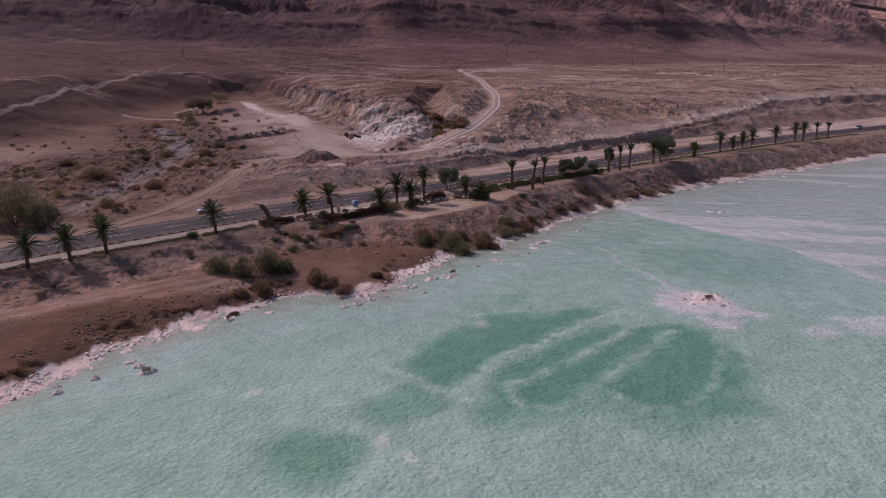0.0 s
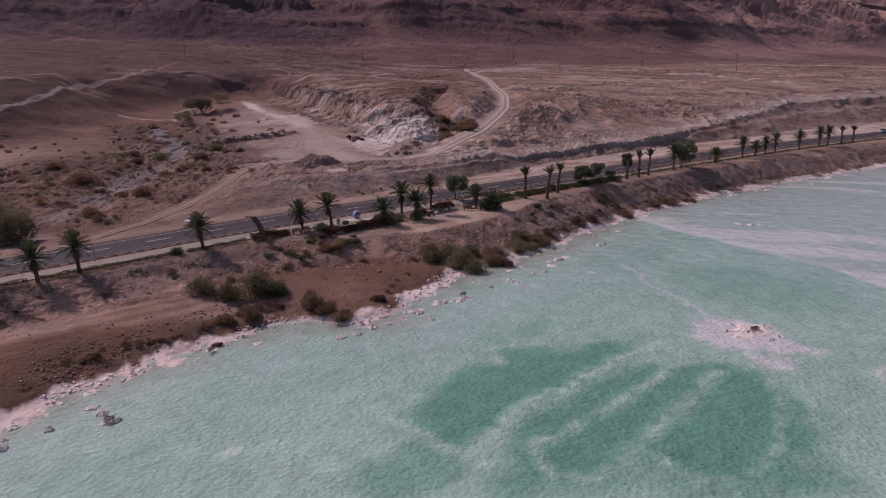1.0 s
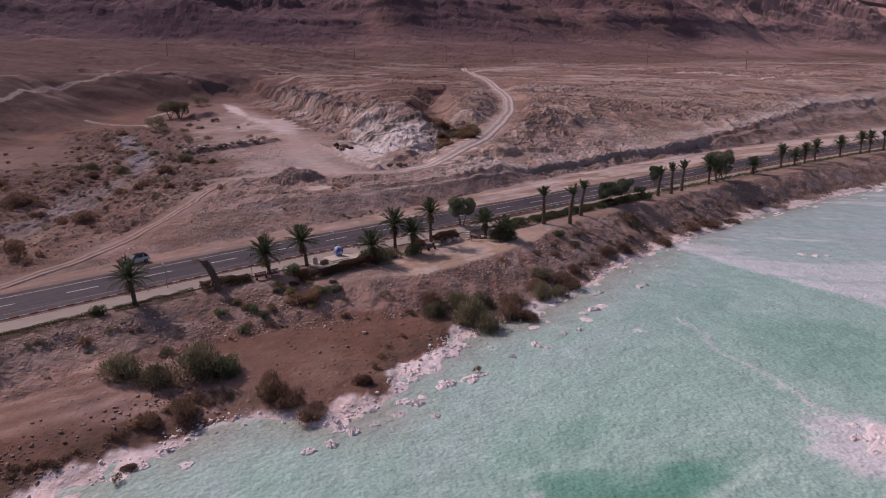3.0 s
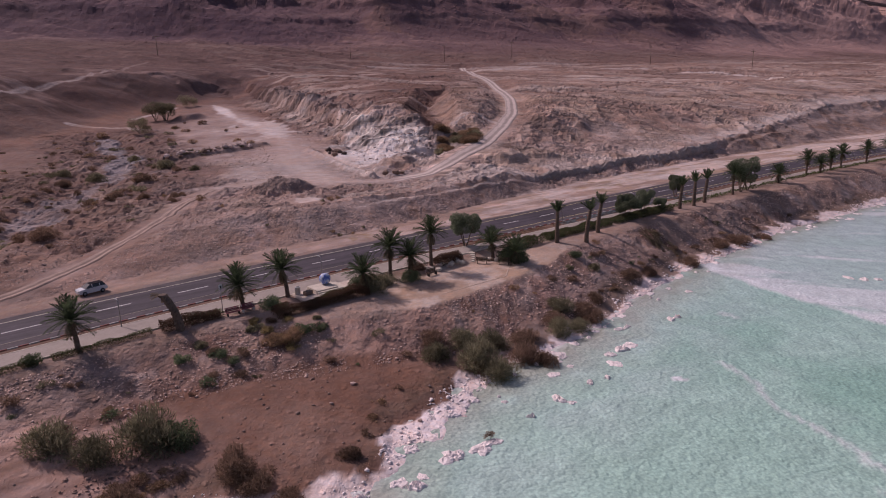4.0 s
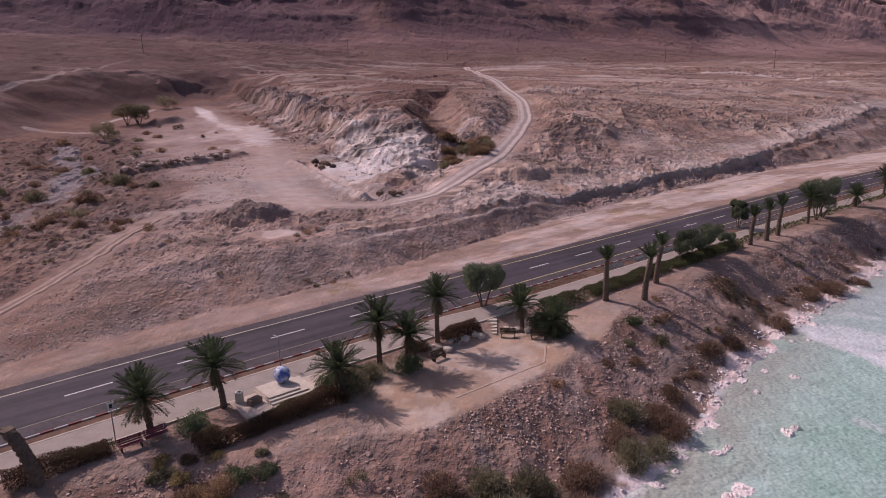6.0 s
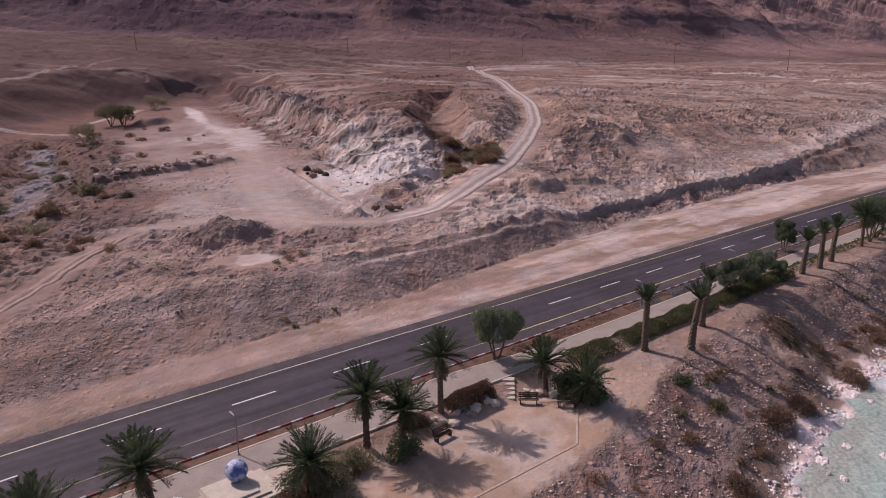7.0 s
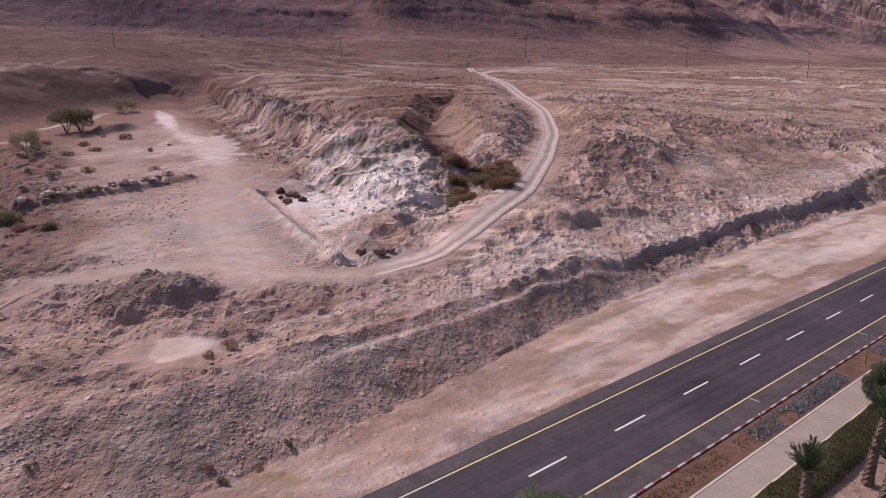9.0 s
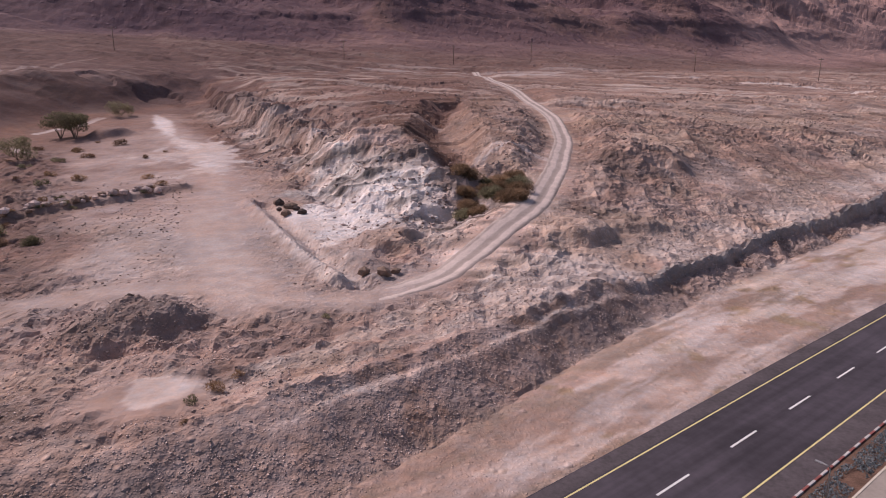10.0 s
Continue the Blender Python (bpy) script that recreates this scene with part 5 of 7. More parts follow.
def frond_mesh(name, length, droop, mat, rng, pairs=30, leaflet=0.5, dense=1.0):
    """One feather leaf along +x from the crown: a tapering rib with two rows of narrow leaflets."""
    verts, faces = [], []
    path = []
    for k in range(9):
        t = k / 8
        path.append((length * t * (1 - 0.12 * t * t), length * (0.10 * t - droop * t * t)))
    for k, (px, pz) in enumerate(path):
        w = 0.035 * (1 - 0.85 * k / 8) + 0.004
        verts += [(px, -w, pz), (px, w, pz), (px, 0, pz + w * 1.4)]
    for k in range(8):
        i = 3 * k
        for a, b in ((0, 1), (1, 2), (2, 0)):
            faces.append((i + a, i + b, i + 3 + b, i + 3 + a))
    for k in range(pairs):
        t = 0.14 + 0.86 * k / (pairs - 1)
        f = t * 8
        i = min(int(f), 7)
        px = path[i][0] + (path[i + 1][0] - path[i][0]) * (f - i)
        pz = path[i][1] + (path[i + 1][1] - path[i][1]) * (f - i)
        size = leaflet * (0.55 + 0.9 * t * (1.25 - t)) * rng.uniform(0.8, 1.15)
        for side in (-1, 1):
            a = radians(rng.uniform(34, 58))
            lift = rng.uniform(-0.05, 0.32)
            tip = (px + size * math.cos(a), side * size * math.sin(a), pz + size * lift - 0.10 * size)
            mid = (px + 0.5 * size * math.cos(a) + 0.042, side * 0.5 * size * math.sin(a), pz + 0.55 * size * lift)
            mid2 = (mid[0] - 0.09, mid[1], mid[2] - 0.01)
            j = len(verts)
            verts += [(px, 0, pz), mid, tip, mid2]
            faces.append((j, j + 1, j + 2, j + 3))
    return mesh_of(name, verts, faces, mat)


PALM_RNG = random.Random(5)
FRONDS = [frond_mesh("frond", PALM_RNG.uniform(2.5, 3.0), d, M_FROND, PALM_RNG) for d in (0.16, 0.24, 0.32, 0.40)]
DRY_FRONDS = [frond_mesh("dry_frond", PALM_RNG.uniform(1.5, 1.9), d, M_DRYFROND, PALM_RNG, 16) for d in (0.2, 0.34)]
TUFT_FRONDS = [frond_mesh("upright_frond", PALM_RNG.uniform(1.7, 2.1), d, M_FROND, PALM_RNG, 20, 0.34) for d in (0.04, 0.10, 0.2)]


def trunk_mesh(name, height, r0, r1, lean, mat, rng, rings=26, sides=11, ragged=0.16):
    """A tapering stem with the stubs of old leaves standing out in spirals."""
    verts, faces = [], []
    for k in range(rings + 1):
        t = k / rings
        r = r0 + (r1 - r0) * t + 0.10 * r0 * math.exp(-6 * t)
        cx, cy = lean[0] * t * t, lean[1] * t * t
        for j in range(sides):
            a = 2 * math.pi * (j + 0.5 * (k % 2)) / sides
            rr = r * (1 + ragged * (1 if (j + k) % 2 else -1) * rng.uniform(0.3, 1.0))
            verts.append((cx + rr * math.cos(a), cy + rr * math.sin(a), height * t - 0.25 * (k == 0)))
    for k in range(rings):
        for j in range(sides):
            a, b = k * sides + j, k * sides + (j + 1) % sides
            faces.append((a, b, b + sides, a + sides))
    faces.append(tuple(rings * sides + j for j in range(sides)))
    return mesh_of(name, verts, faces, mat)


def palm(s, n, height, kind, lean=(0.0, 0.0), label=""):
    rng = random.Random(int(1000 * (s + 300) + 7 * height))
    x, y = spot(s, n)
    root = empty("palm_tree", x, y, gz(x, y))
    thick = {"tuft": 0.36, "full": 0.26, "dead": 0.42}[kind]
    part("trunk", trunk_mesh("trunk", height, thick, thick * (1.1 if kind == "dead" else 0.8), lean, M_BARK, rng, int(5 * height)), root)
    head = Vector((lean[0], lean[1], height - 0.08))
    if kind == "dead":
        fronds = [(rng.choice(DRY_FRONDS), rng.uniform(150, 215), rng.uniform(-25, 15), 0.8) for _ in range(4)] + [(DRY_FRONDS[1], rng.uniform(0, 360), -70, 0.5) for _ in range(5)]
    elif kind == "tuft":
        fronds = [(rng.choice(TUFT_FRONDS), 137.5 * k, rng.uniform(38, 86), rng.uniform(0.95, 1.35)) for k in range(26)]
        fronds += [(rng.choice(DRY_FRONDS), rng.uniform(0, 360), rng.uniform(5, 50), rng.uniform(0.45, 0.7)) for _ in range(4)]
    else:
        fronds = []
        for k in range(50):
            t = k / 49
            fronds.append((FRONDS[min(3, int(4 * t))], 137.5 * k + rng.uniform(-9, 9), 82 - 92 * t + rng.uniform(-8, 8), rng.uniform(0.85, 1.12)))
        fronds += [(rng.choice(DRY_FRONDS), rng.uniform(0, 360), rng.uniform(-82, -35), rng.uniform(0.8, 1.15)) for _ in range(16)]
    for me, turn, up, size in fronds:
        ob = part("frond", me, root)
        ob.matrix_basis = Matrix.Translation(head) @ Matrix.Rotation(radians(turn), 4, "Z") @ Matrix.Rotation(radians(-up), 4, "Y") @ Matrix.Rotation(radians(rng.uniform(-25, 25)), 4, "X") @ Matrix.Scale(size, 4)
    text = {"full": "date palm with a full green crown beside the pavement", "tuft": "tall date palm with a rough trunk and upright tuft", "dead": "thick headless palm stump with a few dry leaves"}[kind]
    return tagged(root, label or text, "palm tree", "palms along the road")


def leaf_cloud(name, clumps, count, leaf, mat, rng, flat=1.0, twigs=0.0, hang=0.0):
    """Many small leaves over the shells of the given clumps (x, y, z, r), with gaps between them."""
    weights = [c[3] ** 2 for c in clumps]
    c = np.array(rng.choices(clumps, weights, k=count))
    g = np.random.RandomState(rng.randint(0, 99999))
    d = g.normal(size=(count, 3))
    d /= np.linalg.norm(d, axis=1)[:, None] + 1e-9
    r = c[:, 3] * (0.62 + 0.45 * g.rand(count))
    p = c[:, :3] + d * r[:, None] * (1, 1, flat)
    p[:, 2] = np.maximum(p[:, 2], 0.02)
    a, b = g.normal(size=(count, 3)), g.normal(size=(count, 3))
    if twigs:
        # long thin sprays that fan outwards and up
        a = 0.45 * a + d + (0, 0, 0.5)
    if hang:
        # willowy sprays that droop
        a = 0.35 * a + 0.5 * d * (1, 1, 0) + (0, 0, -hang)
    a = a / np.linalg.norm(a, axis=1)[:, None]
    b = b - a * (a * b).sum(1)[:, None]
    b = b / np.linalg.norm(b, axis=1)[:, None]
    size = leaf * (0.6 + 0.8 * g.rand(count))[:, None] * (1 + twigs + hang)
    slim = 0.17 if twigs or hang else 0.5
    v = np.stack([p - a * size, p + b * size * slim, p + a * size, p - b * size * slim], 1).reshape(-1, 3)
    me = bpy.data.meshes.new(name)
    me.vertices.add(4 * count)
    me.vertices.foreach_set("co", v.astype(np.float32).ravel())
    me.loops.add(4 * count)
    me.loops.foreach_set("vertex_index", np.arange(4 * count, dtype=np.int32))
    me.polygons.add(count)
    me.polygons.foreach_set("loop_start", np.arange(0, 4 * count, 4, dtype=np.int32))
    me.polygons.foreach_set("loop_total", np.full(count, 4, dtype=np.int32))
    me.materials.append(mat)
    me.update()
    me.validate()
    return me


def bush_clumps(rng, wide, high, count):
    out = []
    for _ in range(count):
        a, d = rng.uniform(0, 2 * math.pi), wide * 0.5 * math.sqrt(rng.random()) * 0.72
        r = wide * rng.uniform(0.16, 0.30)
        out.append((d * math.cos(a), d * math.sin(a), max(0.3 * r, (high - r) * rng.uniform(0.25, 1.0) * (1 - 0.8 * (2 * d / wide) ** 2)), r))
    return out


BUSHES = {}
BUSH_RNG = random.Random(11)
for kind, mat, leaves, size, flat in (("olive", M_OLIVE, 2400, 0.065, 0.9), ("green", M_LEAF, 2400, 0.065, 0.9), ("dry", M_DRY, 1900, 0.06, 0.9), ("dark", M_DARKSHRUB, 2200, 0.065, 0.85), ("straw", M_STRAW, 2000, 0.06, 0.85)):
    BUSHES[kind] = [leaf_cloud(kind + "_bush", bush_clumps(BUSH_RNG, 2.0, 1.15, 9), leaves, size, mat, BUSH_RNG, flat, 0.0 if kind == "green" else 1.0) for _ in range(3)]
BIG = {}
for kind, mat in (("olive", M_OLIVE), ("green", M_LEAF), ("dry", M_DRY), ("dark", M_DARKSHRUB)):
    BIG[kind] = [leaf_cloud("big_" + kind + "_bush", bush_clumps(BUSH_RNG, 2.0, 1.15, 16), 3800, 0.05, mat, BUSH_RNG, 0.9, 0.0 if kind == "green" else 0.8) for _ in range(2)]
SHRUBS = {}
for kind, mat in (("dry", M_DRY), ("olive", M_OLIVE), ("dark", M_DARKSHRUB), ("green", M_LEAF)):
    SHRUBS[kind] = [leaf_cloud(kind + "_shrub", bush_clumps(BUSH_RNG, 2.0, 1.3, 5), 480, 0.09, mat, BUSH_RNG, 0.9, 0.0 if kind == "green" else 0.9) for _ in range(3)]
BUSH_TEXT = {"olive": "dense olive-green desert bush on stony ground", "green": "leafy green bush on stony ground", "dry": "dry brown desert shrub on stony ground", "dark": "dark brown thorny scrub bush", "straw": "yellowish-green dry clump on the bank"}


def bush(x, y, wide, kind="olive", high=1.0, small=False, name="bush", group="", label=""):
    rng = random.Random(int(x * 131 + y * 71))
    me = rng.choice((SHRUBS if small else BIG if wide > 2.9 else BUSHES)[kind])
    ob = new(name, me)
    w = wide / 2.0
    ob.matrix_basis = Matrix.LocRotScale((x, y, gz(x, y) - 0.05 * wide), Euler((0, 0, rng.uniform(0, 6.3))), (w, w * rng.uniform(0.8, 1.15), w * high))
    return tagged(ob, label or BUSH_TEXT[kind], "bush", group)


def leafy_tree(x, y, high, wide, mat=None, label="small leafy green roadside tree", stems=3, bare=0.26, leaves=11000, leaf=0.1, flat=0.9, name="tree", hang=0.0):
    rng = random.Random(int(x * 37 + y * 91))
    root = empty(name, x, y, gz(x, y))
    verts, faces, clumps = [], [], []

    def limb(a, b, r0, r1):
        a, b = Vector(a), Vector(b)
        d = (b - a).normalized()
        u = d.orthogonal().normalized()
        v = d.cross(u)
        i = len(verts)
        for p, r in ((a, r0), (a.lerp(b, 0.5) + u * 0.04 * (b - a).length, (r0 + r1) / 2), (b, r1)):
            for j in range(6):
                t = j * math.pi / 3
                verts.append(p + u * r * math.cos(t) + v * r * math.sin(t))
        for k in range(2):
            for j in range(6):
                faces.append((i + 6 * k + j, i + 6 * k + (j + 1) % 6, i + 6 * k + 6 + (j + 1) % 6, i + 6 * k + 6 + j))

    for k in range(stems):
        a = 2 * math.pi * k / stems + rng.uniform(-0.5, 0.5)
        out = wide * rng.uniform(0.10, 0.2)
        fork = (out * math.cos(a), out * math.sin(a), high * (bare + 0.12))
        limb((0.1 * math.cos(a), 0.1 * math.sin(a), -0.2), fork, 0.035 * high * 0.55, 0.014 * high)
        for _ in range(4):
            b = a + rng.uniform(-1.1, 1.1)
            d = wide * rng.uniform(0.22, 0.40)
            tip = (d * math.cos(b), d * math.sin(b), high * rng.uniform(bare + 0.15, 0.9))
            limb(fork, tip, 0.012 * high, 0.004 * high)
            r = wide * rng.uniform(0.13, 0.21)
            clumps.append((*tip, r))
    clumps.append((0, 0, high * 0.82, wide * 0.22))
    part("trunk", mesh_of("trunk", verts, faces, M_TRUNK, True), root)
    part("crown", leaf_cloud("crown", clumps, leaves, leaf, mat or M_LEAF, rng, flat, 0.0, hang), root)
    return tagged(root, label, "tree")


def hedge(name, s0, s1, n0, n1, high, mat, label, density=60, leaf=0.055):
    """A clipped or rambling strip of leaves along the road, uneven on top."""
    rng = np.random.RandomState(int(abs(s0 * 13 + n0 * 7 + s1)))
    count = int((s1 - s0) * abs(n1 - n0) * density * (0.11 / leaf) ** 2)
    s, u, w = s0 + (s1 - s0) * rng.rand(count), rng.rand(count), rng.rand(count) ** 0.45
    n = n0 + (n1 - n0) * u
    lump = high * (0.62 + 1.1 * (value_noise(s, n, 1.6, 7) + 0.5) * 0.7) * (1 - (2 * u - 1) ** 4 * 0.75)
    gap = value_noise(s, n, 2.6, 17) > -0.36
    s, n, w, lump = s[gap], n[gap], w[gap], lump[gap]
    count = len(s)
    x, y = spot(s, n)
    p = np.stack([x, y, surface_height(x, y) + lump * w], -1)
    a, b = rng.normal(size=(count, 3)), rng.normal(size=(count, 3))
    a = a / np.linalg.norm(a, axis=1)[:, None]
    b = b - a * (a * b).sum(1)[:, None]
    b = b / np.linalg.norm(b, axis=1)[:, None]
    size = leaf * (0.6 + 0.8 * rng.rand(count))[:, None]
    v = np.stack([p - a * size, p + b * size * 0.55, p + a * size, p - b * size * 0.55], 1).reshape(-1, 3)
    me = mesh_of(name, v, np.arange(4 * count).reshape(-1, 4).tolist(), mat)
    return tagged(new(name, me), label, "hedge")


for s, n, h, kind, lean in (
    (-90.9, -12.4, 3.4, "full", (0.2, 0)), (-85.3, -12.8, 3.2, "full", (-0.3, 0)), (-80.0, -12.2, 3.7, "full", (-0.2, 0)), (-61.8, -11.9, 3.4, "full", (-0.4, 0.1)),
    (-51.7, -13.3, 4.0, "dead", (-1.7, 0.4)), (-43.6, -11.7, 3.0, "full", (-0.35, 0)), (-37.6, -11.6, 3.7, "full", (-0.55, 0.1)), (-28.4, -16.4, 2.8, "full", (-0.5, 0.2)),
    (-22.4, -12.6, 4.3, "full", (0, 0)), (-20.2, -14.3, 3.5, "full", (0.1, 0)), (-14.9, -12.2, 4.9, "full", (0, 0.1)), (-4.4, -14.3, 2.7, "full", (-0.2, 0)), (-3.6, -18.6, 1.9, "full", (0.1, 0)),
    (9.2, -15.3, 5.1, "tuft", (0, 0)), (13.4, -18.2, 5.3, "tuft", (0.55, 0.1)), (19.5, -15.5, 5.0, "tuft", (0.5, 0.1)), (47.2, -13.9, 4.6, "tuft", (0.3, 0)), (51.8, -14.2, 4.9, "tuft", (0, 0)), (56.5, -13.8, 4.9, "tuft", (0.3, 0)),
    (69.0, -13.2, 4.6, "full", (0, 0)), (91.4, -12.6, 2.3, "full", (0, 0)), (107.3, -12.0, 4.4, "full", (0, 0)), (114.7, -12.2, 2.6, "full", (0, 0)), (121.0, -12.0, 3.6, "full", (0, 0)), (127.0, -12.0, 4.2, "full", (0, 0)),
    (141.8, -12.2, 4.2, "full", (0, 0)), (155.0, -12.0, 4.8, "full", (0, 0)), (160.0, -12.4, 4.7, "full", (0, 0)), (169.0, -12.4, 4.6, "tuft", (0, 0)), (177.0, -12.4, 4.4, "tuft", (0, 0)), (236.0, -12.0, 4.8, "full", (0, 0))):
    palm(s, n, h, kind, lean)

for s, n, h, w in ((-4.6, -7.8, 5.4, 5.4), (31.2, -12.6, 4.7, 4.6), (35.6, -12.8, 4.9, 4.8), (55.8, -7.2, 5.4, 3.4), (73.0, -12.9, 7.8, 6.4), (76.5, -12.6, 6.2, 5.6), (41.5, -13.0, 2.6, 2.6)):
    leafy_tree(*spot(s, n), h, w, M_PEPPER, "grey-green willowy pepper tree beside the road", leaves=13000, leaf=0.085, hang=0.9)
leafy_tree(-84.0, 124.5, 7.5, 12.0, M_OLIVE, "broad dark olive-green tree across the road", 6, 0.08, 11000, 0.15)
leafy_tree(-76.5, 121.0, 5.6, 8.0, M_OLIVE, "broad dark olive-green tree across the road", 5, 0.08, 7000, 0.15)
for x, y, high, wide in ((-125.5, 331.0, 7.6, 10.5), (-120.5, 330.0, 7.0, 9.0), (-123.0, 334.0, 7.2, 9.0)):
    leafy_tree(x, y, high, wide, M_OLIVE, "flat-topped desert acacia in the dry wadi", 4, 0.3, 3000, 0.2, 0.7)
leafy_tree(-117.0, 297.0, 5.6, 8.0, M_OLIVE, "round dark desert tree in the dry wadi", 4, 0.1, 3200, 0.18)
leafy_tree(-128.8, 376.0, 4.6, 9.0, M_OLIVE, "low dark desert tree at the head of the wadi", 4, 0.1, 2200, 0.2)
bush(*spot(-2.6, -17.6), 4.5, "green", 1.2, label="large dense green bush under a palm")
bush(*spot(-2.6, -16.2), 4.0, "green", 1.2)
bush(*spot(-27.4, -15.6), 4.4, "olive", 1.25)
bush(*spot(-29.0, -14.6), 3.0, "green", 1.3)
bush(*spot(-20.4, -14.6), 3.2, "green", 1.2)
bush(*spot(-24.0, -13.8), 3.0, "olive", 1.1)
bush(*spot(-17.8, -12.4), 2.2, "dark", 1.1)
bush(*spot(-40.8, -13.2), 2.6, "green", 1.2)
bush(*spot(-66.0, -12.0), 2.0, "green", 1.4)

hedge("low_hedge", 1.0, 45.0, -11.4, -14.2, 0.95, M_HEDGE, "low green hedge with reddish shoots along the pavement", 150, 0.065)
hedge("low_hedge", 2.0, 44.0, -11.5, -14.0, 1.0, M_REDHEDGE, "reddish shoots through the low roadside hedge", 36)
hedge("clipped_hedge", -14.4, -9.3, -11.5, -13.2, 1.15, M_REDHEDGE, "clipped reddish-brown hedge beside the steps", 323)
hedge("clipped_hedge", -41.6, -28.6, -15.4, -17.6, 1.3, M_REDHEDGE, "reddish-brown hedge below the globe plaza", 255)
hedge("clipped_hedge", -41.0, -30.6, -15.2, -17.0, 1.2, M_HEDGE, "dark green hedge below the globe plaza", 153)
hedge("clipped_hedge", -53.6, -46.8, -11.5, -13.2, 1.25, M_REDHEDGE, "reddish-brown hedge beside the pavement", 255)
hedge("clipped_hedge", -50.6, -46.4, -11.6, -13.0, 1.2, M_HEDGE, "dark green hedge beside the pavement", 102)
hedge("low_hedge", -98.0, -54.5, -11.5, -12.8, 0.6, M_HEDGE, "thin low hedge along the pavement", 70)
hedge("low_hedge", -98.0, -54.5, -11.5, -12.8, 0.5, M_REDHEDGE, "thin reddish low hedge along the pavement", 28)
hedge("low_hedge", 46.0, 200.0, -11.5, -12.8, 0.6, M_HEDGE, "thin low hedge along the pavement", 50, 0.16)
hedge("groundcover", 19.0, 36.0, -6.5, -8.4, 0.36, M_GREYPLANT, "silver-grey groundcover in the roadside bed", 90, 0.1)
hedge("groundcover", 44.0, 70.0, -6.5, -8.3, 0.32, M_GREYPLANT, "silver-grey groundcover in the roadside bed", 60, 0.1)
hedge("groundcover", -2.0, 20.0, -6.5, -8.3, 0.25, M_DRY, "dry brown groundcover in the roadside bed", 40, 0.09)

# bushes on the bank and the beach
for x, y, w, kind, high in (
    (-36, 99.5, 4.6, "olive", 1.2), (-28.5, 101.2, 5.4, "olive", 1.35), (-31.6, 98.7, 4.4, "olive", 1.1), (-26.0, 101.8, 4.0, "green", 1.2),
    (-4.4, 120.2, 3.6, "olive", 1.3), (0.4, 119.6, 4.8, "olive", 1.4), (2.6, 117.6, 4.2, "olive", 1.3), (6.0, 122.0, 4.2, "dark", 1.1), (8.2, 121.4, 3.4, "dark", 1.0), (11.2, 129.4, 4.0, "olive", 1.1),
    (16.0, 134.4, 3.8, "dark", 1.0), (13.8, 131.0, 3.0, "olive", 1.1), (-20.2, 98.4, 4.0, "dark", 1.2), (-18.2, 97.0, 3.4, "dark", 1.0), (-15.4, 94.6, 3.0, "dark", 0.9), (-27.6, 94.2, 3.2, "dark", 1.2), (-30.5, 92.6, 2.4, "dark", 1.0),
    (-11.4, 100.6, 2.6, "dark", 0.8), (-29.3, 86.4, 1.6, "dark", 0.6), (-29.6, 82.8, 1.6, "dark", 0.6), (25.0, 150.0, 3.4, "dark", 0.9), (29.0, 153.0, 3.2, "dark", 0.9), (38.0, 160.6, 3.6, "dark", 0.9), (47.0, 171.0, 4.0, "dark", 0.8), (52.0, 174.5, 4.4, "dark", 0.8), (58.5, 178.6, 3.6, "dark", 0.8),
    (17.0, 152.0, 2.2, "green", 0.9), (19.5, 149.5, 2.0, "olive", 0.9), (15.2, 147.0, 1.8, "olive", 0.8), (-20.5, 121.0, 3.2, "dry", 0.9), (-22.5, 119.8, 2.8, "dry", 0.9), (-24.8, 121.5, 2.0, "olive", 0.9), (-17.8, 122.6, 2.2, "green", 0.8), (-27.5, 116.0, 2.0, "green", 0.8)):
    bush(x, y, w, kind, high)
# dark scrub at the foot of the bank
for x, y, w, kind, high in ((2.1, 124.4, 4.4, "olive", 0.95), (6.2, 126.4, 4.0, "dark", 0.9), (-1.6, 124.0, 4.4, "olive", 0.9), (-4.7, 123.0, 3.6, "dark", 0.9), (12.0, 135.4, 3.8, "olive", 0.9), (10.9, 131.9, 3.4, "dark", 0.9), (15.6, 136.4, 3.4, "dark", 0.8), (17.6, 139.6, 3.2, "dark", 0.8)):
    bush(x, y, w, kind, high)
# yellowish clumps below the plaza
for x, y, w, kind, high in ((-25.0, 122.6, 2.0, "straw", 0.7), (-23.7, 121.3, 2.2, "straw", 0.6), (-22.5, 120.6, 1.9, "straw", 0.6), (-20.9, 120.5, 2.1, "straw", 0.6), (-20.1, 119.4, 1.6, "straw", 0.6), (-19.4, 122.4, 2.6, "green", 0.8), (-23.5, 123.1, 1.6, "dark", 0.6), (-21.9, 123.7, 1.7, "straw", 0.6), (-18.3, 124.1, 1.3, "olive", 0.8), (-29.9, 117.2, 1.7, "olive", 0.8), (-30.6, 114.6, 2.0, "green", 0.8), (-25.7, 115.3, 1.8, "green", 0.8), (-27.7, 116.6, 2.0, "dark", 0.7)):
    bush(x, y, w, kind, high)

for x, y, w, high in ((-96.7, 179.0, 7.5, 0.9), (-75.8, 144.0, 4.6, 0.9), (-71.8, 160.0, 4.8, 0.9), (-117.0, 201.0, 6.0, 0.7)):
    bush(x, y, w, "dark", high, label="broad dark brown scrub bush on the wadi floor")


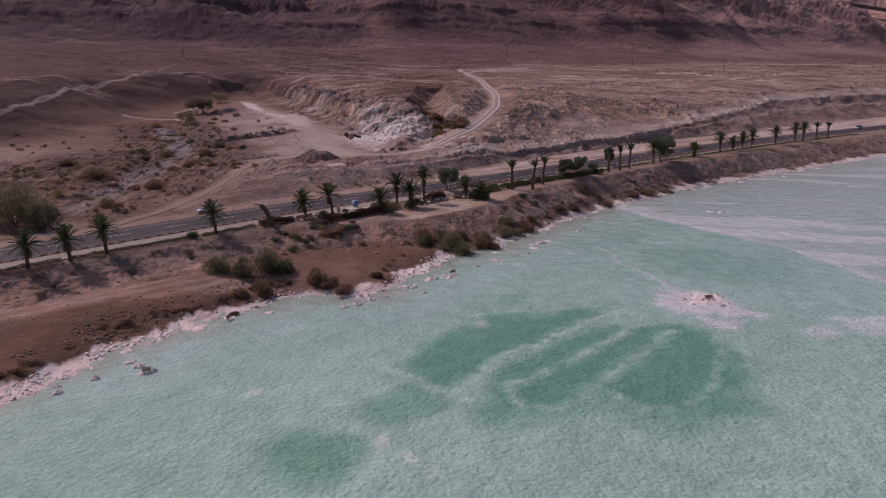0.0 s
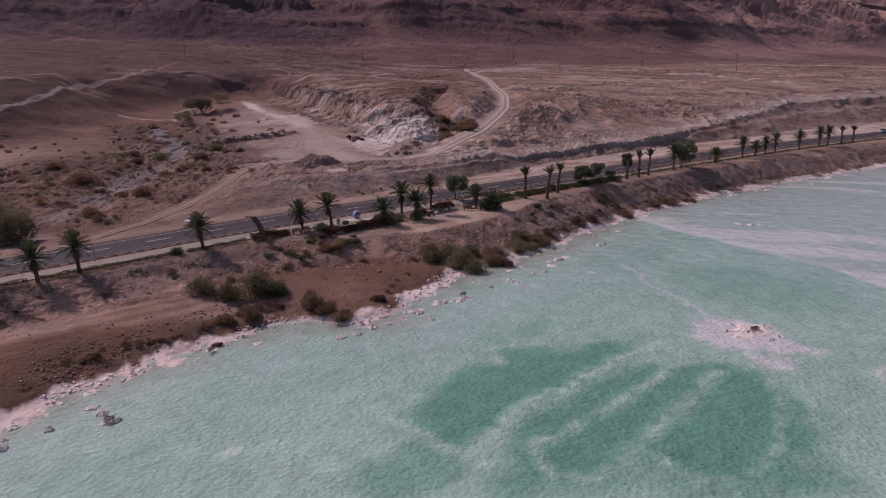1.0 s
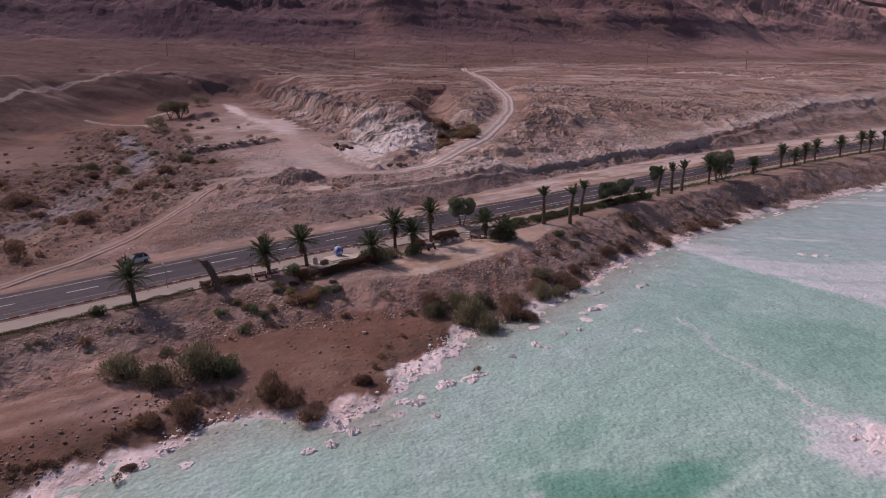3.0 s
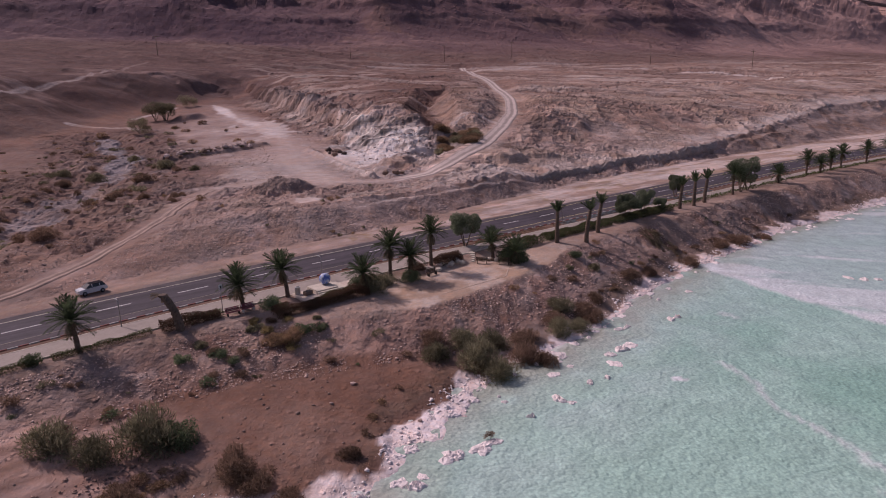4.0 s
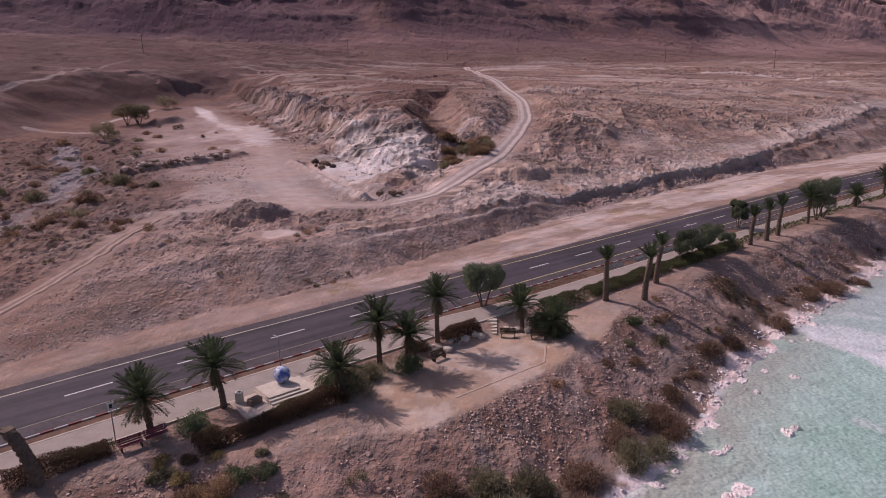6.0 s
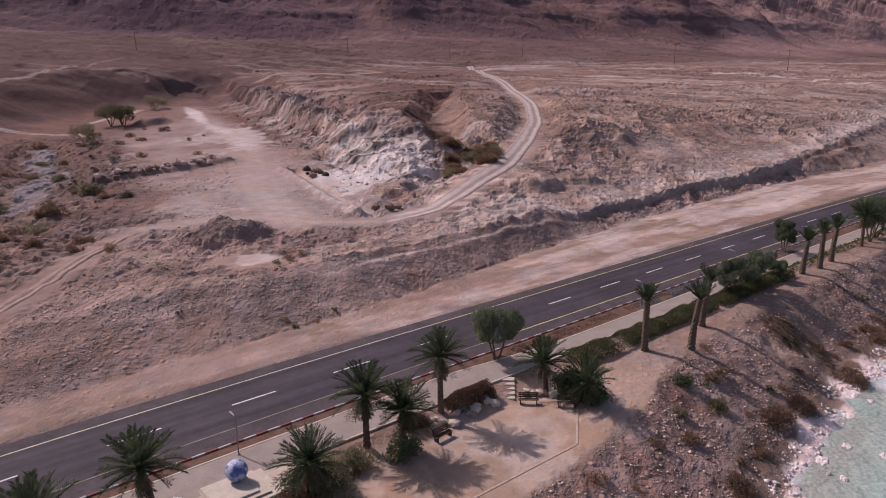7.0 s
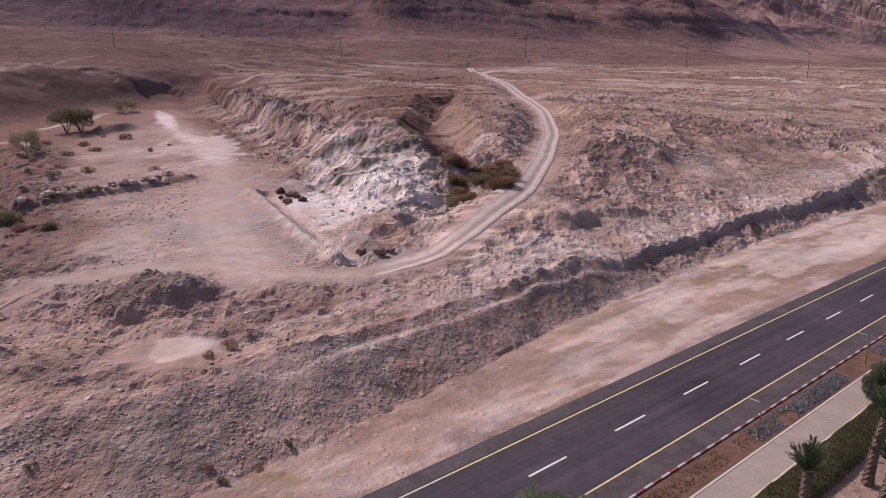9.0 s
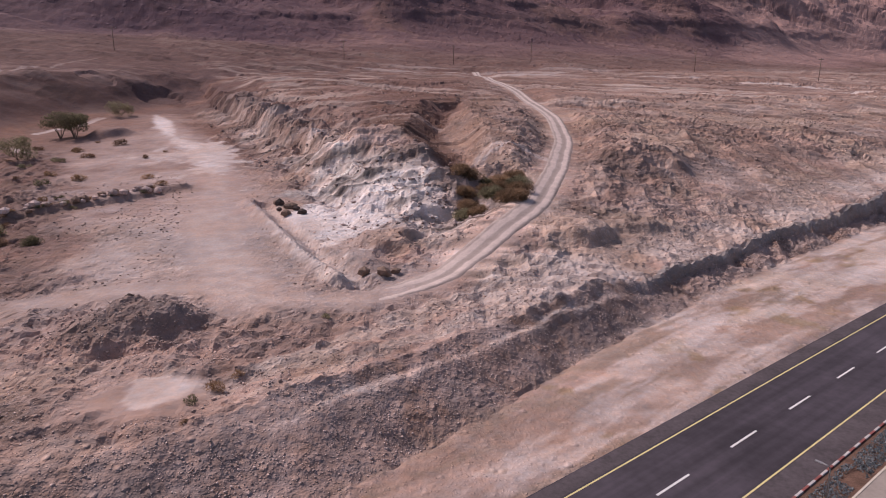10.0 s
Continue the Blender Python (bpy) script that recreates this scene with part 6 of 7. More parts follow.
def frond_pile(x, y, count, seed):
    """Cut palm leaves thrown down the bank."""
    rng = random.Random(seed)
    root = empty("cut_frond_pile", x, y, gz(x, y))
    for k in range(count):
        dx, dy = rng.uniform(-1.6, 2.4), rng.uniform(-1.6, 1.6)
        ob = part("dry_frond", DRY_FRONDS[k % 2], root)
        tilt = math.degrees(math.atan2(gz(x + dx + 0.7, y + dy - 0.7) - gz(x + dx, y + dy), 1.0))
        ob.matrix_basis = Matrix.Translation((dx, dy, gz(x + dx, y + dy) - gz(x, y) + 0.12 + 0.02 * k)) @ Matrix.Rotation(radians(-45 + rng.uniform(-22, 22)), 4, "Z") @ Matrix.Rotation(radians(-tilt), 4, "Y") @ Matrix.Scale(rng.uniform(1.3, 1.9), 4)
    return tagged(root, "pile of dry cut palm leaves on the lakeside bank", "palm leaves")


frond_pile(31.5, 167.0, 16, 3)
frond_pile(34.0, 166.0, 12, 4)


# ---- stones and scattered shrubs ----
def stones(name, x, y, size, mat, label, seed, sink=0.42):
    """Loose angular stones lying on the ground, as one heap of stuff."""
    g = np.random.RandomState(seed)
    count = len(x)
    cube = np.array([(a, b, c) for a in (-1, 1) for b in (-1, 1) for c in (-1, 1)], float)
    v = cube[None] * g.uniform(0.2, 1.0, (count, 8, 3)) * (size * 0.5)[:, None, None] * g.uniform(0.7, 1.3, (count, 1, 3))
    t = g.uniform(0, 6.283, count)
    c, s = np.cos(t)[:, None], np.sin(t)[:, None]
    vx, vy, vz = v[..., 0] * c - v[..., 1] * s, v[..., 0] * s + v[..., 1] * c, v[..., 2] * 0.62
    z = surface_height(x, y)
    p = np.stack([vx + x[:, None], vy + y[:, None], vz + (z + size * (0.5 - sink) * 0.62)[:, None]], -1).reshape(-1, 3)
    quads = np.array([(0, 1, 3, 2), (4, 6, 7, 5), (0, 4, 5, 1), (2, 3, 7, 6), (0, 2, 6, 4), (1, 5, 7, 3)])
    f = (quads[None] + 8 * np.arange(count)[:, None, None]).reshape(-1)
    me = bpy.data.meshes.new(name)
    me.vertices.add(len(p))
    me.vertices.foreach_set("co", p.astype(np.float32).ravel())
    me.loops.add(len(f))
    me.loops.foreach_set("vertex_index", f.astype(np.int32))
    me.polygons.add(len(f) // 4)
    me.polygons.foreach_set("loop_start", np.arange(0, len(f), 4, dtype=np.int32))
    me.polygons.foreach_set("loop_total", np.full(len(f) // 4, 4, dtype=np.int32))
    me.materials.append(mat)
    me.update()
    me.validate()
    return tagged(new(name, me), label, "stones", kind="stuff")


def scatter(count, s0, s1, n0, n1, seed, keep):
    g = np.random.RandomState(seed)
    s, n = g.uniform(s0, s1, count), g.uniform(n0, n1, count)
    x, y = spot(s, n)
    z, m = land(x, y)
    ok = keep(x, y, m, g.rand(count))
    return x[ok], y[ok]


def sizes(x, lo, hi, seed):
    return lo + (hi - lo) * np.random.RandomState(seed).rand(len(x)) ** 3


x, y = scatter(190000, -75, 130, 10, 42, 301, lambda x, y, m, r: (m["up"] > 0.03) & (near_line(x, y, TRACK_MAIN) > 3) & (blob(x, y, -31.0, 177.5, 5.2, 4.6, 30) < 0) & (r < 0.32 * (m["up"] < 1) + 0.9 * (value_noise(x, y, 6, 1) + value_noise(x, y, 2.2, 8) + 0.12)))
stones("bank_rubble", x, y, 0.07 + 0.2 * np.random.RandomState(1).rand(len(x)) ** 4, M_GREYSTONE, "grey rubble stones on the roadside bank", 1)
x, y = scatter(150000, -100, 130, -36, -13, 302, lambda x, y, m, r: (m["tb"] > 0.02) & (m["tb"] < 1) & (m["n"] < -13) & ((m["s"] > -62) | (m["n"] > -18.5) | (r < 0.06)) & (r < 0.25 + 0.25 * ((m["s"] < -38) | (m["s"] > -2)) + 1.1 * (value_noise(x, y, 7, 2) + value_noise(x, y, 2.5, 10) + 0.1)))
stones("slope_stones", x, y, 0.06 + 0.27 * np.random.RandomState(2).rand(len(x)) ** 4, M_STONE, "loose pinkish stones on the lakeside bank", 2)
x, y = scatter(14000, -104, -26, -41, -27, 314, lambda x, y, m, r: (m["tc"] > 0.02) & (m["n"] > m["edge"] + 1.4) & (r < (0.55 * ramp(m["s"], -57, -64) * ramp(m["n"] - m["edge"], 8, 5) + 0.03) * (1 + 2.5 * value_noise(x, y, 3, 13))))
stones("beach_stones", x, y, sizes(x, 0.08, 0.45, 11), M_BROWNSTONE, "brown stones strewn over the beach", 11)
x, y = scatter(16000, -95, 20, 22, 130, 303, lambda x, y, m, r: (m["wadi"] < 42) & (m["wadi"] > 3) & (near_line(x, y, TRACK_MAIN) > 3) & (r < 0.3 + 1.4 * (value_noise(x, y, 9, 3) + 0.2)))
stones("wadi_stones", x, y, sizes(x, 0.08, 0.5, 3), M_STONE, "stones strewn over the wadi floor", 3)
x, y = scatter(40000, -50, 150, 24, 130, 304, lambda x, y, m, r: (near_line(x, y, TRACK_MAIN) > 3.2) & (blob(x, y, -31.0, 177.5, 5.2, 4.6, 30) < 0) & (near_line(x, y, TRACK_QUARRY) > 6) & (m["wadi"] > 30) & (r < 0.25 + 1.4 * (value_noise(x, y, 8, 4) + 0.2)))
stones("field_stones", x, y, sizes(x, 0.08, 0.42, 4), M_STONE, "stones strewn over the quarried ground", 4)
x, y = scatter(9000, -26, 12, 42, 78, 305, lambda x, y, m, r: m["heap"] > 0.02)
stones("heap_stones", x, y, sizes(x, 0.1, 0.4, 5), M_GREYSTONE, "grey stones on the spoil heap", 5)
x, y = scatter(5000, -95, 150, -8.5, -6.35, 306, lambda x, y, m, r: (m["s"] > -95) & ((m["s"] < 20) | (m["s"] > 34)))
stones("bed_gravel", x, y, sizes(x, 0.10, 0.34, 6), M_STONE, "coarse gravel in the roadside bed", 6)


x, y = scatter(70000, -70, 230, 45, 215, 311, lambda x, y, m, r: (m["toe"] > 3) & (near_line(x, y, TRACK_MAIN) > 3.6) & (r < 0.16 + 1.5 * (value_noise(x, y, 14, 6) + 0.6 * value_noise(x, y, 4, 7))))
stones("plain_stones", x, y, 0.14 + 0.75 * np.random.RandomState(8).rand(len(x)) ** 5, M_STONE, "stones strewn over the desert plain", 8)
x, y = scatter(20000, -60, 60, 55, 210, 312, lambda x, y, m, r: (m["toe"] > -4) & (m["toe"] < 22) & (r < 0.2 + 1.5 * (value_noise(x, y, 9, 16) + 0.6 * value_noise(x, y, 3, 17))))
stones("quarry_blocks", x, y, 0.15 + 1.0 * np.random.RandomState(9).rand(len(x)) ** 5, M_GREYSTONE, "broken grey blocks on the quarry face", 9)
x, y = scatter(9000, -120, -20, 70, 160, 313, lambda x, y, m, r: (near_line(x, y, ROW) < 2.6) & (r < 0.95))
stones("berm_rubble", x, y, 0.2 + 0.9 * np.random.RandomState(10).rand(len(x)) ** 3, M_STONE, "brown rubble heaped in a low berm", 10)


def boulder(x, y, size, mat, label, seed, name="boulder"):
    g = random.Random(seed)
    bm = bmesh.new()
    bmesh.ops.create_icosphere(bm, subdivisions=1, radius=size * 0.5)
    for v in bm.verts:
        k = 1 + 0.28 * noise.noise(v.co * (2.2 / size) + Vector((seed, 0, 0))) + g.uniform(-0.22, 0.16)
        v.co = Vector((v.co.x * k * 1.15, v.co.y * k * 0.9, v.co.z * k * 0.8))
    me = bpy.data.meshes.new(name)
    bm.to_mesh(me)
    bm.free()
    me.materials.append(mat)
    ob = new(name, me)
    ob.location = (x, y, gz(x, y) + size * 0.22)
    return tagged(ob, label, "boulder")


M_DARKROCK = material("dark_rock", (0.085, 0.062, 0.055), 0.95, 0.3, 0.6, 0.04, 0.2)
M_BROWNROCK = material("brown_rock", (0.24, 0.165, 0.125), 0.95, 0.3, 0.6, 0.05, 0.2)
for k in range(12):
    bush(-66.5 - 1.45 * k + math.sin(k * 2.1), 258.8 - 1.5 * k + math.cos(k * 1.3), 1.4 + 0.9 * ((k * 3) % 4) / 3, ("dark", "olive", "dry")[k % 3], 0.7, True, "shrub", "shrubs on the quarried ground")
boulder(-41.0, 196.0, 1.0, M_DARKROCK, "dark boulder on top of the spoil heap", 1)
for k, (x, y, d) in enumerate(((-18.3, 210.9, 1.6), (-15.7, 210.0, 2.0), (-14.4, 211.6, 1.2))):
    boulder(x, y, d, M_BROWNROCK, "rounded brown boulder beside the dust track", 20 + k)
for k in range(9):
    boulder(-33.5 + 1.2 * math.sin(k * 2.3) - 0.7 * k, 242.5 + 1.3 * math.cos(k * 1.7) + 0.9 * k, 1.2 + 0.9 * ((k * 7) % 5) / 5, M_DARKROCK if k % 2 else M_BROWNROCK, "fallen brown block at the foot of the marl face", 40 + k)
for k in range(30):
    boulder(-65.5 - 0.6 * k + 1.0 * math.sin(k * 1.9), 260.5 - 0.63 * k + 1.1 * math.cos(k * 2.7), 0.9 + 1.2 * ((k * 5) % 7) / 7, M_GREYSTONE if k % 3 else M_BROWNROCK, "grey-brown block in a row on the quarry floor", 60 + k)
for k, (s, n, d) in enumerate(((-40.0, -31.5, 0.8), (-33.0, -29.5, 0.6), (-33.5, -36.2, 0.55), (-44.0, -34.0, 0.6), (-38.0, -40.5, 0.7), (2.0, -24, 0.6), (-31.0, -27.2, 0.6))):
    boulder(*spot(s, n), d * 0.7, M_STONE, "pale stone on the brown beach slope", 90 + k)

g = random.Random(77)
spots = 0
while spots < 95:
    t = g.random()
    i = min(int(t * 7), 6)
    f = t * 7 - i
    x = WADI[i][0] + (WADI[i + 1][0] - WADI[i][0]) * f + g.gauss(0, 13)
    y = WADI[i][1] + (WADI[i + 1][1] - WADI[i][1]) * f + g.gauss(0, 13)
    s, n = along(x, y)
    if n < 14 or float(near_line(np.array([x]), np.array([y]), TRACK_MAIN)[0]) < 3.5 or float(near_line(np.array([x]), np.array([y]), WADI)[0]) < 2.5 or x > -48:
        continue
    bush(x, y, g.uniform(0.8, 2.4) if g.random() < 0.75 else g.uniform(2.4, 4.2), g.choice(("dry", "dark", "dark", "olive")), g.uniform(0.7, 1.0), True, "shrub", "shrubs in the wadi")
    spots += 1
for k in range(62):
    x, y = -58 - 75 * g.random() ** 0.8, g.uniform(120, 330)
    if along(x, y)[1] < 14 or float(near_line(np.array([x]), np.array([y]), TRACK_MAIN)[0]) < 4 or float(near_line(np.array([x]), np.array([y]), TRACK_QUARRY)[0]) < 10:
        continue
    bush(x, y, g.uniform(1.4, 4.4), g.choice(("dark", "dark", "olive", "dry")), g.uniform(0.6, 0.9), True, "shrub", "shrubs in the wadi")
plain = random.Random(78)
for k in range(60):
    x, y = plain.uniform(-165, -98), plain.uniform(185, 300)
    if float(near_line(np.array([x]), np.array([y]), WADI)[0]) < 3 or float(near_line(np.array([x]), np.array([y]), TRACK_WADI)[0]) < 4:
        continue
    bush(x, y, plain.uniform(0.8, 2.8), plain.choice(("dark", "dark", "dry", "olive")), plain.uniform(0.6, 0.9), True, "shrub", "shrubs in the wadi")
for x, y, w, kind in ((-26.4, 179.2, 1.7, "dry"), (-27.2, 176.6, 1.3, "olive"), (-25.4, 182.3, 1.2, "dry"), (-26.4, 173.2, 0.8, "dry"), (-18.6, 167.8, 1.0, "olive"), (-21.8, 163.7, 1.2, "olive"), (-23.4, 164.4, 1.0, "dry"), (-19.8, 165.2, 0.9, "dry"), (-34.1, 161.7, 0.9, "olive"), (-20.4, 196.0, 1.0, "olive"), (-97, 180, 5.5, "dark"), (-88, 171, 3.0, "dark"), (-63, 196, 3.2, "dark"), (-56, 191, 2.6, "dry"), (-47, 177, 1.4, "dry"), (-80.8, 230.6, 5.0, "olive"), (-94.1, 220, 5.2, "olive"), (-103.3, 221.6, 4.4, "olive"), (-97.6, 211.9, 3.6, "dark"), (-97, 248, 4.0, "olive"), (-70.7, 226.8, 3.0, "olive"), (-75.4, 226.4, 3.2, "dark"), (-77.2, 211.4, 4.6, "dark"), (-62.9, 192.4, 3.4, "dark"), (-91.2, 205.6, 2.8, "dark"), (-104.8, 250.7, 3.4, "dark"), (-78.1, 197.6, 3.6, "dark"), (-69.4, 193.1, 3.0, "dark"), (-123.4, 279.1, 2.6, "dark")):
    bush(x, y, w, kind, 1.0, w < 3, "shrub", "shrubs on the quarried ground")
for k in range(24):
    x, y = -5.5 + 10 * (k % 6) / 5 + g.uniform(-1.2, 1.2), 238 + 4.2 * (k // 6) + 3.0 * (k % 6) / 5 + g.uniform(-1.5, 1.5)
    bush(x, y, g.uniform(2.6, 5.0), g.choice(("dry", "dry", "dry", "dry", "olive")), 0.9, False, "bush", "bushes in the hollow", "dry brown and olive bush in the hollow")
for k in range(150):
    s = g.uniform(-95, 60)
    n = g.uniform(-31, -13.6)
    x, y = spot(s, n)
    z, m = land(np.array([x]), np.array([y]))
    if not 0.05 < m["tb"][0] < 0.98 or -30 < s < -8 and g.random() < 0.5:
        continue
    bush(x, y, 0.5 + 1.7 * g.random() ** 1.6, g.choice(("dry", "dark", "olive", "dark", "dry", "dark", "green")), g.uniform(0.7, 1.0), True, "shrub", "shrubs on the lakeside bank")
for k in range(80):
    s = g.uniform(-100, 110) if k < 45 else g.uniform(-100, -58)
    x, y = spot(s, float(shore(np.array([s]))[0]) + g.uniform(2.4, 5.0))
    bush(x, y, g.uniform(0.8, 2.2), g.choice(("dark", "dark", "dry")), g.uniform(0.5, 0.8), True, "shrub", "scrub along the shore")


# ---- salt ----
x, y = scatter(75000, -105, 135, -54, -22, 307, lambda x, y, m, r: (m["n"] < m["edge"] + 1.2) & (m["n"] > m["edge"] - 1.1 - shelf(m["s"])) & (r < 0.7 + 1.6 * value_noise(x, y, 3, 9) - 0.22 * np.abs(m["n"] - m["edge"] - 0.6 + 0.6 * shelf(m["s"]))))
stones("salt_chunks", x, y, sizes(x, 0.09, 0.5, 7), M_SALT, "broken pink-white salt crust along the waterline", 7)


def salt_lump(x, y, wide, high, seed, name="salt_mound", label="white salt crust mound in the shallow water"):
    """A ragged cake of salt: a low broken crust with a knobbly top."""
    g = random.Random(seed)
    verts, faces = [(0, 0, high)], []
    rings, sides = 7, 22
    stretch = g.uniform(0.55, 1.0)
    for k in range(1, rings + 1):
        t = k / rings
        for j in range(sides):
            a = 2 * math.pi * j / sides
            ca, sa = math.cos(a), math.sin(a)
            r = wide * 0.5 * t * (1 + 0.55 * noise.noise(Vector((ca * 1.2 + seed * 3.1, sa * 1.2, 0))) + 0.35 * noise.noise(Vector((ca * 3.4, sa * 3.4 + seed, 1))) + g.uniform(-0.06, 0.06))
            knob = abs(noise.noise(Vector((r * ca * 2.6 + seed, r * sa * 2.6, seed)))) + 0.5 * abs(noise.noise(Vector((r * ca * 6 + seed, r * sa * 6, 2))))
            h = 0.7 * high * (1 - t ** 4) * (0.25 + 1.9 * knob) * g.uniform(0.7, 1.2) - 0.08 * (k == rings)
            verts.append((r * ca, r * sa * stretch, h))
    for j in range(sides):
        faces.append((0, 1 + j, 1 + (j + 1) % sides))
    for k in range(rings - 1):
        for j in range(sides):
            a, b = 1 + k * sides + j, 1 + k * sides + (j + 1) % sides
            faces.append((a, a + sides, b + sides, b))
    ob = new(name, mesh_of(name, verts, faces, M_SALT))
    ob.location = (x, y, 0.0)
    ob.rotation_euler = (0, 0, g.uniform(0, 6.3))
    return tagged(ob, label, "salt mound", "salt mounds")


for k, (x, y, w) in enumerate(((1.3, 104.3, 1.8), (0.2, 103.2, 2.4), (-2.4, 101.9, 2.2), (8.4, 112.3, 1.7), (9.6, 111.6, 1.2), (12.3, 116.1, 1.3), (14.4, 117.2, 1.0), (17.8, 125.0, 1.8), (19.1, 126.1, 2.0), (16.2, 123.4, 1.4), (26.8, 134.7, 1.8), (27.9, 135.4, 1.1), (-33.6, 67.5, 1.5), (-32.6, 68.0, 0.9), (-34.8, 69.4, 1.6), (-38.2, 66.2, 1.0), (-36.5, 70.5, 1.5), (-40.5, 63.0, 1.2), (-12.7, 90.0, 1.6), (-11.0, 92.2, 1.5), (-9.2, 93.6, 1.4), (-7.0, 95.4, 1.5), (-12.5, 92.9, 1.1), (-5.4, 97.6, 1.8), (-14.5, 89.0, 1.4), (-3.4, 95.0, 1.3), (-9.8, 96.2, 1.2), (5.2, 108.8, 1.0), (60, 152, 2.0), (62, 151, 1.6), (64, 150.6, 1.4))):
    salt_lump(x, y, w, 0.16 + 0.08 * (k % 4), 400 + k)
for k in range(110):
    s = g.uniform(-98, 130)
    off = -abs(g.gauss(0, 2.2)) - 0.2
    x, y = spot(s, float(shore(np.array([s]))[0]) + off)
    salt_lump(x, y, g.uniform(0.5, 1.9), g.uniform(0.08, 0.26), 600 + k, label="broken salt crust along the waterline")
salt_lump(36.7, 89.8, 7.6, 0.26, 801, "salt_island", "low pinkish salt island in the lake")
for k in range(22):
    a, d = g.uniform(0, 6.3), 3.0 * math.sqrt(g.random())
    salt_lump(36.7 + d * math.cos(a) * 1.15, 89.8 + d * math.sin(a), g.uniform(0.4, 1.2), g.uniform(0.16, 0.32), 820 + k, label="salt block on the salt island")
deadbush = new("dead_bush", SHRUBS["dark"][0])
deadbush.matrix_basis = Matrix.LocRotScale((37.2, 89.9, 0.25), Euler((0, 0, 0.4)), (0.85, 0.6, 0.5))
tagged(deadbush, "dead dark bush on the salt island", "bush")
for x, y in ((0.9, 104.8), (-29.4, 84.5), (-33.2, 67.8)):
    d = new("dead_bush", SHRUBS["dark"][1])
    d.matrix_basis = Matrix.LocRotScale((x, y, 0.1), Euler((0, 0, x)), (0.7, 0.5, 0.55))
    tagged(d, "dead dark bush crusted with salt", "bush")
NEAR = ([-130, -9, 0, 260], [-7.45, -7.45, -8.75, -8.75])
NEAR_EDGE = ([-130, -9, 0, 260], [-7.3, -7.3, -8.6, -8.6])
tagged(ribbon("pavement", -130, 260, -11.2, NEAR, ROAD_Z - 0.4, ROAD_Z + 0.05, M_PAVE), "pale beige paved walkway beside the road", "pavement", kind="structure")
tagged(ribbon("pavement_edging", -130, 260, NEAR, NEAR_EDGE, ROAD_Z - 0.4, ROAD_Z + 0.08, M_CREAM), "pale concrete edging of the walkway", "edging", kind="structure")
tagged(ribbon("pavement_edging", -130, 260, -11.35, -11.2, ROAD_Z - 0.4, ROAD_Z + 0.08, M_CREAM), "pale concrete edging of the walkway", "edging", kind="structure")
tagged(ribbon("roadside_bed", -130, 260, NEAR_EDGE, -6.26, ROAD_Z - 0.4, ROAD_Z + 0.03, material("bed_soil", (0.15, 0.085, 0.06), 0.95, 0.35, 1.0, 0.06, 0.2)), "reddish-brown planting bed beside the kerb", "bed", kind="structure")


# ---- plaza, park ----
def block(name, size, mat, parent=None, at=(0, 0, 0), turn=0.0, bevel=0.02):
    """A slab or bar with softened edges, its origin in the middle."""
    bm = bmesh.new()
    bmesh.ops.create_cube(bm, size=1.0)
    bmesh.ops.scale(bm, vec=size, verts=bm.verts)
    if bevel:
        bmesh.ops.bevel(bm, geom=bm.edges[:], offset=min(bevel, 0.3 * min(size)), segments=1, affect="EDGES")
    me = bpy.data.meshes.new(name)
    bm.to_mesh(me)
    bm.free()
    me.materials.append(mat)
    ob = new(name, me)
    ob.matrix_basis = pose(*at, 0, 0, turn)
    if parent:
        ob.parent = parent
    return ob


ROAD_TURN = math.degrees(math.atan2(DY, DX))


def on_road(name, s, n, z, turn=0.0):
    """An empty whose x runs along the road and y inland."""
    x, y = spot(s, n)
    ob = new(name)
    slope = math.degrees(math.atan((middle(s + 2.0) - middle(s - 2.0)) / 4.0))
    ob.matrix_basis = pose(x, y, z, 0, 0, ROAD_TURN + slope + turn)
    ob.empty_display_size = 0.3
    return ob


M_SANDSTONE = material("sandy_concrete", (0.50, 0.38, 0.30), 0.9, 0.15, 0.5)
plaza = on_road("plaza", -31.6, -13.2, ROAD_Z)
block("paving", (11.2, 3.9, 0.5), material("pinkish_paving", (0.56, 0.46, 0.38), 0.85, 0.12, 1.2, 0.004, 0.06), plaza, (0.2, 0, -0.19))
tagged(plaza, "beige paved plaza beside the walkway", "plaza", kind="structure")
dais = on_road("dais", -32.3, -12.6, ROAD_Z + 0.05)
for k in range(3):
    block("step", (4.4 - 0.7 * k, 3.6 - 0.4 * k, 0.13), M_CREAM, dais, (-0.3 * k, 0.2 * k, 0.07 + 0.13 * k), 0, 0.015)
tagged(dais, "low stepped platform of beige stone", "platform")


def globe(s, n, z, d):
    root = on_road("globe", s, n, z)
    bm = bmesh.new()
    bmesh.ops.create_uvsphere(bm, u_segments=40, v_segments=24, radius=d / 2)
    bmesh.ops.translate(bm, vec=(0, 0, d / 2 + 0.08), verts=bm.verts)
    me = bpy.data.meshes.new("sphere")
    bm.to_mesh(me)
    bm.free()
    me.materials.append(M_GLOBE)
    me.polygons.foreach_set("use_smooth", np.ones(len(me.polygons), dtype=bool))
    part("sphere", me, root)
    lathe("foot", [(0.36, 0), (0.36, 0.06), (0.22, 0.12), (0.18, 0.2)], M_CREAM, root)
    return tagged(root, "blue and white painted globe sculpture on the platform", "sculpture")


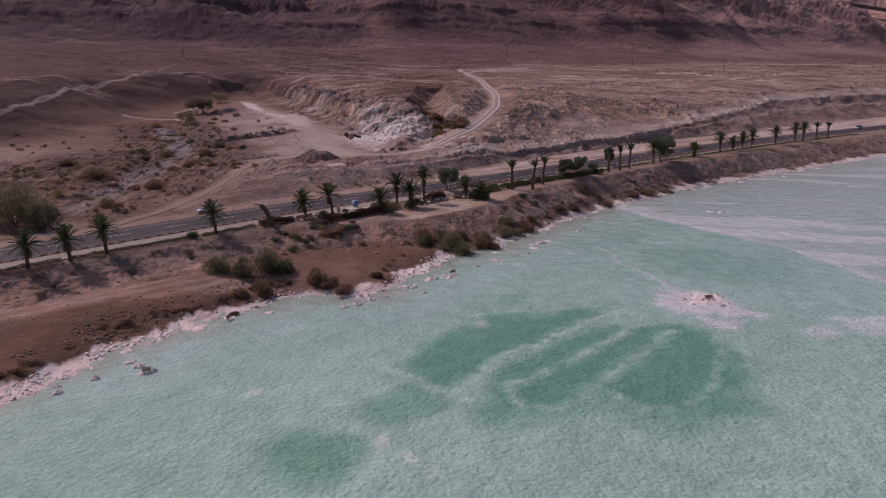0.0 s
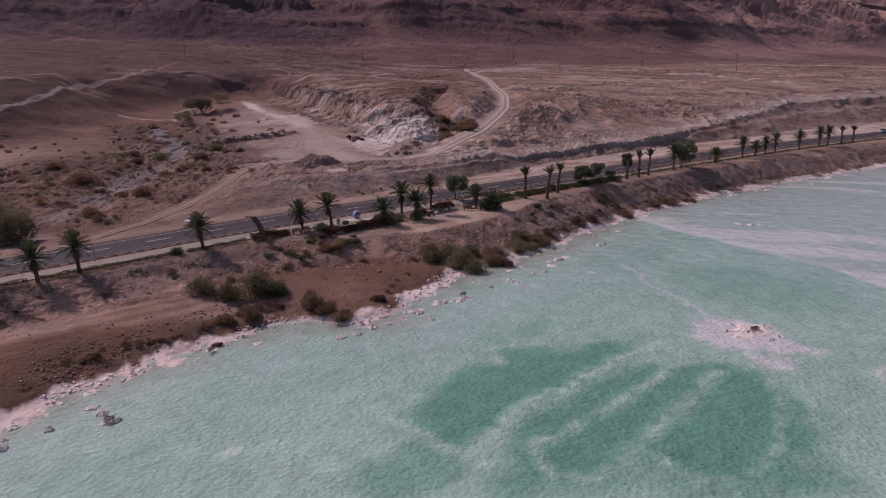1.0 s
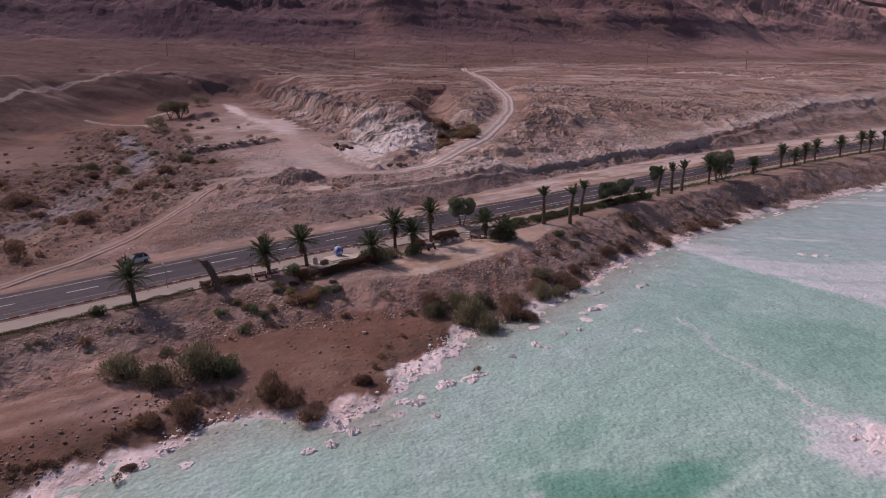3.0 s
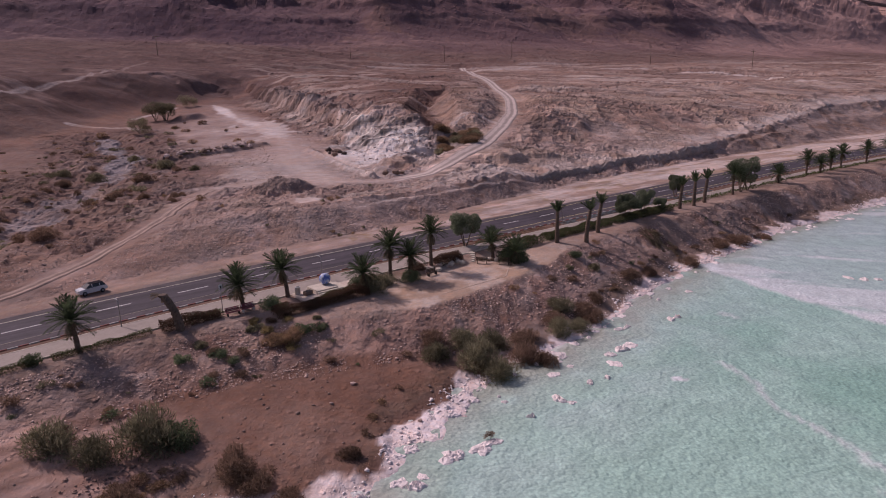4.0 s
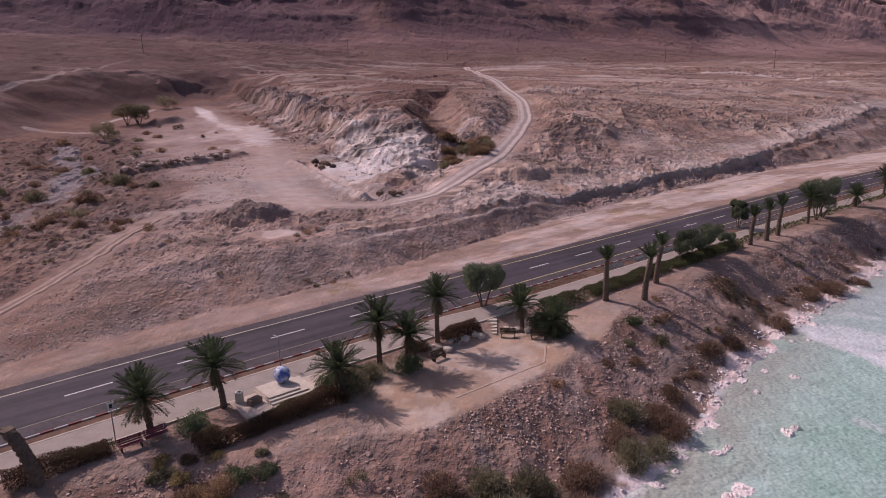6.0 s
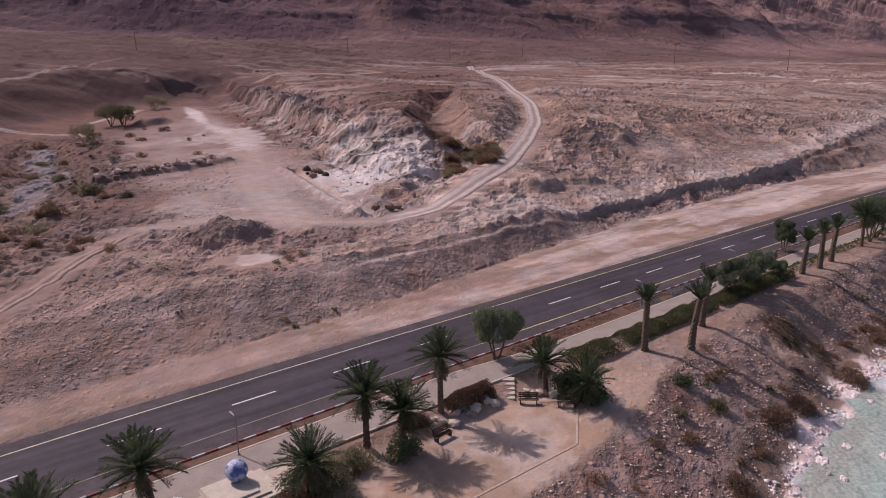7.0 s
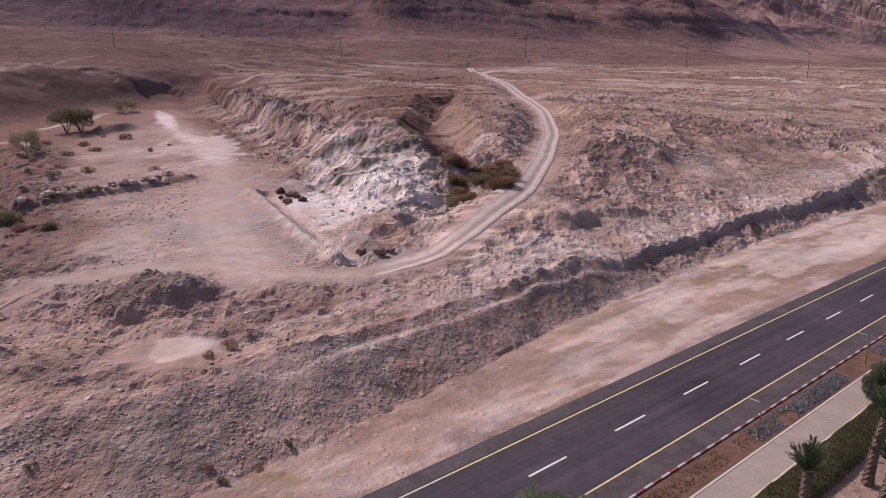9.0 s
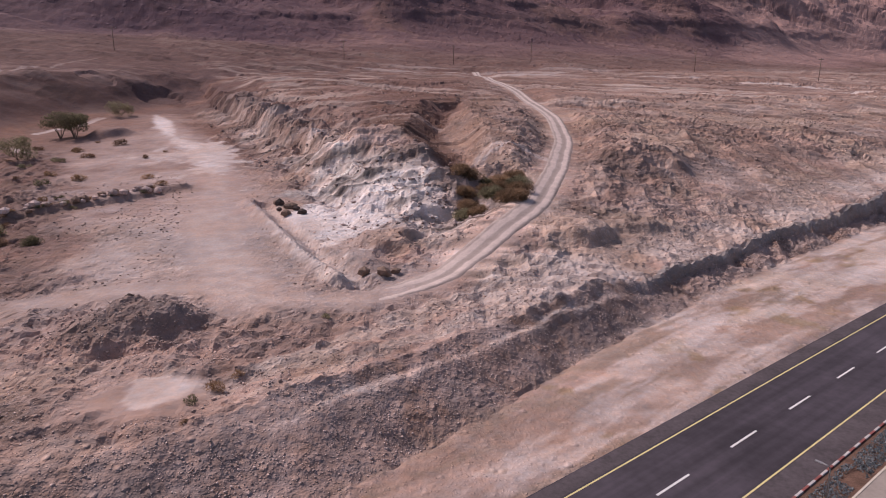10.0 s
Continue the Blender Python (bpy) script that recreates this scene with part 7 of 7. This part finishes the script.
def lathe(name, outline, mat, parent, sides=14, at=(0, 0, 0)):
    verts, faces = [], []
    for r, z in outline:
        for j in range(sides):
            a = 2 * math.pi * j / sides
            verts.append((at[0] + r * math.cos(a), at[1] + r * math.sin(a), at[2] + z))
    for k in range(len(outline) - 1):
        for j in range(sides):
            a, b = k * sides + j, k * sides + (j + 1) % sides
            faces.append((a, b, b + sides, a + sides))
    faces += [tuple(range(sides))[::-1], tuple((len(outline) - 1) * sides + j for j in range(sides))]
    return part(name, mesh_of(name, verts, faces, mat, sides > 10), parent)


globe(-32.1, -11.5, ROAD_Z + 0.34, 1.5)


def tube(name, points, radius, mat, parent, sides=8):
    verts, faces = [], []
    pts = [Vector(p) for p in points]
    for k, p in enumerate(pts):
        d = (pts[min(k + 1, len(pts) - 1)] - pts[max(k - 1, 0)]).normalized()
        u = d.orthogonal().normalized()
        v = d.cross(u)
        for j in range(sides):
            a = 2 * math.pi * j / sides
            verts.append(p + radius * (u * math.cos(a) + v * math.sin(a)))
    for k in range(len(pts) - 1):
        for j in range(sides):
            a, b = k * sides + j, k * sides + (j + 1) % sides
            faces.append((a, b, b + sides, a + sides))
    faces += [tuple(range(sides))[::-1], tuple((len(pts) - 1) * sides + j for j in range(sides))]
    return part(name, mesh_of(name, verts, faces, mat, True), parent)


def lamp_post(s, n, high=3.1):
    root = on_road("lamp_post", s, n, ROAD_Z + 0.03)
    lathe("base", [(0.13, 0), (0.13, 0.05), (0.07, 0.12)], M_METAL, root)
    tube("pole", [(0, 0, 0.05), (0, 0, high - 0.25), (0, 0.05, high - 0.08), (0, 0.2, high), (0, 0.5, high + 0.03)], 0.05, M_METAL, root)
    block("lamp_head", (0.18, 0.5, 0.09), M_METAL, root, (0, 0.72, high + 0.02))
    return tagged(root, "slim grey lamp post with a short arm", "street lamp", "lamp posts along the walkway")


for s in (-98, -77, -56.6, -30.6, -6.0 + 0.0, 18.8, 40.0, 62.0, 84.0, 106.0, 128.0, 150.0):
    if s != -6.0:
        lamp_post(s, -7.9)


def sign_post(s, n):
    root = on_road("sign_post", s, n, ROAD_Z - 0.1)
    tube("pole", [(0, 0, 0), (0, 0, 3.4)], 0.045, M_METAL, root)
    board = block("board", (0.44, 0.05, 0.62), M_WHITE, root, (0, -0.07, 3.35), 0, 0.01)
    block("symbol", (0.22, 0.012, 0.34), M_BLACK, board, (0, -0.029, 0.0), 0, 0.004)
    return tagged(root, "small white sign on a grey pole", "sign")


sign_post(-46.2, -11.9)


def bench(s, n, turn, slat_mat, label, wide=1.75, legs=None):
    x, y = spot(s, n)
    root = on_road("bench", s, n, max(gz(x, y), ROAD_Z + 0.05 if n > -12.6 else 0) + 0.02, turn)
    for k in range(4):
        block("seat_slat", (wide, 0.10, 0.04), slat_mat, root, (0, -0.18 + 0.12 * k, 0.45), 0, 0.008)
    for k in range(3):
        ob = block("back_slat", (wide, 0.04, 0.13), slat_mat, root, (0, 0.27 + 0.035 * k, 0.58 + 0.16 * k), 0, 0.008)
    for dx in (-wide * 0.4, wide * 0.4):
        block("leg", (0.07, 0.5, 0.43), legs or M_BLACK, root, (dx, 0.0, 0.215), 0, 0.01)
        block("back_post", (0.06, 0.06, 0.55), legs or M_BLACK, root, (dx, 0.30, 0.66), 0, 0.008)
    return tagged(root, label, "bench", "park benches")


bench(-45.4, -13.2, 0, M_MAROON, "maroon slatted bench facing the lake")
bench(-43.5, -13.1, 4, M_MAROON, "maroon slatted bench facing the lake", legs=M_WHITE)
bench(-7.4, -15.2, -42, M_WOOD, "dark wooden slatted bench in the park")
bench(-5.2, -17.9, -42, M_WOOD, "dark wooden slatted bench in the park")
bench(-16.7, -14.9, 5, M_WOOD, "dark wooden slatted bench under the palms")
bench(-27.2, -12.4, 92, M_CREAM, "cream concrete bench on the plaza", 1.9, M_CREAM)


def litter_bin(s, n):
    root = on_road("litter_bin", s, n, ROAD_Z + 0.06)
    lathe("body", [(0.36, 0), (0.38, 0.04), (0.36, 0.85), (0.40, 0.9), (0.30, 0.92)], M_CREAM, root, 4)
    block("rim", (0.56, 0.56, 0.06), M_WHITE, root, (0, 0, 0.95), 45)
    block("opening", (0.34, 0.34, 0.03), M_BLACK, root, (0, 0, 0.985), 45)
    return tagged(root, "square cream concrete litter bin on the plaza", "litter bin")


litter_bin(-36.3, -11.9)
planter = on_road("planter", -35.4, -13.0, ROAD_Z + 0.05)
block("body", (1.2, 0.7, 0.55), M_BROWNROCK, planter, (0, 0, 0.28), 12, 0.08)
block("soil", (0.95, 0.48, 0.05), M_DARKSTEP, planter, (0, 0, 0.56), 12, 0.01)
tagged(planter, "dark low stone planter on the plaza edge", "planter")

stairs = on_road("stairs", -6.7, -11.2, 4.75, -43)
for k in range(5):
    block("tread", (1.9, 0.64, 0.15), M_CREAM, stairs, (0, -0.58 * k - 0.2, 0.80 - 0.16 * k), 0, 0.015)
    block("riser", (1.88, 0.3, 0.86), M_CREAM, stairs, (0, -0.58 * k - 0.1, 0.29 - 0.16 * k), 0, 0.005)
tagged(stairs, "flight of five pale steps down to the park", "stairs", kind="structure")

g = random.Random(31)
for k in range(26):
    s, n = -16.6 + 0.27 * k + g.uniform(-0.2, 0.2), -13.4 + 0.55 * math.sin(k * 0.7) + g.uniform(-0.25, 0.25) + 0.02 * k
    boulder(*spot(s, n), g.uniform(0.5, 0.95), M_CREAM if k % 3 else M_STONE, "pale stone of the rough retaining wall", 130 + k, "wall_stone")
for k in range(15):
    s, n = -6.4 + 0.2 * k + g.uniform(-0.2, 0.2), -13.7 - 0.2 * k + g.uniform(-0.3, 0.3)
    boulder(*spot(s, n), g.uniform(0.5, 1.0), M_CREAM if k % 2 else M_BROWNROCK, "pale stone of the rough retaining wall", 170 + k, "wall_stone")

for k, (a, b) in enumerate((((-4.6, -18.6), (-9.0, -22.4)), ((-9.0, -22.4), (-20.5, -22.4)))):
    (s0, n0), (s1, n1) = a, b
    for j in range(14 if k else 6):
        f0 = (j + 0.5) / (14 if k else 6)
        x, y = spot(s0 + (s1 - s0) * f0, n0 + (n1 - n0) * f0)
        ux, uy = spot(s1, n1)
        vx, vy = spot(s0, n0)
        length = math.hypot(ux - vx, uy - vy) / (14 if k else 6) - 0.02
        tagged(block("edging_stone", (length, 0.2, 0.12), M_SANDSTONE, None, (x, y, gz(x, y) - 0.02), math.degrees(math.atan2(uy - vy, ux - vx)), 0.02), "sandy concrete edging stone in the park ground", "edging", "park edging")


# ---- cars ----
def car(s, n, z, turn, mat, label, name="car"):
    root = on_road(name, s, n, z, turn)
    half = [(-2.1, 0.42, 0.78), (-2.12, 0.75, 0.82), (-2.0, 0.98, 0.80), (-1.1, 1.03, 0.84), (1.0, 1.02, 0.84), (1.95, 0.92, 0.78), (2.12, 0.66, 0.72), (2.08, 0.36, 0.70), (1.2, 0.28, 0.80), (-1.2, 0.28, 0.80)]
    verts, faces = [], []
    for x, h, w in half:
        verts += [(x, -w, h), (x, w, h)]
    k = len(half)
    for i in range(k):
        j = (i + 1) % k
        faces.append((2 * i, 2 * j, 2 * j + 1, 2 * i + 1))
    faces += [tuple(2 * i for i in range(k))[::-1], tuple(2 * i + 1 for i in range(k))]
    bm = bmesh.new()
    me = mesh_of("body", verts, faces, mat)
    bm.from_mesh(me)
    bmesh.ops.recalc_face_normals(bm, faces=bm.faces)
    bmesh.ops.bevel(bm, geom=bm.edges[:], offset=0.05, segments=2, affect="EDGES")
    bm.to_mesh(me)
    bm.free()
    part("body", me, root)
    cab = [(-1.95, 0.98, 0.74), (-1.6, 1.46, 0.60), (0.35, 1.50, 0.60), (1.15, 1.0, 0.74)]
    verts = [v for x, h, w in cab for v in ((x, -w, h), (x, w, h))]
    part("cabin_glass", mesh_of("cabin_glass", verts, [(0, 2, 3, 1), (2, 4, 5, 3), (4, 6, 7, 5), (0, 6, 4, 2), (1, 3, 5, 7), (0, 1, 7, 6)], M_CARGLASS), root)
    block("roof", (1.95, 1.18, 0.06), M_CARGLASS, root, (-0.62, 0, 1.51), 0, 0.02)
    for sx, sy in ((-1.3, -1), (-1.3, 1), (1.3, -1), (1.3, 1)):
        block("pillar", (0.08, 0.05, 0.5), mat, root, (-1.0 if sx < 0 else 0.1, sy * 0.69, 1.23), 0, 0.01)
        wheel = new("wheel")
        wheel.parent = root
        wheel.matrix_basis = pose(sx, sy * 0.76, 0.33, 90, 0, 0)
        lathe("tyre", [(0.22, -0.11), (0.31, -0.11), (0.33, -0.07), (0.33, 0.07), (0.31, 0.11), (0.22, 0.11)], M_TYRE, wheel, 18)
        lathe("rim", [(0.20, -0.115), (0.21, 0), (0.20, 0.115)], M_METAL, wheel, 14)
    for sy in (-0.55, 0.55):
        block("headlight", (0.08, 0.34, 0.14), M_METAL, root, (2.07, sy, 0.74), 0, 0.02)
        block("tail_light", (0.06, 0.22, 0.22), M_RED, root, (-2.1, sy, 0.82), 0, 0.02)
        block("mirror", (0.14, 0.2, 0.12), M_BLACK, root, (0.75, sy * 1.72, 1.03), 0, 0.02)
    return tagged(root, label, "car")


parked = car(-56.4, 8.3, ROAD_Z, 187, M_CARWHITE, "white car with dark windows parked on the sandy roadside")
parked.scale = (0.86, 0.9, 0.9)
car(228.0, 1.8, ROAD_Z, 180, M_CARWHITE, "white van far along the road")


# ---- power line ----
def power_pole(x, y, high=14.0):
    root = empty("power_pole", x, y, gz(x, y), 0.5)
    tube("post", [(0, 0, -1), (0, 0, high)], 0.2, M_TRUNK, root, 6)
    block("crossarm", (4.6, 0.25, 0.25), M_TRUNK, root, (0, 0, high - 1.0))
    for at in (-2.1, 0.0, 2.1):
        tube("insulator", [(at, 0, high - 0.9), (at, 0, high - 0.3)], 0.1, M_METAL, root, 5)
    return tagged(root, "distant wooden power line pole with one crossarm", "power pole", "power line poles")


for x, y in ((-215, 552), (-82, 600), (-8, 640), (50, 650), (155, 600), (218, 560)):
    power_pole(x, y)


# ---- kerb stones ----
kerb = tagged(new("kerb"), "red and white painted roadside kerb", "kerb", kind="structure")
STONE = {}
for colour, mat in (("white", M_KERBWHITE), ("red", M_RED)):
    bm = bmesh.new()
    bmesh.ops.create_cube(bm, size=1.0)
    bmesh.ops.scale(bm, vec=(0.985, 0.2, 0.36), verts=bm.verts)
    bmesh.ops.bevel(bm, geom=[e for e in bm.edges if e.verts[0].co.z > 0 and e.verts[1].co.z > 0], offset=0.025, segments=1, affect="EDGES")
    me = bpy.data.meshes.new("kerb_stone")
    bm.to_mesh(me)
    bm.free()
    me.materials.append(mat)
    STONE[colour] = me
for k in range(-105, 165):
    x, y = spot(float(k), -6.15)
    ob = new("kerb_stone", STONE["white" if k % 2 else "red"])
    ob.parent = kerb
    slope = math.degrees(math.atan((middle(k + 2.0) - middle(k - 2.0)) / 4.0))
    ob.matrix_basis = pose(x, y, ROAD_Z - 0.03, 0, 0, ROAD_TURN + slope)
